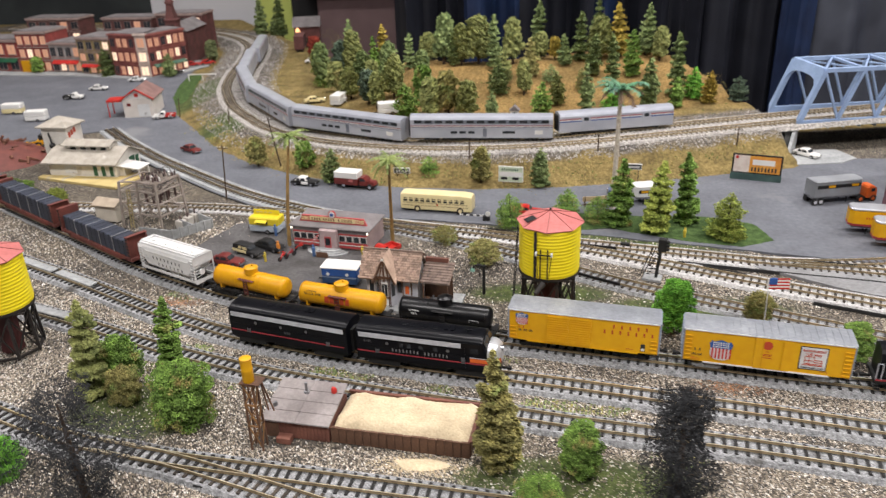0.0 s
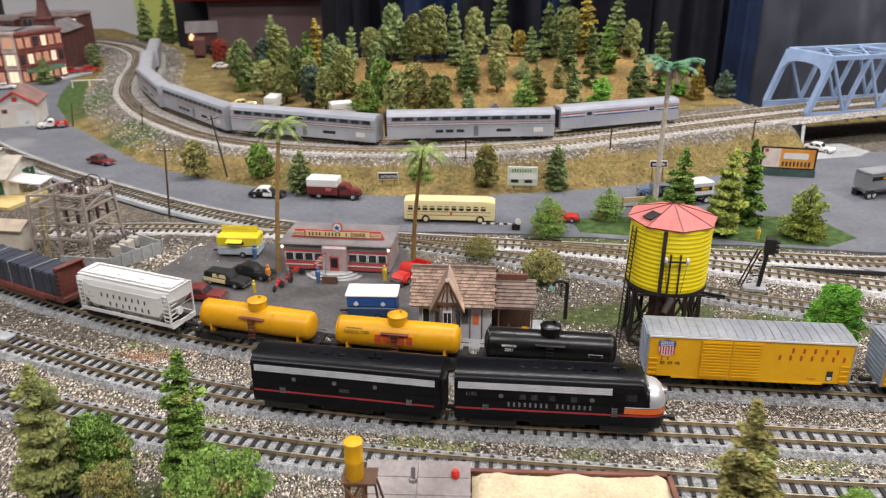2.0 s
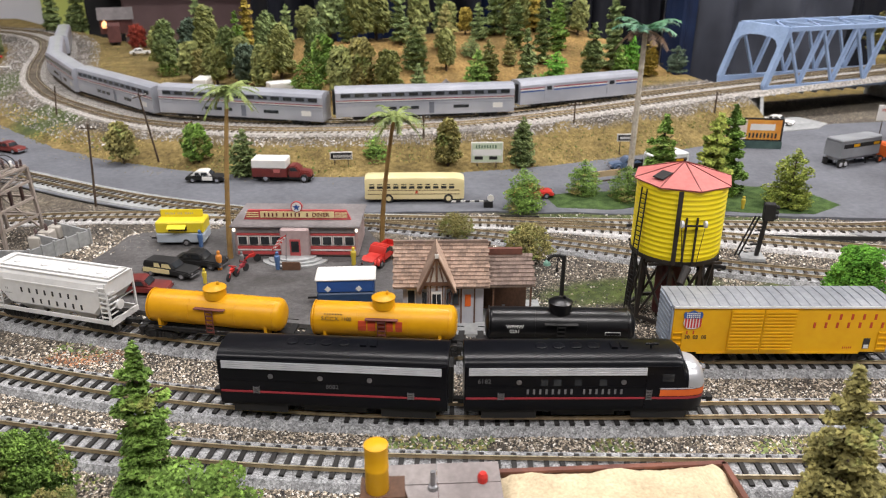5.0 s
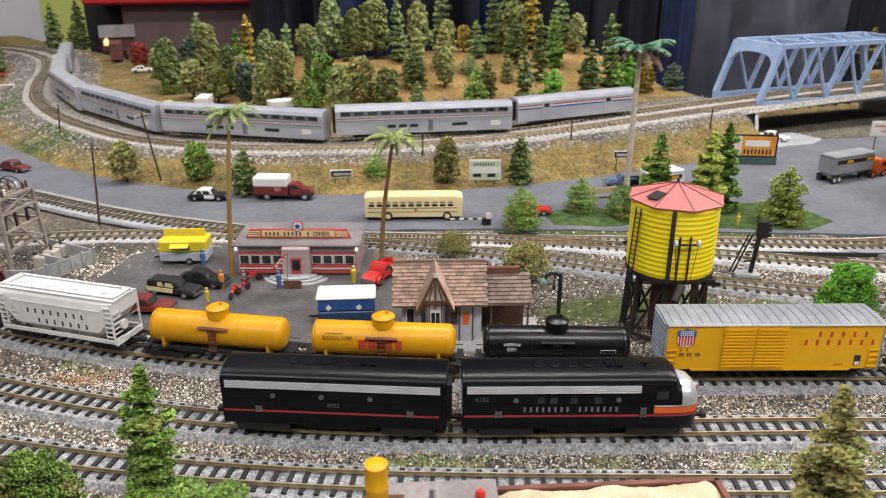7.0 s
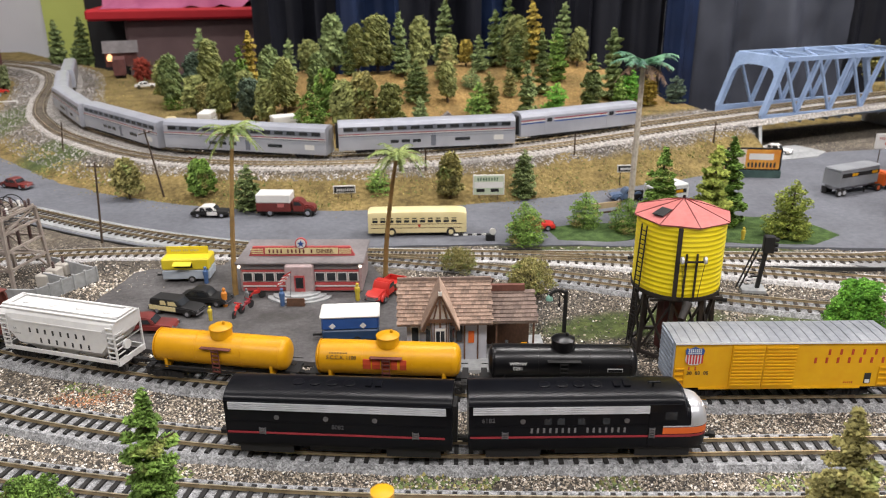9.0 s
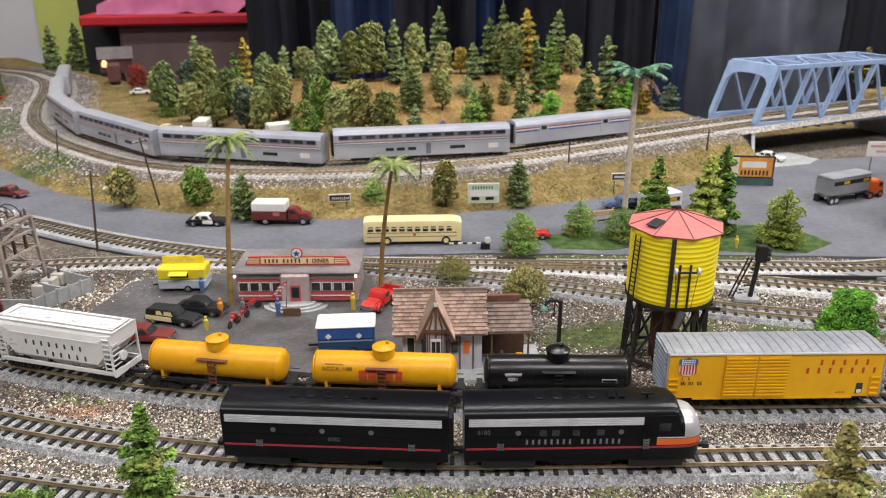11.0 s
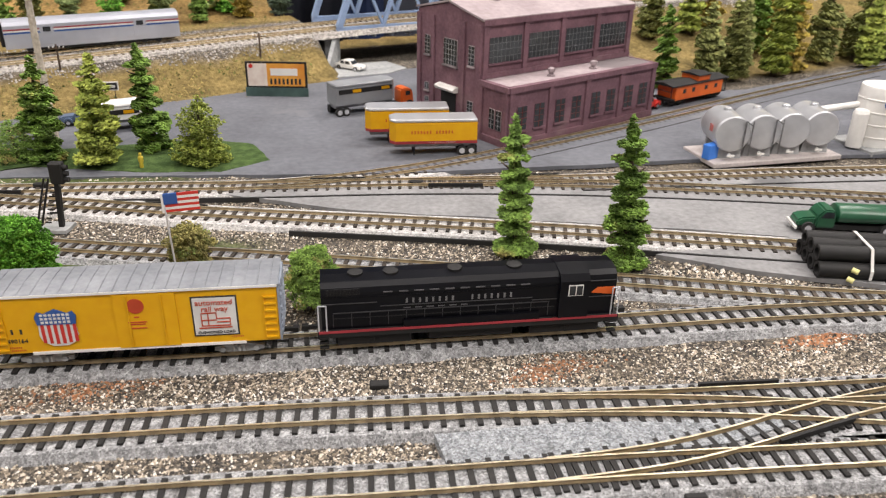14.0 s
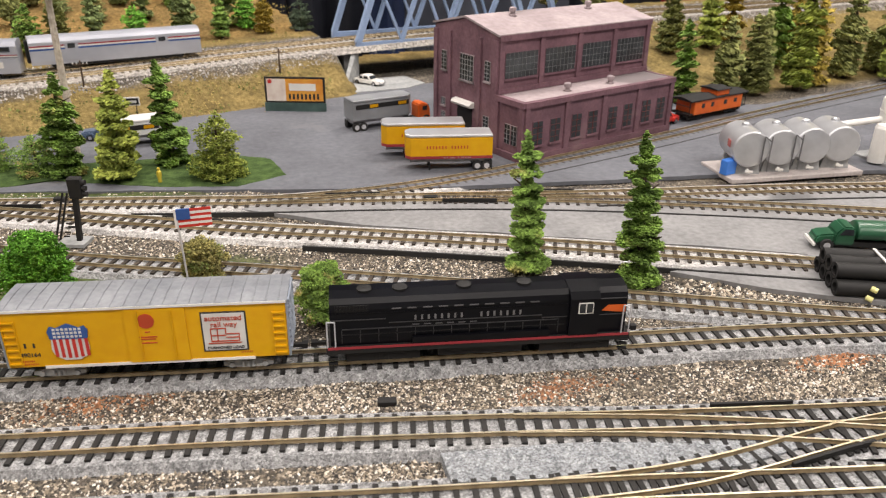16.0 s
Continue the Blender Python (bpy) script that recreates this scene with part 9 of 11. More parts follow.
def motorcycle(x, y, rz, paint):
    root = thing("motorcycle", "small red motorcycle parked in the diner yard", "motorcycle", x, y, 0.0, rz, "motorcycles")
    for q in (-0.0075, 0.0075):
        b2 = bm_new()
        cyl(b2, (q, -0.0007, 0.004), (q, 0.0007, 0.004), 0.004, n=16)
        part("wheel", b2, TYRE, root)
    b2 = bm_new()
    beam(b2, (-0.0075, 0, 0.004), (-0.001, 0, 0.008), 0.0016), beam(b2, (-0.001, 0, 0.008), (0.005, 0, 0.0085), 0.0030), beam(b2, (0.005, 0, 0.0085), (0.0075, 0, 0.004), 0.0010), beam(b2, (0.004, -0.004, 0.0115), (0.004, 0.004, 0.0115), 0.0008), beam(b2, (0.0045, 0, 0.0085), (0.004, 0, 0.0115), 0.0010)
    part("frame", b2, paint, root)


motorcycle(-0.285, 0.992, 70, RED)
motorcycle(-0.276, 1.002, 55, DULLRED)
motorcycle(-0.268, 1.028, 20, RED)
for x, y, rz in ((0.595, 0.955, -14), (0.235, 1.052, -16)):
    t = thing("switch_machine", "small black switch machine beside the yard track", "switch machine", x, y, -0.001, rz)
    part("body", bevel(box(bm_new(), -0.007, 0.007, -0.003, 0.003, 0, 0.0050), 0.0008), SOOT, t)
    part("throw_bar", box(bm_new(), -0.001, 0.001, 0.003, 0.011, 0.001, 0.0020), STEEL, t)
for x, y, rz, ln in ((-0.660, 0.962, -27, 0.085), (-0.575, 0.918, -28, 0.085), (-0.555, 0.818, -20, 0.10)):
    t = thing("rerailer_ramp", "pale grey flat crossing plate lying between the rails", "rerailer", x, y, 0.0042, rz)
    part("plate", bevel(box(bm_new(), -ln / 2, ln / 2, -0.0068, 0.0068, -0.002, 0.0010), 0.0008), CONCRETE, t)
for x, y, rz in ((0.47, 0.635, -12), (0.655, 0.572, 20), (-0.23, 0.506, -12), (0.60, 0.492, -14)):
    t = thing("block", "small black trackside block", "trackside box", x, y, -0.005, rz)
    part("body", bevel(box(bm_new(), -0.006, 0.006, -0.003, 0.003, 0, 0.004), 0.0006), SOOT, t)


# ---- truss bridge ----
def truss_bridge():
    root = thing("truss_bridge", "pale blue steel truss bridge carrying the upper main line", "bridge", 0.6416, 1.5324, 0.0, 9.2)
    L, W, zd, zt, n = 0.400, 0.120, 0.0600, 0.160, 5
    lean = L / n / 2 * 0.92
    tops = [lean + (L - 2 * lean) * k / (n - 1) for k in range(n)]
    xs = [L * k / n for k in range(n + 1)]
    for y in (0.0, W):
        side = part("side_truss", bm_box_beams([((-0.004, y, zd - 0.006), (L + 0.004, y, zd - 0.006), 0.0080, 0.0130), ((lean, y, zt), (L - lean, y, zt), 0.0080, 0.0080)]), BRIDGE, root, "pale blue chord beams")
        for x0, x1 in ((0, lean), (L, L - lean)):
            part("end_post", beam(bm_new(), (x0, y, zd), (x1, y, zt), 0.0110, 0.0090), BRIDGE, side)
        for k in range(n):
            if k > 0:
                part("diagonal", beam(bm_new(), (xs[k], y, zd), (tops[k], y, zt), 0.0075, 0.0060), BRIDGE, side)
            if k < n - 1:
                part("diagonal", beam(bm_new(), (tops[k], y, zt), (xs[k + 1], y, zd), 0.0050, 0.0042), BRIDGE, side)
    for x0, x1 in ((0, lean), (L, L - lean)):
        f = lambda y, d: (x1 + (x0 - x1) * d / (zt - zd), y, zt - d)
        arch = [(0.0045, 0.046), (0.0075, 0.030), (0.016, 0.021), (0.030, 0.0165), (W / 2, 0.0150)]
        inner = arch + [(W - y, d) for y, d in arch[-2::-1]]
        outer = [(0.0, 0.046), (0.0, 0.03), (0.0, -0.004), (0.030, -0.004), (W / 2, -0.004), (W - 0.030, -0.004), (W, -0.004), (W, 0.03), (W, 0.046)]
        bm = bm_new()
        rows = [[bm.verts.new(Vector(f(*p)) + Vector((e, 0, 0))) for p in line] for line, e in ((outer, -0.004), (inner, -0.004), (inner, 0.004), (outer, 0.004))]
        for a, b in zip(rows, rows[1:] + rows[:1]):
            for i in range(8):
                bm.faces.new((a[i], a[i + 1], b[i + 1], b[i]))
        part("portal_frame", bm, BRIDGE, root, "deep curved blue portal")
    for k in range(1, n):
        part("cross_strut", beam(bm_new(), (tops[k], 0, zt), (tops[k], W, zt), 0.0060, 0.0050), BRIDGE, root)
    for k in range(n - 1):
        for y0, y1 in ((0, W), (W, 0)):
            part("sway_brace", beam(bm_new(), (tops[k], y0, zt), (tops[k + 1], y1, zt), 0.0034, 0.0030), BRIDGE, root)
    part("deck", box(bm_new(), -0.010, L + 0.010, 0.004, W - 0.004, zd - 0.016, zd - 0.012), BRIDGEGREY, root, "grey steel deck")
    for k in range(13):
        part("floor_beam", box(bm_new(), k * L / 12 - 0.002, k * L / 12 + 0.002, 0.004, W - 0.004, zd - 0.020, zd - 0.016), BRIDGEGREY, root)
    for x, nm in ((-0.006, "abutment"), (L + 0.004, "abutment")):
        ab = thing(nm, "grey concrete bridge abutment with sloped wing", "abutment", kind="structure")
        ab.matrix_basis = root.matrix_basis @ pose(x, 0, 0)
        s = -1 if x < 0 else 1
        part("wall", prism_y(bm_new(), [(-0.022 if s < 0 else -0.004, -0.006), (0.004 if s < 0 else 0.022, -0.006), (0.004 if s < 0 else 0.022, zd - 0.015), (-0.022 if s < 0 else -0.004, zd - 0.015)], -0.006, W + 0.006), CONCRETE, ab)
        part("wing_wall", loft(bm_new(), [[(0.004 * -s, -0.006, -0.006), (0.002, -0.006, zd - 0.006), (-0.006, -0.006, zd - 0.006), (-0.006, -0.006, -0.006)], [(-0.040, -0.062, -0.006), (-0.040, -0.062, 0.002), (-0.046, -0.062, 0.002), (-0.046, -0.062, -0.006)]]), CONCRETE, ab)
    pad = thing("concrete_pad", "pale concrete pad below the bridge", "pavement", kind="structure")
    part("pad", prism_z(bm_new(), [(0.60, 1.43), (0.70, 1.44), (0.74, 1.47), (0.72, 1.53), (0.62, 1.52)], -0.002, 0.0016), CONCRETE, pad)


def bm_box_beams(rows):
    bm = bm_new()
    for p, q, w, h in rows:
        beam(bm, p, q, w, h)
    return bm


truss_bridge()


# ---- brick works ----
def factory():
    root = thing("brick_works", "two-storey purple-brown brick works with pinkish roofs", "factory", 0.7307, 1.0355, 0.0, 18.1)
    L, D0, D1, H0, H1 = 0.259, 0.050, 0.176, 0.072, 0.1395

    def bay_wall(x0, x1, y, z0, z1, bays, win, name, rows=None):
        """A brick wall facing -y with sunk bays; win: (z0, z1, panes each bay, share of width)."""
        w = part(name, box(bm_new(), x0, x1, y, y + 0.004, z0, z1), BRICK, root, "brick wall with recessed bays")
        pw = 0.007
        step = (x1 - x0 - pw) / bays
        for k in range(bays + 1):
            part("pilaster", box(bm_new(), x0 + k * step, x0 + k * step + pw, y - 0.0028, y, z0, z1 - 0.004), BRICK, w)
        part("cornice", box(bm_new(), x0 - 0.001, x1 + 0.001, y - 0.0036, y + 0.001, z1 - 0.0065, z1), BRICK, w)
        part("plinth", box(bm_new(), x0 - 0.001, x1 + 0.001, y - 0.0034, y, z0, z0 + 0.0085 if z0 < 0.01 else z0 + 0.006), BRICK, w)
        for k in range(bays):
            a, b = x0 + k * step + pw, x0 + (k + 1) * step
            n, share_w = win[2], win[3]
            cw = (b - a) / n
            for j in range(n):
                c = a + cw * (j + 0.5)
                hw = cw * share_w / 2
                f = part("window", box(bm_new(), c - hw, c + hw, y - 0.0008, y + 0.0002, win[0], win[1]), BRICK, w)
                part("pane", box(bm_new(), c - hw + 0.0006, c + hw - 0.0006, y - 0.0011, y - 0.0006, win[0] + 0.0006, win[1] - 0.0006), GLASS, f)
                b2 = bm_new()
                m = max(2, int(hw * 2 / 0.0058))
                for i in range(1, m):
                    q = c - hw + 2 * hw * i / m
                    box(b2, q - 0.00025, q + 0.00025, y - 0.0015, y - 0.0010, win[0], win[1])
                for i in range(1, 4):
                    z = win[0] + (win[1] - win[0]) * i / 4
                    box(b2, c - hw, c + hw, y - 0.0015, y - 0.0010, z - 0.00025, z + 0.00025)
                part("glazing_grid", b2, FACBAR if win[0] > 0.05 else MAROON, f)
                part("window_sill", box(bm_new(), c - hw - 0.001, c + hw + 0.001, y - 0.0026, y, win[0] - 0.002, win[0]), BRICK, f)
        return w

    part("annex_core", box(bm_new(), 0.001, L - 0.001, 0.004, D0 + 0.004, 0, H0 - 0.003), BRICK, root)
    part("main_core", box(bm_new(), 0.001, L - 0.001, D0 + 0.004, D1 - 0.001, 0, H1 - 0.003), BRICK, root)
    bay_wall(0, L, 0, 0, H0, 4, (0.019, 0.048, 2, 0.58), "annex_wall")
    bay_wall(0, L, D0, H0, H1, 4, (0.0885, 0.1190, 1, 0.92), "upper_wall")

    def end_wall(x, flip):
        face = x - 0.0006
        aw = part("annex_end", box(bm_new(), x - 0.001, x + 0.003, 0, D0, 0, H0), BRICK, root)
        for y in (0.0, D0 - 0.006):
            part("pilaster", box(bm_new(), x - 0.0035, x - 0.001, y, y + 0.006, 0, H0 - 0.004), BRICK, aw)
        part("cornice", box(bm_new(), x - 0.0042, x - 0.001, -0.002, D0, H0 - 0.0065, H0), BRICK, aw)
        part("plinth", box(bm_new(), x - 0.0040, x - 0.001, -0.002, D0, 0, 0.0085), BRICK, aw)
        for y in (0.0105, 0.0225):
            f = part("window", box(bm_new(), x - 0.0018, x - 0.0008, y - 0.0005, y + 0.0095, 0.018, 0.042), FACROOF, aw)
            part("pane", box(bm_new(), x - 0.0022, x - 0.0017, y, y + 0.009, 0.0186, 0.0414), GLASS, f)
            b2 = bm_new()
            for i in range(1, 4):
                box(b2, x - 0.0026, x - 0.0021, y, y + 0.009, 0.018 + 0.006 * i - 0.0003, 0.018 + 0.006 * i + 0.0003)
            box(b2, x - 0.0026, x - 0.0021, y + 0.0042, y + 0.0048, 0.018, 0.042)
            part("glazing_grid", b2, STUCCO, f)
        mw = part("gable_end", prism_x(bm_new(), [(D0, 0), (D1, 0), (D1, H1 - 0.002), ((D0 + D1) / 2, H1 + 0.0125), (D0, H1 - 0.002)], x - 0.001, x + 0.003), BRICK, root, "gabled brick end wall")
        for y, ww in ((D0, 0.007), (D0 + 0.030, 0.005), (D1 - 0.036, 0.005), (D1 - 0.007, 0.007)):
            part("pilaster", box(bm_new(), x - 0.0035, x - 0.001, y, y + ww, 0, H1 - 0.006), BRICK, mw)
        for y, ww, z0, z1 in ((D0 + 0.0125, 0.011, 0.084, 0.108), (D0 + 0.045, 0.027, 0.078, 0.110), (D1 - 0.026, 0.011, 0.084, 0.108), (D0 + 0.0125, 0.011, 0.020, 0.042), (D1 - 0.024, 0.009, 0.020, 0.030), (D1 - 0.024, 0.009, 0.038, 0.048)):
            f = part("window", box(bm_new(), x - 0.0018, x - 0.0008, y, y + ww, z0, z1), FACROOF, mw)
            part("pane", box(bm_new(), x - 0.0022, x - 0.0017, y + 0.0008, y + ww - 0.0008, z0 + 0.0008, z1 - 0.0008), GLASS, f)
            b2 = bm_new()
            for i in range(1, 5):
                z = z0 + (z1 - z0) * i / 5
                box(b2, x - 0.0026, x - 0.0021, y, y + ww, z - 0.0003, z + 0.0003)
            for i in range(1, max(2, int(ww / 0.005))):
                q = y + ww * i / max(2, int(ww / 0.005))
                box(b2, x - 0.0026, x - 0.0021, q - 0.0003, q + 0.0003, z0, z1)
            part("glazing_grid", b2, STUCCO, f)
            part("window_sill", box(bm_new(), x - 0.0036, x - 0.001, y - 0.001, y + ww + 0.001, z0 - 0.002, z0), FACROOF, f)
        door = part("loading_door", box(bm_new(), x - 0.0016, x - 0.0006, D0 + 0.046, D0 + 0.076, 0, 0.047), SOOT, mw, "dark open loading door")
        part("door_awning", prism_y(bm_new(), [(x - 0.001, 0.0465), (x - 0.008, 0.0468), (x - 0.010, 0.0500), (x - 0.006, 0.0530), (x - 0.001, 0.0535)], D0 + 0.042, D0 + 0.080), WHITE, door, "white rolled awning")
        part("plinth", box(bm_new(), x - 0.0040, x - 0.001, D0, D1, 0, 0.0065), BRICK, mw)

    end_wall(0.0, False)
    part("right_wall", box(bm_new(), L - 0.003, L + 0.001, 0, D0, 0, H0), BRICK, root)
    part("right_gable", prism_x(bm_new(), [(D0, 0), (D1, 0), (D1, H1 - 0.002), ((D0 + D1) / 2, H1 + 0.0125), (D0, H1 - 0.002)], L - 0.003, L + 0.001), BRICK, root)
    part("back_wall", box(bm_new(), 0, L, D1 - 0.003, D1, 0, H1), BRICK, root)
    part("annex_roof", box(bm_new(), -0.001, L + 0.001, -0.001, D0, H0 - 0.0025, H0 - 0.0005), FACROOF, root, "dusty pink flat roof")
    for s, y0, y1 in ((0, D0 - 0.003, (D0 + D1) / 2), (1, D1 + 0.003, (D0 + D1) / 2)):
        part("roof_slope", loft(bm_new(), [[(q, y0, H1 - 0.0010), (q, y1, H1 + 0.0130), (q, y1, H1 + 0.0155), (q, y0, H1 + 0.0012)] for q in (-0.003, L + 0.003)]), FACROOF, root, "dusty pink roof slope")
    for x, y, z in ((0.085, 0.020, H0), (0.160, 0.020, H0), (0.060, 0.099, H1 + 0.013), (0.19, 0.099, H1 + 0.013)):
        v = part("roof_vent", lathe(bm_new(), [(0.0050, z - 0.001), (0.0050, z + 0.0010), (0.0028, z + 0.0012), (0.0028, z + 0.0040), (0.0045, z + 0.0045), (0.0045, z + 0.0085), (0.0030, z + 0.0095)], 14, x, y), FACROOF, root, "round roof ventilator")


factory()


# ---- oil depot ----
def tank_farm():
    slab_ob = thing("tank_slab", "pale concrete slab under the fuel tanks", "slab", 0.929, 0.912, 0.0, -5)
    part("slab", bevel(box(bm_new(), 0, 0.168, 0, 0.066, -0.002, 0.0035), 0.0008), mat("pinkish_concrete", (0.52, 0.47, 0.45), (0.40, 0.36, 0.35), 0.85, scale=40, fine=0.3), slab_ob)
    for k in range(4):
        root = thing("fuel_tank", "silver horizontal fuel tank on grey cradles", "fuel tank", group="fuel tanks")
        root.matrix_basis = slab_ob.matrix_basis @ pose(0.030 + 0.0385 * k, 0.034, 0.0035, 0, 0, -14)
        r, zc, n = 0.0205, 0.030, 28
        prof = [(-0.026, 0.55), (-0.0255, 0.93), (-0.024, 1.0), (0.024, 1.0), (0.0255, 0.93), (0.026, 0.55)]
        part("shell", loft(bm_new(), [[(r * e * math.cos(2 * math.pi * i / n), y, zc + r * e * math.sin(2 * math.pi * i / n)) for i in range(n)] for y, e in prof]), SILVER, root, smooth=True)
        for y in (-0.016, 0.016):
            part("cradle", prism_y(bm_new(), [(-0.016, 0), (0.016, 0), (0.014, 0.014), (0.006, 0.0100), (-0.006, 0.0100), (-0.014, 0.014)], y - 0.0025, y + 0.0025), CONCRETE, root)
        part("hatch", lathe(bm_new(), [(0.0045, zc + r - 0.001), (0.0045, zc + r + 0.0022), (0.003, zc + r + 0.003)], 14, 0, 0.004), SILVER, root)
        b2 = bm_new()
        cyl(b2, (0, -0.030, 0.006), (0, -0.024, 0.006), 0.0018, n=8), cyl(b2, (-0.004, -0.029, 0.006), (0.004, -0.029, 0.006), 0.0014, n=8)
        part("valve", b2, WHITE, root)
        if k in (0, 1):
            b2 = bm_new()
            beam(b2, (0.012, -0.0275, 0.006), (0.012, -0.0275, 0.046), 0.0012), beam(b2, (0.020, -0.0275, 0.006), (0.020, -0.0275, 0.046), 0.0012), beam(b2, (0.012, -0.0275, 0.046), (0.020, -0.0275, 0.040), 0.0012)
            part("pipe_frame", b2, STEEL, root)
        if k == 0:
            part("emblem", box(bm_new(), -0.0212, -0.0204, -0.016, -0.008, zc + 0.000, zc + 0.008), PINKROOF, root)
    p = thing("pump_box", "bright blue pump box on the slab", "pump", 0, 0, 0)
    p.matrix_basis = slab_ob.matrix_basis @ pose(0.006, 0.020, 0.0035, 0, 0, 18)
    part("body", bevel(box(bm_new(), -0.008, 0.008, -0.005, 0.005, 0, 0.017), 0.0008), mat("bright_blue_paint", (0.05, 0.22, 0.70), (0.04, 0.18, 0.6), 0.45), p)


tank_farm()


def silo(x, y, r, h, paint, label, small=False, emblem=False):
    root = thing("storage_tank", label, "storage tank", x, y, 0.0, 0, "upright tanks")
    prof = [(r, 0.003)]
    for k in range(1, 5):
        z = h * k / 5
        prof += [(r, z - 0.001), (r + 0.0008, z - 0.0005), (r + 0.0008, z + 0.0005), (r, z + 0.001)]
    prof += [(r, h - 0.002), (r - 0.001, h), (r * 0.2, h + r * 0.16)]
    part("shell", lathe(bm_new(), prof, 32), paint, root, smooth=True)
    part("base", box(bm_new(), -r * 1.25, r * 1.25, -r * 1.25, r * 1.25, -0.002, 0.0035), CONCRETE, root)
    if emblem:
        b2 = bm_new()
        a = math.radians(-118)
        o = Vector((math.cos(a), math.sin(a), 0))
        cyl(b2, o * (r - 0.001) + Vector((0, 0, h * 0.76)), o * (r + 0.0010) + Vector((0, 0, h * 0.76)), 0.0062, n=24)
        e = part("emblem", b2, BLUE, root, "round red emblem with blue rim")
        b2 = bm_new()
        cyl(b2, o * (r + 0.0008) + Vector((0, 0, h * 0.76)), o * (r + 0.0014) + Vector((0, 0, h * 0.76)), 0.0050, n=24)
        part("emblem_face", b2, RED, e)
    if small:
        part("side_drum", lathe(bm_new(), [(0.009, 0.003), (0.009, 0.044), (0.007, 0.048), (0.002, 0.049)], 20, -r - 0.008, -0.006), paint, root)
        b2 = bm_new()
        cyl(b2, (-0.07, 0.03, 0.040), (-0.01, 0.005, 0.052), 0.004, n=12)
        part("feed_pipe", b2, paint, root)
    return root


silo(1.172, 0.928, 0.0265, 0.074, WHITE, "white upright oil tank with red emblem", True, True)
silo(1.052, 0.712, 0.030, 0.078, mat("blue_grey_tank", (0.22, 0.27, 0.36), (0.16, 0.20, 0.28), 0.5, scale=30), "blue-grey upright tank at the yard edge")


def chimney(x, y):
    root = thing("chimney", "tall red and white banded chimney", "chimney", x, y, 0.0)
    h, n = 0.275, 9
    for k in range(n):
        r0, r1 = 0.0125 - 0.0055 * k / n, 0.0125 - 0.0055 * (k + 1) / n
        part("band", lathe(bm_new(), [(r0, h * k / n), (r1, h * (k + 1) / n)], 20), RED if k % 2 == 0 else WHITE, root, smooth=True)
    part("base", box(bm_new(), -0.017, 0.017, -0.017, 0.017, -0.002, 0.006), RED, root)


chimney(1.303, 1.016)
g = thing("grey_plant", "tall grey tank building with a white pipe rail", "building", 1.40, 0.975, 0.0, -8)
part("wall", bevel(box(bm_new(), -0.06, 0.10, -0.03, 0.06, -0.001, 0.110), 0.002), CONCRETE, g)
part("parapet", box(bm_new(), -0.062, 0.102, -0.032, 0.062, 0.110, 0.116), mat("pale_green_trim", (0.35, 0.45, 0.22), None, 0.6), g)
for k in range(12):
    part("vent_slot", box(bm_new(), -0.055 + 0.0125 * k, -0.049 + 0.0125 * k, -0.0308, -0.0298, 0.098, 0.106), GLASS, g)
b2 = bm_new()
cyl(b2, (-0.045, -0.034, 0), (-0.045, -0.034, 0.10), 0.0015, n=8)
part("drain_pipe", b2, WHITE, g)


def pipe_stack(x, y, rz):
    root = thing("pipe_load", "stack of black pipes held by a pale strap", "pipes", x, y, -0.0005, rz)
    L, r = 0.13, 0.0066
    spots = [(0.0, r), (0.0140, r), (0.0280, r), (0.0070, r * 2.75), (0.0210, r * 2.75)]
    for y0, z in spots + [(0.0350, r * 2.75), (0.0420, r)]:
        bm = bm_new()
        n = 20
        rg = lambda q, rr: [(q, y0 + rr * math.cos(2 * math.pi * i / n), z + rr * math.sin(2 * math.pi * i / n)) for i in range(n)]
        loft(bm, [rg(0.035, r * 0.62), rg(0, r * 0.62), rg(0, r), rg(L, r), rg(L, r * 0.62)], cap=False)
        part("pipe", bm, SOOT, root, smooth=True)
    for q in (0.040, 0.095):
        part("strap", bm_box_beams([((q, -r - 0.0005, 0.002), (q, -r - 0.0005, 0.010), 0.0022, 0.0008), ((q, -r - 0.0004, 0.009), (q, 0.002, r * 3.8), 0.0022, 0.0008), ((q, 0.002, r * 3.8), (q, 0.038, r * 3.8), 0.0022, 0.0008)]), WHITE, root)
    for q, z in ((0.024, 0.011), (0.022, 0.003)):
        b2 = bm_new()
        cyl(b2, (q, -r - 0.001, z), (q + 0.004, -r - 0.004, z - 0.001), 0.0022, n=10)
        part("lamp_bead", b2, mat("pale_yellow_bead", (0.75, 0.70, 0.30), None, 0.4), root)


pipe_stack(0.842, 0.668, -24)


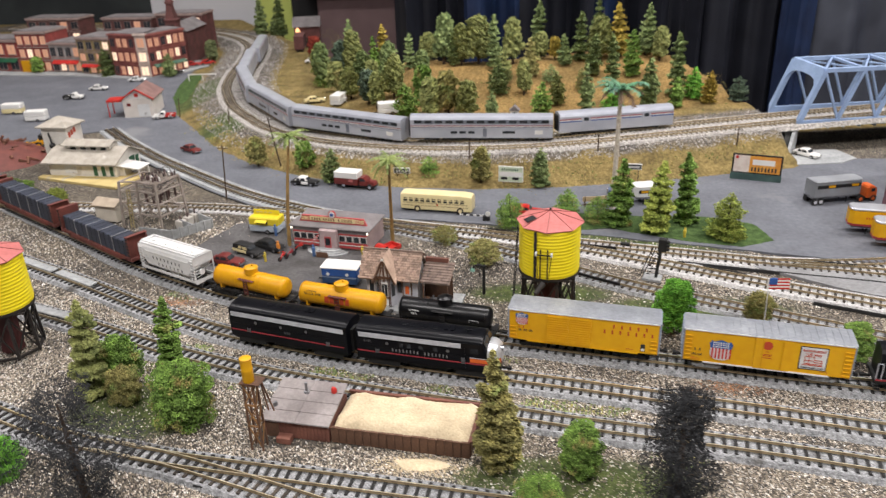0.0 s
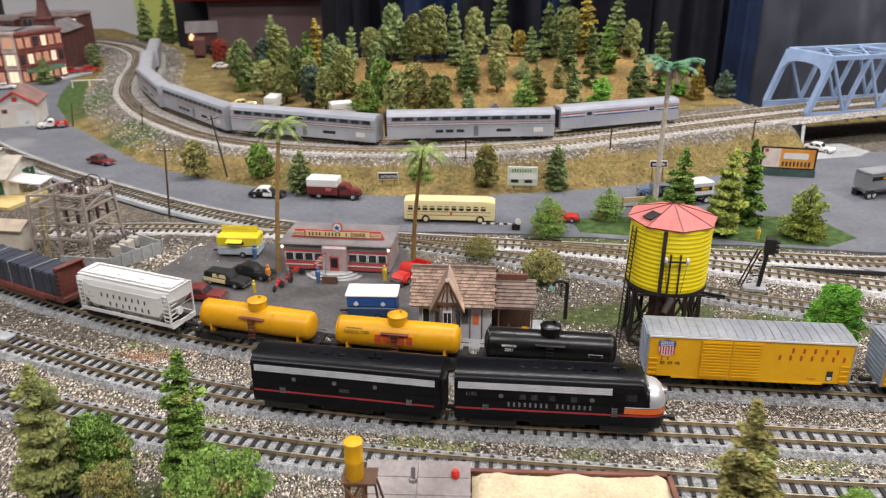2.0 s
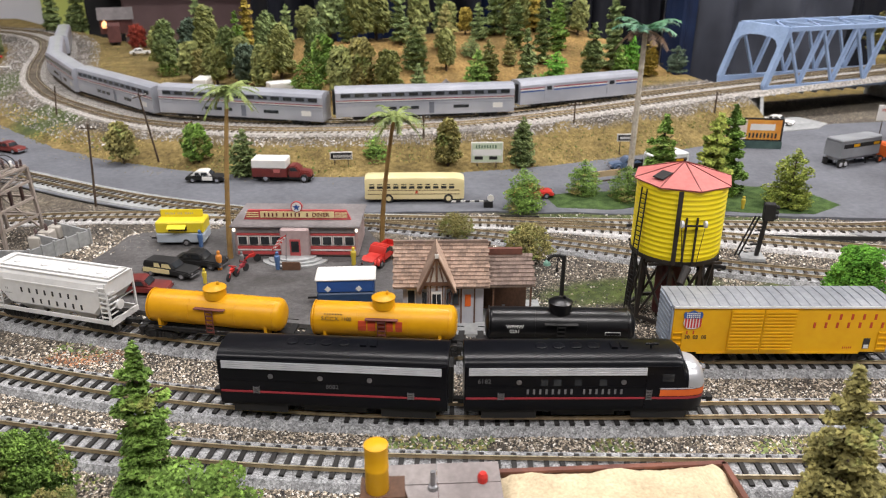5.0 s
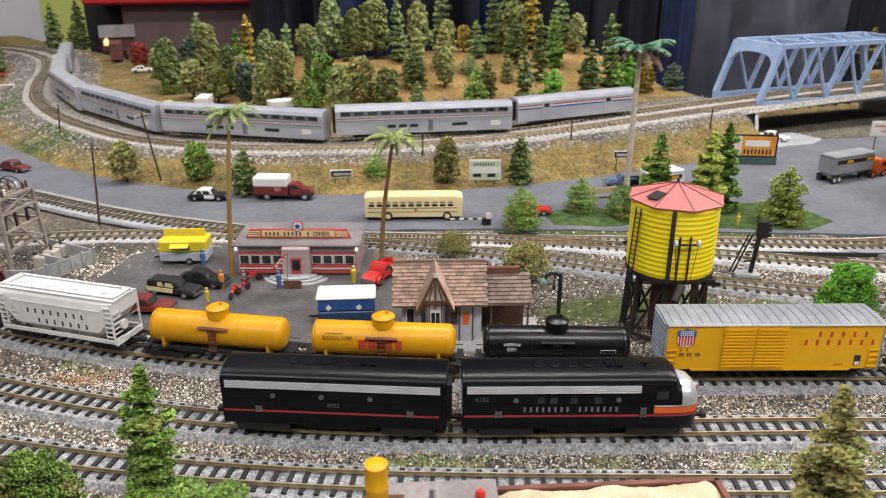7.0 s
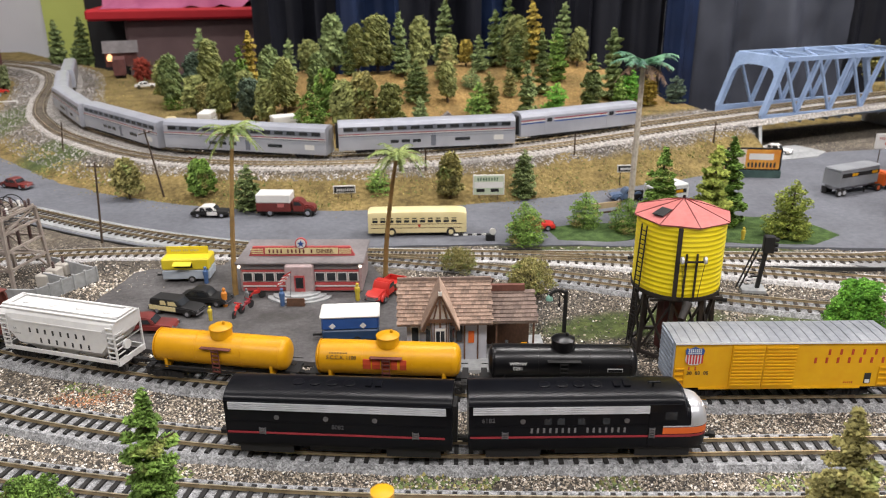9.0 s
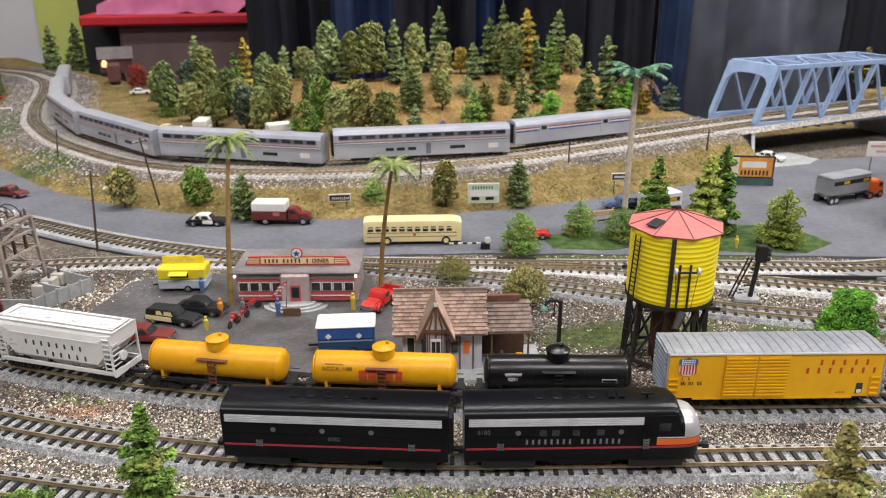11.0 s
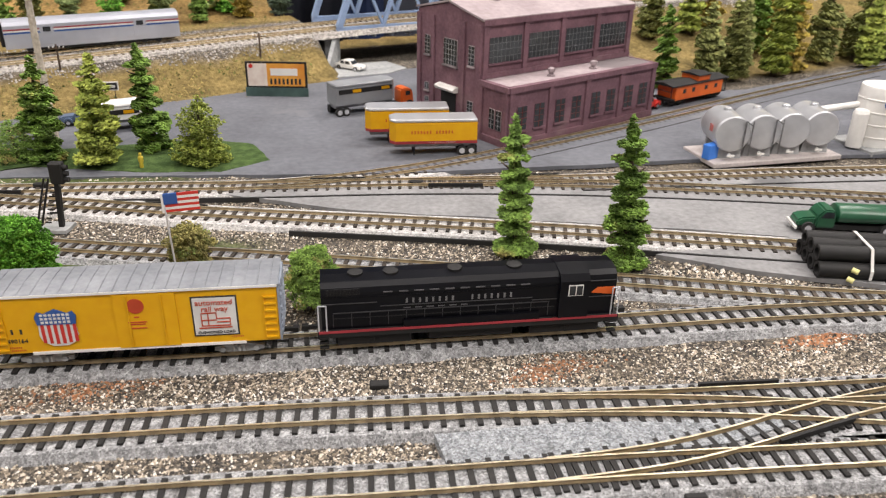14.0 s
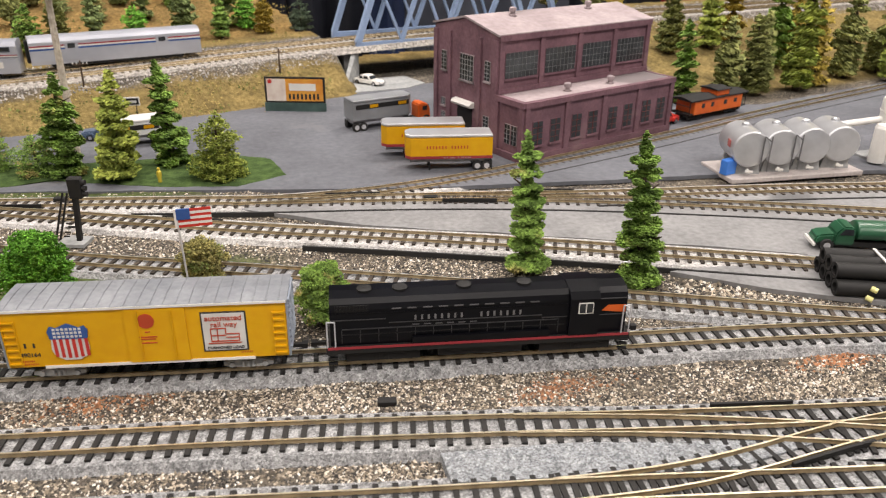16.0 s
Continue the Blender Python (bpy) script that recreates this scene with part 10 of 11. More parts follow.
def caboose():
    px, py, a = on_line(TA, 1.075)
    root = thing("caboose", "orange-red caboose with dark roof behind the works", "caboose", 1.078, 1.168, 0.002, 16, "freight cars")
    l, w = 0.062, 0.0165
    part("body", bevel(box(bm_new(), -l + 0.010, l - 0.010, -w, w, 0.008, 0.0285), 0.0008), ORANGE, root)
    part("roof", prism_x(bm_new(), [(-w - 0.002, 0.0280), (-w - 0.002, 0.0295), (0, 0.0325), (w + 0.002, 0.0295), (w + 0.002, 0.0280)], -l, l), SOOT, root)
    c = part("cupola", box(bm_new(), -0.004, 0.022, -w + 0.002, w - 0.002, 0.030, 0.0375), ORANGE, root)
    part("cupola_roof", prism_x(bm_new(), [(-w, 0.0375), (-w, 0.0385), (0, 0.0405), (w, 0.0385), (w, 0.0375)], -0.006, 0.024), SOOT, c)
    for q in (-0.034, -0.014, 0.014, 0.036):
        part("window", box(bm_new(), q - 0.003, q + 0.003, -w - 0.0004, -w + 0.0003, 0.0170, 0.0230), GLASS, root)
    for s in (-1, 1):
        part("platform", box(bm_new(), s * l - 0.010 if s > 0 else -l, l if s > 0 else -l + 0.010, -w, w, 0.009, 0.0105), SOOT, root)
        b2 = bm_new()
        for q in (-w + 0.001, w - 0.001):
            cyl(b2, (s * (l - 0.001), q, 0.010), (s * (l - 0.001), q, 0.0285), 0.0006, n=6)
        cyl(b2, (s * (l - 0.001), -w, 0.021), (s * (l - 0.001), w, 0.021), 0.0006, n=6)
        part("end_rail", b2, SOOT, root)
        bogie(root, s * 0.040)
    t = pickup(0.985, 1.142, 20, RED, RED, "red truck parked beside the caboose", z=0.0005)


caboose()


# ---- derelict steel frame and junk yard ----
def steel_frame(x, y, rz):
    root = thing("substation_frame", "weathered tan lattice substation frame crowded with insulators", "substation", x, y, -0.001, rz)
    W, D, M, H = 0.062, 0.076, 0.046, 0.080
    feet = [(0, 0), (0, M), (-0.012, D), (W, 0), (W, M), (W * 0.8, D)]
    lean = lambda p, z: (p[0] + (W / 2 - p[0]) * 0.14 * z / H, p[1] + (D / 2 - p[1]) * 0.06 * z / H, z)
    for p in feet:
        part("column", beam(bm_new(), lean(p, 0), lean(p, H), 0.0034), TANWOOD, root)
    runs = ((0, 1), (1, 2), (0, 3), (3, 4), (4, 5), (1, 4), (2, 5))
    for a, b in runs:
        for t in (0.30, 0.56, 0.80, 1.0):
            part("beam", beam(bm_new(), lean(feet[a], H * t), lean(feet[b], H * t), 0.0024), TANWOOD, root)
    for a, b, t0, t1 in ((0, 1, 0.30, 0.56), (1, 2, 0.05, 0.56), (0, 3, 0.56, 0.30), (3, 4, 0.05, 0.56), (0, 3, 0.80, 1.0), (0, 1, 0.80, 0.56), (4, 5, 0.56, 0.05)):
        part("brace", beam(bm_new(), lean(feet[a], H * t0), lean(feet[b], H * t1), 0.0018), TANWOOD, root)
    for k in range(6):
        y0 = M * (k + 0.5) / 6
        part("joist", beam(bm_new(), (0.003, y0, H + 0.0015), (W - 0.003, y0, H + 0.0015), 0.0019), TANWOOD, root)
        part("joist", beam(bm_new(), (0.004, y0, H * 0.80), (W - 0.004, y0, H * 0.80), 0.0015), TANWOOD, root)
        part("bus_bar", beam(bm_new(), (0.006 + 0.009 * k, 0.002, H * 0.91), (0.006 + 0.009 * k, M, H * 0.91), 0.0011), STEEL, root)
    rs = random.Random(4)
    stack = lambda q, y0, z: lathe(bm_new(), [(0.0012, z), (0.0021, z + 0.0016), (0.0011, z + 0.0024), (0.0021, z + 0.0040), (0.0011, z + 0.0048), (0.0019, z + 0.0062), (0.0006, z + 0.0080)], 8, q, y0)
    for k in range(20):
        part("insulator", stack(rs.uniform(0.005, W - 0.005), M * (k % 6 + 0.5) / 6, H + 0.0022), WHITE if k % 7 == 0 else INSULATOR, root, "brown ribbed insulator")
    for k in range(9):
        y0, q = M * (k % 3 + 0.5) / 3, W * (k // 3 + 0.7) / 3.4
        part("hanging_insulator", beam(bm_new(), (q, y0, H * 0.79), (q + 0.004, y0 + 0.003, H * 0.50), 0.0026), INSULATOR, root)
    for k in range(5):
        b2 = bm_new()
        c = Vector((W * (0.25 + 0.15 * k), M * 0.5, H + 0.004))
        pts = [c + Vector((0, 0.013 * math.cos(t), 0.010 * math.sin(t))) for t in (math.pi * i / 8 for i in range(9))]
        for p, q in zip(pts, pts[1:]):
            cyl(b2, p, q, 0.0006, n=5)
        part("jumper_wire", b2, SOOT, root)
    b2 = bm_new()
    for y0 in (M + 0.008, M + 0.015):
        beam(b2, (-0.010, y0, 0), (-0.004, y0, H * 0.86), 0.0013)
    for k in range(13):
        beam(b2, (-0.010 + 0.006 * k / 13, M + 0.008, 0.004 + 0.0052 * k), (-0.010 + 0.006 * k / 13, M + 0.015, 0.004 + 0.0052 * k), 0.0010)
    part("ladder", b2, mat("dull_ochre_paint", (0.34, 0.28, 0.13), (0.24, 0.19, 0.09), 0.7, scale=60), root, "dull ochre ladder")
    for k in range(3):
        t = part("transformer", bevel(box(bm_new(), 0.016 + 0.017 * k, 0.029 + 0.017 * k, -0.028, -0.014, 0, 0.014), 0.001), mat("putty_paint", (0.50, 0.47, 0.42), (0.40, 0.37, 0.33), 0.7, scale=60), root, "pale transformer case")
        part("bushing", stack(0.0225 + 0.017 * k, -0.021, 0.014), INSULATOR, t)
    f = thing("fence_wall", "low grey fence wall round the substation", "fence", x, y, -0.001, rz)
    for p, q in (((W + 0.004, 0.0), (0.043, -0.070)), ((0.043, -0.070), (-0.022, -0.044)), ((-0.022, -0.044), (-0.030, 0.02)), ((0.012, -0.058), (0.022, -0.02))):
        part("panel", beam(bm_new(), (*p, 0.008), (*q, 0.008), 0.0016, 0.016), CONCRETE, f)
    for k in range(6):
        part("post", beam(bm_new(), (0.043 - 0.013 * k, -0.0708 + 0.0052 * k, 0), (0.043 - 0.013 * k, -0.0708 + 0.0052 * k, 0.018), 0.0022), CONCRETE, f)
    s = thing("pale_shed", "small pale concrete shed beside the frame", "shed", -0.662, 1.148, 0.0, -14)
    part("wall", bevel(box(bm_new(), 0, 0.045, 0, 0.03, 0, 0.030), 0.001), mat("pale_plaster", (0.62, 0.57, 0.48), (0.5, 0.46, 0.38), 0.8, scale=40), s)
    part("roof", prism_x(bm_new(), [(-0.004, 0.0285), (-0.004, 0.0300), (0.015, 0.0390), (0.034, 0.0300), (0.034, 0.0285), (0.015, 0.0372)], -0.003, 0.048), mat("weathered_tan_roof", (0.45, 0.37, 0.28), (0.34, 0.28, 0.21), 0.85, scale=60), s)


steel_frame(-0.5238, 1.1042, 69)


# ---- depot, filling station and town ----
def depot():
    root = thing("depot_building", "cream stucco depot with a square tower and pale roofs", "depot", -0.880, 1.380, 0.0, -6)
    cream = mat("cream_stucco", (0.72, 0.69, 0.63), (0.58, 0.55, 0.50), 0.8, scale=30, fine=0.2, wear=((0.50, 0.46, 0.40), 25.0, 0.62))
    roofm = mat("pale_taupe_roof", (0.44, 0.40, 0.34), (0.33, 0.30, 0.25), 0.8, scale=60, fine=0.3, wear=((0.55, 0.52, 0.46), 40.0, 0.62))
    w, d, h = 0.151, 0.088, 0.034
    part("wall", box(bm_new(), 0, w, 0, d, 0, h), cream, root)
    part("gable_end", prism_x(bm_new(), [(0.0, h), (d, h), (d * 0.52, 0.053)], w - 0.003, w), cream, root)
    for y0, y1 in ((-0.012, d * 0.52), (d + 0.010, d * 0.52)):
        part("roof_slope", loft(bm_new(), [[(q, y0, h - 0.003), (q, y1, 0.0535), (q, y1, 0.0560), (q, y0, h - 0.0005)] for q in (-0.008, w + 0.008)]), roofm, root, "pale taupe roof slope")
    part("clerestory", box(bm_new(), 0.024, 0.124, 0.032, 0.062, 0.044, 0.060), cream, root)
    for y0 in (0.024, 0.070):
        part("clerestory_roof", loft(bm_new(), [[(q, y0, 0.0580), (q, 0.047, 0.0665), (q, 0.047, 0.0685), (q, y0, 0.0600)] for q in (0.019, 0.130)]), roofm, root)
    for k in range(4):
        win = part("clerestory_window", box(bm_new(), 0.034 + 0.023 * k, 0.049 + 0.023 * k, 0.0310, 0.0322, 0.0485, 0.0575), WHITE, root)
        part("pane", box(bm_new(), 0.035 + 0.023 * k, 0.048 + 0.023 * k, 0.0304, 0.0311, 0.0493, 0.0567), GLASS, win)
    tower = part("tower", box(bm_new(), -0.038, 0.020, 0.049, 0.099, 0, 0.0898), cream, root, "square cream tower")
    part("tower_roof", loft(bm_new(), [[(-0.046, 0.042, 0.0890), (0.027, 0.042, 0.0890), (0.027, 0.106, 0.0890), (-0.046, 0.106, 0.0890)], [(-0.046, 0.042, 0.0915), (0.027, 0.042, 0.0915), (0.027, 0.106, 0.0915), (-0.046, 0.106, 0.0915)], [(-0.012, 0.073, 0.1080), (-0.007, 0.073, 0.1080), (-0.007, 0.075, 0.1080), (-0.012, 0.075, 0.1080)]]), roofm, tower)
    for k in range(3):
        part("sign_bar", box(bm_new(), 0.0200, 0.0208, 0.054 + 0.009 * k, 0.060 + 0.009 * k, 0.068 + 0.003 * k, 0.079 + 0.003 * k), LETTERRED, tower)
    part("tower_lamp_arm", beam(bm_new(), (-0.022, 0.048, 0.078), (-0.012, 0.040, 0.058), 0.0030), SOOT, tower)
    part("tower_lamp", lathe(bm_new(), [(0.0060, 0.050), (0.0065, 0.055), (0.0025, 0.060)], 12, -0.012, 0.040), SOOT, tower)
    for q in (0.101, 0.119, 0.137):
        win = part("window", box(bm_new(), q - 0.001, q + 0.0095, -0.0009, 0.0003, 0.005, 0.0275), WHITE, root)
        part("shutter", box(bm_new(), q, q + 0.0085, -0.0016, -0.0008, 0.006, 0.0265), DGREEN, win)
    part("notice_board", box(bm_new(), 0.036, 0.062, -0.0010, 0.0002, 0.010, 0.027), HOPPERGREY, root)
    part("end_door", box(bm_new(), w - 0.0002, w + 0.0012, 0.050, 0.068, 0.004, 0.031), DGREEN, root, "green end door")
    part("end_shutter", box(bm_new(), w - 0.0002, w + 0.0012, 0.072, 0.082, 0.012, 0.028), DGREEN, root)
    porch = part("porch_roof", loft(bm_new(), [[(w, y, 0.0250), (w + 0.048, y, 0.0190), (w + 0.048, y, 0.0210), (w, y, 0.0272)] for y in (0.004, 0.046)]), WHITE, root, "white porch roof")
    for y in (0.008, 0.042):
        part("porch_post", beam(bm_new(), (w + 0.045, y, 0), (w + 0.045, y, 0.0195), 0.0020), WHITE, porch)
    part("bay", bevel(box(bm_new(), w - 0.001, w + 0.012, 0.010, 0.034, 0, 0.022), 0.001), cream, root)
    part("platform", prism_z(bm_new(), [(-0.020, -0.014), (0.060, -0.032), (0.180, -0.056), (0.196, -0.004), (0.196, 0.030), (w, 0.030), (w, 0.0), (-0.020, 0.0)], -0.001, 0.004), mat("yellow_platform", (0.60, 0.47, 0.20), (0.48, 0.37, 0.15), 0.8, scale=30, wear=((0.45, 0.40, 0.28), 30.0, 0.6)), root, "pale yellow platform")


depot()
junk = thing("scrap_heap", "rusty brown scrap heap behind the depot", "scrap", -1.06, 1.50, 0.0, 0)
bm = bm_new()
rs = random.Random(11)
for k in range(70):
    q, y0 = rs.gauss(0, 0.05), rs.gauss(0, 0.035)
    z = 0.045 * math.exp(-(q / 0.06) ** 2 - (y0 / 0.045) ** 2)
    beam(bm, (q, y0, z), (q + rs.uniform(-0.02, 0.02), y0 + rs.uniform(-0.02, 0.02), z + rs.uniform(0, 0.012)), rs.uniform(0.002, 0.006))
tagged(part("piece_heap", bm, mat("rusty_scrap", (0.24, 0.10, 0.06), (0.11, 0.05, 0.035), 0.85, scale=60, isl=0.4), junk), kind="stuff")
bm = bm_new()
lathe(bm, [(0.10, -0.002), (0.07, 0.018), (0.03, 0.034), (0.006, 0.040)], 20)
part("mound", bm, RUSTRED, junk, smooth=True)


def loader(x, y, rz):
    root = thing("loader", "yellow loader at the scrap heap", "loader", x, y, 0.0, rz)
    part("body", bevel(box(bm_new(), -0.018, 0.012, -0.009, 0.009, 0.008, 0.020), 0.001), OILYELLOW, root)
    part("cab", bevel(box(bm_new(), -0.006, 0.006, -0.008, 0.008, 0.020, 0.032), 0.001), SOOT, root)
    part("arm", beam(bm_new(), (0.008, 0, 0.016), (0.034, 0, 0.012), 0.004), OILYELLOW, root)
    part("bucket", prism_y(bm_new(), [(0.032, 0.004), (0.044, 0.004), (0.038, 0.016), (0.032, 0.014)], -0.012, 0.012), OILYELLOW, root)
    wheels(root, (-0.011, 0.008), 0.0125, 0.0085, 0.005, OILYELLOW)


loader(-1.016, 1.585, 200)


def filling_station():
    root = thing("filling_station", "small white filling station with red trimmed gable", "filling station", -0.945, 1.845, 0.0, 10)
    part("wall", box(bm_new(), 0, 0.075, 0, 0.105, 0, 0.048), mat("off_white_wall", (0.68, 0.63, 0.57), (0.58, 0.53, 0.48), 0.7, scale=30), root)
    part("gable", prism_y(bm_new(), [(0.0, 0.048), (0.075, 0.048), (0.0375, 0.070)], 0.002, 0.103), WHITE, root)
    for s, e in ((-0.006, 0.0375), (0.081, 0.0375)):
        part("roof_slope", loft(bm_new(), [[(s, q, 0.0455), (e, q, 0.0725), (e, q, 0.0750), (s, q, 0.048)] for q in (-0.004, 0.110)]), mat("brown_roof", (0.26, 0.15, 0.13), (0.18, 0.10, 0.09), 0.8, scale=40), root)
    b2 = bm_new()
    beam(b2, (-0.006, -0.005, 0.047), (0.0375, -0.005, 0.0742), 0.003), beam(b2, (0.081, -0.005, 0.047), (0.0375, -0.005, 0.0742), 0.003)
    part("red_trim", b2, RED, root)
    part("emblem", box(bm_new(), 0.033, 0.042, -0.0008, 0.0025, 0.054, 0.062), RED, root)
    part("window", box(bm_new(), 0.010, 0.020, -0.0008, 0.0004, 0.030, 0.038), MAROON, root)
    part("garage_door", box(bm_new(), 0.036, 0.066, -0.0008, 0.0004, 0.002, 0.034), HOPPERGREY, root)
    can = part("canopy", box(bm_new(), -0.045, 0.0, 0.012, 0.055, 0.040, 0.045), RED, root, "red canopy")
    for q in (0.014, 0.053):
        part("canopy_post", beam(bm_new(), (-0.043, q, 0), (-0.043, q, 0.040), 0.0024), RED, can)


filling_station()


def goal(x, y, rz):
    root = thing("goal_frame", "white lattice frame standing on the grass", "frame", x, y, ground(x, y), rz)
    b2 = bm_new()
    for z in (0.002, 0.024):
        beam(b2, (0, 0, z), (0.085, 0, z), 0.0022)
    for q in (0, 0.0425, 0.085):
        beam(b2, (q, 0, 0), (q, 0, 0.025), 0.0022)
    part("frame", b2, WHITE, root)


goal(-0.945, 2.28, 6)


def town_house(x, y, w, d, h, rz, wall, label, floors, bays, lit, trim=TRIMDULL, roof=None, shop=True):
    root = thing("town_building", label, "building", x, y, 0.0, rz, "town buildings")
    part("wall", box(bm_new(), 0, w, 0, d, 0, h), wall, root)
    part("cornice", box(bm_new(), -0.003, w + 0.003, -0.004, d + 0.003, h, h + 0.006), trim, root)
    part("roof", box(bm_new(), 0.004, w - 0.004, 0.004, d - 0.004, h + 0.006, h + 0.009), roof or DINERROOF, root)
    fh = h / floors
    rs = random.Random(int(abs(x * 1000)))
    for f in range(floors):
        for b in range(bays):
            cx = w * (b + 0.5) / bays
            ww, hh = w / bays * 0.31, fh * 0.30
            z = fh * (f + 0.5)
            wn = part("window", box(bm_new(), cx - ww - 0.001, cx + ww + 0.001, -0.0012, 0.0, z - hh - 0.001, z + hh + 0.001), trim, root)
            part("pane", box(bm_new(), cx - ww, cx + ww, -0.0017, -0.0011, z - hh, z + hh), (LITPALE if rs.random() < 0.35 else LIT) if rs.random() < lit else GLASS, wn)
            part("mullion", box(bm_new(), cx - 0.0005, cx + 0.0005, -0.0021, -0.0016, z - hh, z + hh), trim, wn)
            part("window_sill", box(bm_new(), cx - ww - 0.002, cx + ww + 0.002, -0.0030, 0.0, z - hh - 0.003, z - hh - 0.001), trim, wn)
        part("string_course", box(bm_new(), -0.001, w + 0.001, -0.0020, 0.0, fh * (f + 1) - 0.003, fh * (f + 1)), trim, root)
    if shop:
        part("awning", prism_x(bm_new(), [(0, fh * 0.95), (-0.014, fh * 0.72), (-0.014, fh * 0.69), (0, fh * 0.90)], w * 0.08, w * 0.92), RED if rs.random() < 0.5 else DGREEN, root)
    return root


TB_RED = mat("town_red_brick", (0.30, 0.06, 0.05), (0.20, 0.04, 0.035), 0.8, scale=40, fine=0.3)
TB_BRICK = mat("town_brown_red_brick", (0.27, 0.085, 0.07), (0.17, 0.05, 0.045), 0.8, scale=40, fine=0.3)
TRIMCREAM = mat("town_cream_stone", (0.55, 0.44, 0.38), (0.42, 0.33, 0.28), 0.8, scale=40, fine=0.3)
TB_OLIVE = mat("town_ochre_brick", (0.30, 0.22, 0.09), (0.20, 0.15, 0.06), 0.8, scale=40, fine=0.3)
TB_GREY = mat("town_grey_stone", (0.34, 0.31, 0.29), (0.24, 0.22, 0.21), 0.8, scale=40, fine=0.3)
TB_DARK = mat("town_dark_brick", (0.14, 0.05, 0.045), (0.09, 0.035, 0.03), 0.8, scale=40, fine=0.3)
town_house(-1.90, 2.53, 0.19, 0.12, 0.100, -9, TB_RED, "red brick town building with lit windows", 2, 4, 0.3)
town_house(-1.712, 2.49, 0.100, 0.12, 0.103, -10, TB_RED, "plain dark red town building", 2, 2, 0.2)
shop = town_house(-1.610, 2.47, 0.115, 0.12, 0.130, -4, TB_RED, "dark red shop building with bright lit windows", 3, 4, 0.8, shop=False)
part("shop_front", box(bm_new(), 0.004, 0.048, -0.006, -0.003, 0, 0.042), OILYELLOW, shop, "yellow shop front")
town_house(-1.493, 2.46, 0.120, 0.12, 0.094, -10, TB_GREY, "low grey shop building with lit windows", 2, 4, 0.5)
town_house(-1.372, 2.425, 0.130, 0.12, 0.115, -12, TB_OLIVE, "ochre brick town building with lit windows", 3, 4, 0.7)
town_house(-1.235, 2.383, 0.105, 0.12, 0.131, -18, TB_BRICK, "red brick corner hotel with many lit windows", 3, 4, 0.85, trim=TB_BRICK, shop=False)
town_house(-1.133, 2.349, 0.036, 0.10, 0.133, 2, TRIMCREAM, "cream corner bay of the hotel with lit windows", 3, 1, 0.95, trim=TRIMCREAM, shop=False)
town_house(-1.096, 2.351, 0.150, 0.08, 0.130, 62, TB_BRICK, "red brick hotel wing with many lit windows", 3, 6, 0.8, trim=TB_BRICK)
town_house(-1.80, 2.85, 0.22, 0.10, 0.125, -4, TB_DARK, "dark back row town building", 3, 5, 0.3, shop=False)
town_house(-1.48, 2.82, 0.20, 0.10, 0.125, -4, TB_DARK, "dark brick back row town building with lit attic", 3, 5, 0.4, shop=False)
town_house(-1.25, 2.78, 0.18, 0.10, 0.14, -4, TB_DARK, "dark red back row town building", 3, 4, 0.4, shop=False)
ch = thing("church", "dark brick church with a tall steeple", "church", -1.089, 2.555, 0.0, 0)
part("nave", box(bm_new(), -0.05, 0.032, 0.024, 0.20, 0, 0.112), TB_DARK, ch)
part("nave_roof", prism_y(bm_new(), [(-0.056, 0.110), (-0.009, 0.138), (0.038, 0.110)], 0.022, 0.205), DINERROOF, ch)
part("steeple", loft(bm_new(), [[(-q, -q, z), (q, -q, z), (q, q, z), (-q, q, z)] for q, z in ((0.019, 0), (0.019, 0.150), (0.022, 0.151), (0.022, 0.156), (0.016, 0.158), (0.011, 0.186), (0.009, 0.205), (0.012, 0.206), (0.0115, 0.211), (0.007, 0.222))]), TB_DARK, ch)
for q in (-0.009, 0.003):
    part("belfry_opening", box(bm_new(), q, q + 0.006, -0.0195, -0.0185, 0.118, 0.140), SOOT, ch)
slab("pavement", [(-2.0, 2.44), (-1.45, 2.40), (-1.24, 2.355), (-1.125, 2.325), (-1.03, 2.40), (-0.97, 2.52), (-1.0, 2.62), (-1.9, 2.70)], 0.0004, 0.0035, CONCRETE, "pale kerbed pavement before the town", "pavement")


def hut(x, y):
    root = thing("trackside_hut", "tiny pale hut with dark gable roof by the main line", "hut", x, y, ground(x, y), -5, "huts")
    part("wall", box(bm_new(), -0.009, 0.009, 0, 0.016, -0.004, 0.024), HOPPERGREY, root)
    part("roof", prism_y(bm_new(), [(-0.012, 0.023), (0.012, 0.023), (0, 0.034)], -0.002, 0.018), DINERROOF, root)
    part("window", box(bm_new(), -0.005, 0.005, -0.0008, 0.0004, 0.009, 0.020), GLASS, root)


hut(0.067, 1.628)
tent = thing("tent", "small red tent at the edge of the woods", "tent", -0.075, 1.636, ground(-0.075, 1.636), 20)
part("canvas", prism_y(bm_new(), [(-0.012, -0.002), (0.012, -0.002), (0.004, 0.013), (-0.004, 0.013)], -0.009, 0.009), RED, tent)
burn = thing("burning_house", "small dark house with glowing flames at the far bend", "house", -0.745, 3.00, ground(-0.745, 3.00), 10)
part("wall", box(bm_new(), -0.05, 0.05, 0, 0.06, 0, 0.045), TB_DARK, burn)
part("roof", prism_x(bm_new(), [(-0.006, 0.044), (0.03, 0.080), (0.066, 0.044)], -0.055, 0.055), DINERROOF, burn)
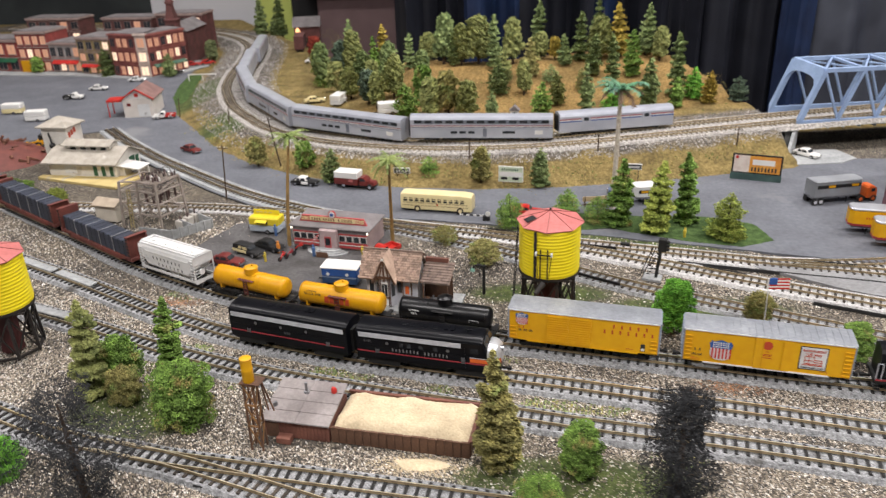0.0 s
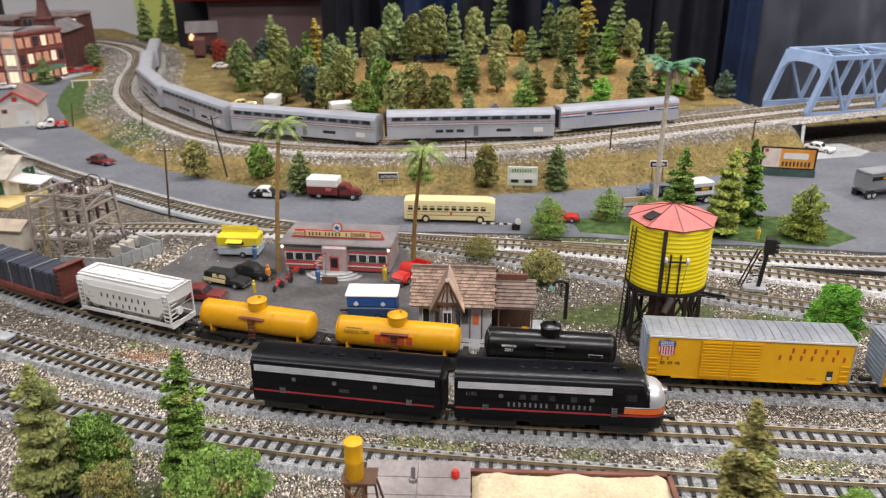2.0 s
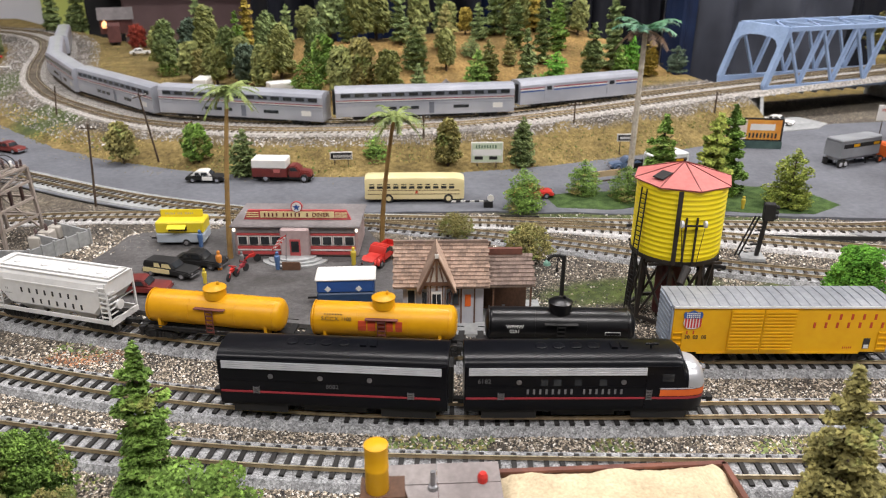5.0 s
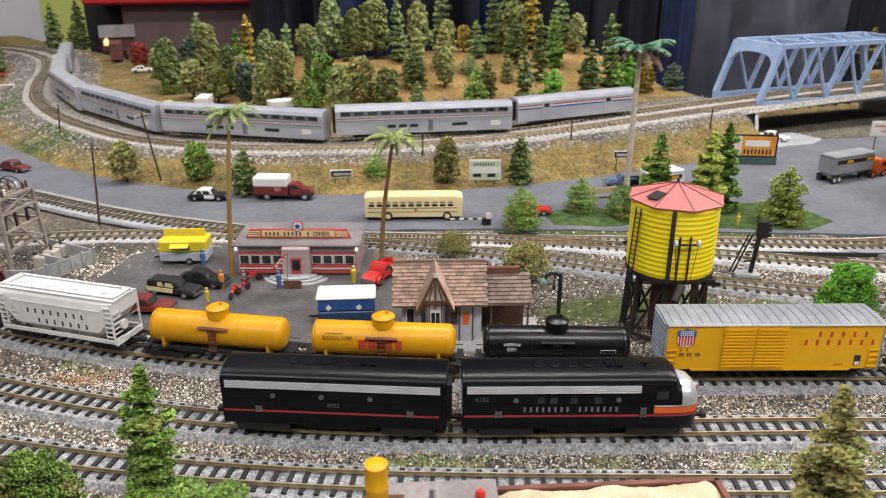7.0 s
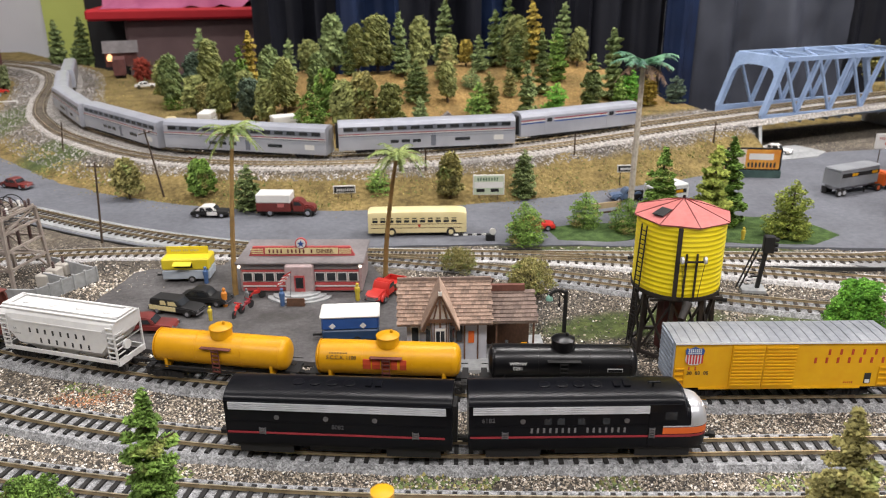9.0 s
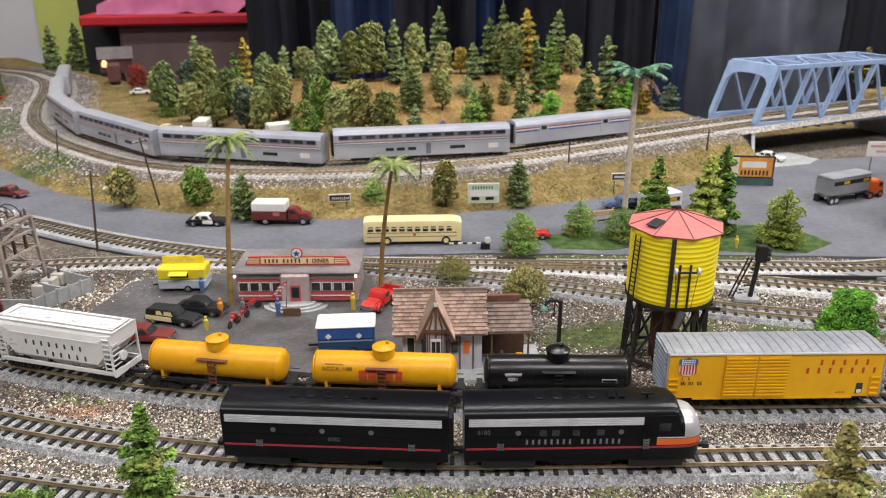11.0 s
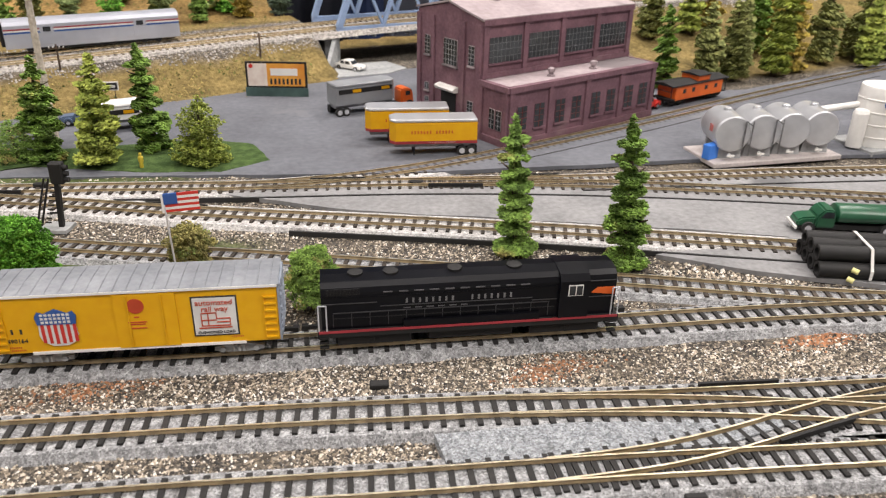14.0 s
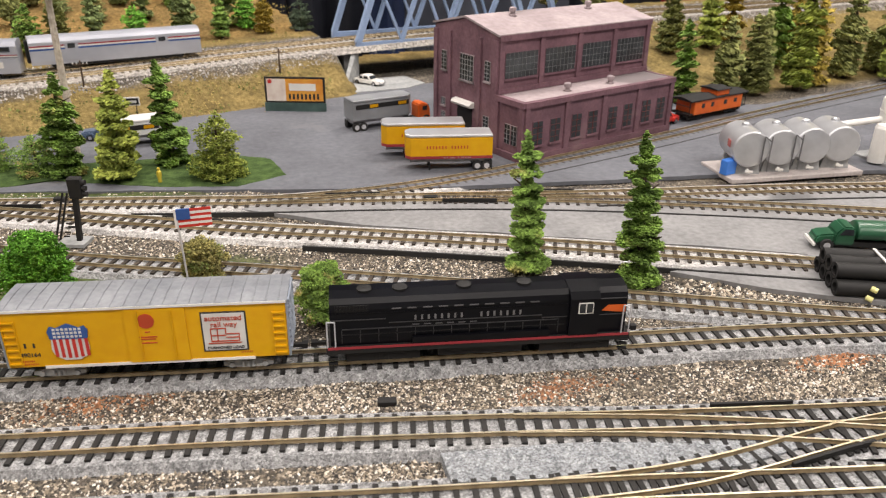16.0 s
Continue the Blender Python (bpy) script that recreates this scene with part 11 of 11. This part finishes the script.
part("glow", lathe(bm_new(), [(0.008, 0.02), (0.010, 0.03), (0.003, 0.042)], 12, -0.035, -0.010), mat("flame_glow", (1.0, 0.5, 0.2), None, 0.5, emit=(1.0, 0.55, 0.25), estr=1.2), burn)
tree(-0.617, 2.60, 0.07, 0.030, "round", "red", "trees by the town", "beside the burning house")
wagon = thing("wagon", "dark box wagon standing by the far bend", "wagon", -0.70, 2.72, ground(-0.70, 2.72), 100)
part("body", box(bm_new(), -0.05, 0.05, -0.017, 0.017, 0.01, 0.055), TB_DARK, wagon)
for s in (-0.03, 0.03):
    bogie(wagon, s)


# ---- the hall round the layout ----
def curtain(x0, x1, y, material, label, seed, amp=0.035, per=0.12):
    rs = random.Random(seed)
    bm = bm_new()
    n = int((x1 - x0) / 0.01)
    ph = [rs.uniform(0, 6.28) for _ in range(4)]
    f = lambda q, z: amp * (math.sin(6.28 * q / per + ph[0] + 0.3 * z) * 0.6 + math.sin(6.28 * q / (per * 1.7) + ph[1]) * 0.5 + 0.3 * math.sin(6.28 * q / (per * 0.45) + ph[2] + 1.2 * z))
    zs = (-0.95, -0.3, 0.0, 0.2, 0.4, 0.7, 1.2, 1.9)
    grid = [[bm.verts.new((x0 + (x1 - x0) * i / n, y + f((x1 - x0) * i / n, z), z)) for i in range(n + 1)] for z in zs]
    back = [[bm.verts.new(v.co + Vector((0, 0.006, 0))) for v in row] for row in grid]
    for g0 in (grid, back):
        for a, b in zip(g0, g0[1:]):
            for i in range(n):
                bm.faces.new((a[i], a[i + 1], b[i + 1], b[i]))
    ob = part("curtain", bm, material, smooth=True)
    return tagged(ob, label, "curtain", "curtains")


# The navy strips also carry painted blue highlights of the folds.
for k, (x0, x1, cloth, word, per) in enumerate(((-0.29, -0.06, CURTAIN, "black", 0.10), (-0.08, 0.10, CURTAINBLUE, "dark navy", 0.09), (0.08, 0.30, CURTAIN, "black", 0.11), (0.28, 0.40, CURTAINBLUE, "dark navy", 0.08), (0.38, 0.62, CURTAIN, "black", 0.10), (0.60, 0.86, CURTAIN, "black", 0.12))):
    curtain(x0, x1, 2.33 + 0.012 * (k % 2), cloth, f"{word} hanging curtain with deep folds behind the wooded hill", 11 + k, 0.050, per * 1.25)
curtain(0.83, 0.93, 2.31, CURTAINBLUE, "dark blue curtain strip", 2, 0.02, 0.07)
drape = curtain(0.90, 1.42, 2.33, CURTAINGREY, "charcoal plastic drape with creases behind the bridge", 3, 0.03, 0.22)
bmw = bm_new()
bmw.from_mesh(drape.data)
bmesh.ops.subdivide_edges(bmw, edges=[e for e in bmw.edges if abs(e.verts[0].co.z - e.verts[1].co.z) > 0.1], cuts=7, use_grid_fill=True)
for v in bmw.verts:
    v.co.y += 0.020 * noise.noise(Vector((v.co.x * 9, 0, v.co.z * 5 + 3))) + 0.010 * abs(noise.noise(Vector((v.co.x * 22, 4, v.co.z * 16))))
bmw.to_mesh(drape.data)
bmw.free()
curtain(1.38, 1.70, 2.36, CURTAIN, "black hanging curtain beside the charcoal drape", 4, 0.03, 0.15)


def panel(name, x0, x1, y0, y1, z0, z1, material, label, category):
    ob = part(name, box(bm_new(), x0, x1, y0, y1, z0, z1), material)
    return tagged(ob, label, category, kind="structure")


panel("wall_north", -5, 7, 5.6, 5.7, -1.0, 2.5, WALL, "grey hall wall", "wall")
panel("wall_south", -5, 7, -3.1, -3.0, -1.0, 2.5, WALL, "grey hall wall", "wall")
panel("wall_west", -5.1, -5, -3, 5.6, -1.0, 2.5, WALL, "grey hall wall", "wall")
panel("wall_east", 7, 7.1, -3, 5.6, -1.0, 2.5, WALL, "grey hall wall", "wall")
# Added panel; fills the dark, unidentified area behind the bags.
panel("backdrop", 1.62, 5.2, 3.52, 3.55, -1.0, 2.2, mat("dark_brown_fill", (0.014, 0.011, 0.011), (0.008, 0.0065, 0.0065), 0.9, scale=4), "added dark brown panel filling the dark area behind the bags", "backdrop")
panel("floor", -5, 7, -3, 5.6, -1.1, -1.0, FLOORM, "grey hall floor", "floor")
panel("ceiling", -5, 7, -3, 5.6, 2.5, 2.6, CEIL, "white hall ceiling", "ceiling")
panel("trim", -2.72, 2.22, 0.06, 0.10, -0.12, -0.004, TB_DARK, "dark wooden table edge", "table edge")
panel("backdrop", -1.69, -1.13, 3.70, 3.72, -0.2, 0.9, WALL, "pale grey board behind the town", "backdrop")
# Added panel standing in for the dark, unidentified background beyond the town.
panel("backdrop", -3.6, -1.685, 3.72, 3.75, -0.2, 1.2, mat("dark_green_fill", (0.032, 0.038, 0.038), (0.016, 0.019, 0.020), 0.9, scale=5), "added dark green panel filling the dark background behind the town", "backdrop")
# Added black strip paints in the dark gap between lime board and mauve cloth.
panel("backdrop", -0.985, -0.78, 3.67, 3.69, -0.2, 0.9, mat("black_gap_fill", (0.02, 0.02, 0.021), (0.014, 0.014, 0.015), 0.8, scale=4), "added black panel filling the dark gap beside the red table", "backdrop")
panel("backdrop", -1.14, -0.983, 3.66, 3.69, -0.2, 0.9, mat("lime_panel", (0.55, 0.62, 0.16), (0.48, 0.55, 0.13), 0.7, scale=4), "lime green board", "backdrop")
t = thing("table", "table covered with a mauve cloth and a red edge", "table", 0, 0, 0)
part("cloth", bevel(box(bm_new(), -0.80, 0.20, 3.42, 4.1, -0.9, 0.135), 0.01), mat("mauve_cloth", (0.20, 0.13, 0.13), (0.15, 0.095, 0.095), 0.9, scale=6), t, "hanging mauve cloth")
part("red_edge", bevel(box(bm_new(), -0.92, 0.22, 3.36, 4.12, 0.135, 0.175), 0.008), mat("bright_red_cloth", (0.60, 0.02, 0.03), (0.50, 0.015, 0.025), 0.7, scale=8), t, "bright red cloth edge")
heap = thing("fabric_heap", "crumpled pink fabric lying on the red table", "fabric", -0.40, 3.62, 0.175, 0)
bm = bm_new()
nn = 26
vs = [[bm.verts.new((-0.48 + 0.96 * i / nn, -0.22 + 0.44 * j / nn, max(0.0, 0.19 * abs(math.sin(math.pi * i / nn)) ** 0.6 * math.sin(math.pi * j / nn) + 0.07 * noise.noise(Vector((i * 0.35, j * 0.4, 1)))))) for i in range(nn + 1)] for j in range(nn + 1)]
for a, b in zip(vs, vs[1:]):
    for i in range(nn):
        bm.faces.new((a[i], a[i + 1], b[i + 1], b[i]))
part("fabric", bm, mat("pink_fabric", (0.62, 0.18, 0.33), (0.48, 0.11, 0.24), 0.8, scale=10), heap, smooth=True)
yb = thing("yellow_board", "yellow board with orange painted lines leaning upright", "board", 2.60, 2.62, -0.5, 0)
part("board", box(bm_new(), -0.155, 0.155, 0, 0.02, 0, 1.6), mat("pale_yellow_board", (0.70, 0.66, 0.26), (0.62, 0.58, 0.22), 0.7, scale=5), yb)
for q in (-0.13, 0.03):
    b2 = bm_new()
    loft(b2, [[(q + 0.03 * math.sin(z * 2.2) + e, y, z) for e, y in ((-0.008, -0.005), (0.008, -0.005), (0.008, -0.001), (-0.008, -0.001))] for z in (0.1 * k for k in range(15))])
    part("orange_line", b2, ORANGE, yb)


def lump(name, label, cat, x, y, z, sx, sy, sz, material, seed):
    bm = bm_new()
    bmesh.ops.create_icosphere(bm, subdivisions=4, radius=1)
    for v in bm.verts:
        k = 1 + 0.30 * noise.noise(v.co * 1.7 + Vector((seed, 0, 0))) + 0.20 * abs(noise.noise(v.co * 4.5 + Vector((seed, 3, 0)))) + 0.09 * noise.noise(v.co * 11 + Vector((seed, 5, 0)))
        v.co = Vector((v.co.x * sx * k, v.co.y * sy * k, max(-1, v.co.z) * sz * k))
    ob = part(name, bm, material, smooth=True)
    ob.location = (x, y, z)
    return tagged(ob, label, cat)


BAGRED = mat("dark_red_cloth", (0.42, 0.022, 0.028), (0.24, 0.014, 0.018), 0.4, scale=9, bump=0.5, bscale=30)
cart = thing("side_table", "low dark table behind the layout holding bags", "table", 2.25, 2.85, 0)
part("top", box(bm_new(), -0.5, 0.9, -0.3, 0.3, -0.22, -0.18), SOOT, cart)
for q in (-0.45, 0.85):
    part("leg", box(bm_new(), q - 0.02, q + 0.02, -0.25, 0.25, -1.0, -0.22), SOOT, cart)
lump("bag", "black crumpled bag on the low table", "bag", 2.20, 2.72, 0.02, 0.20, 0.14, 0.20, mat("black_bag", (0.007, 0.007, 0.008), None, 0.5, bump=0.5, bscale=30), 1)
lump("bag", "red crumpled jacket on the low table", "bag", 2.01, 2.66, 0.05, 0.045, 0.06, 0.22, BAGRED, 2)
lump("cloth", "lime green cloth lying on the black bag", "cloth", 2.12, 2.60, 0.17, 0.08, 0.05, 0.05, mat("lime_cloth", (0.22, 0.36, 0.05), None, 0.7), 3)
lump("cloth", "white crumpled cloth beside the black bag", "cloth", 2.33, 2.60, -0.03, 0.045, 0.05, 0.10, HOPPERGREY, 4)
for k in range(9):
    rs = random.Random(60 + k)
    cloth = (BAGRED, HOPPERGREY, BAGRED, mat("faded_red_print", (0.45, 0.12, 0.11), (0.30, 0.06, 0.06), 0.5, scale=12), mat("grey_green_bag", (0.14, 0.20, 0.17), None, 0.5))[k % 5]
    word = ("red", "white", "red", "faded red", "grey-green")[k % 5]
    lump("bag", f"{word} crumpled shopping bag in the heap on the table", "bag", 2.80 + 0.105 * (k % 5), 2.70 + 0.10 * (k // 5), -0.10 + 0.075 * (k // 3) + rs.uniform(-0.03, 0.03), rs.uniform(0.07, 0.11), 0.08, rs.uniform(0.07, 0.12), cloth, 20 + k)
for k in range(3):
    strap = bm_new()
    pts = [Vector((2.72 + 0.04 * k + 0.62 * t, 2.60, 0.06 + 0.05 * k + 0.22 * math.sin(math.pi * t * 0.8))) for t in (i / 12 for i in range(13))]
    for p, q in zip(pts, pts[1:]):
        cyl(strap, p, q, 0.006, n=6)
    tagged(part("strap", strap, SOOT, smooth=True), "black strap arching over the shopping bags", "strap", "straps")
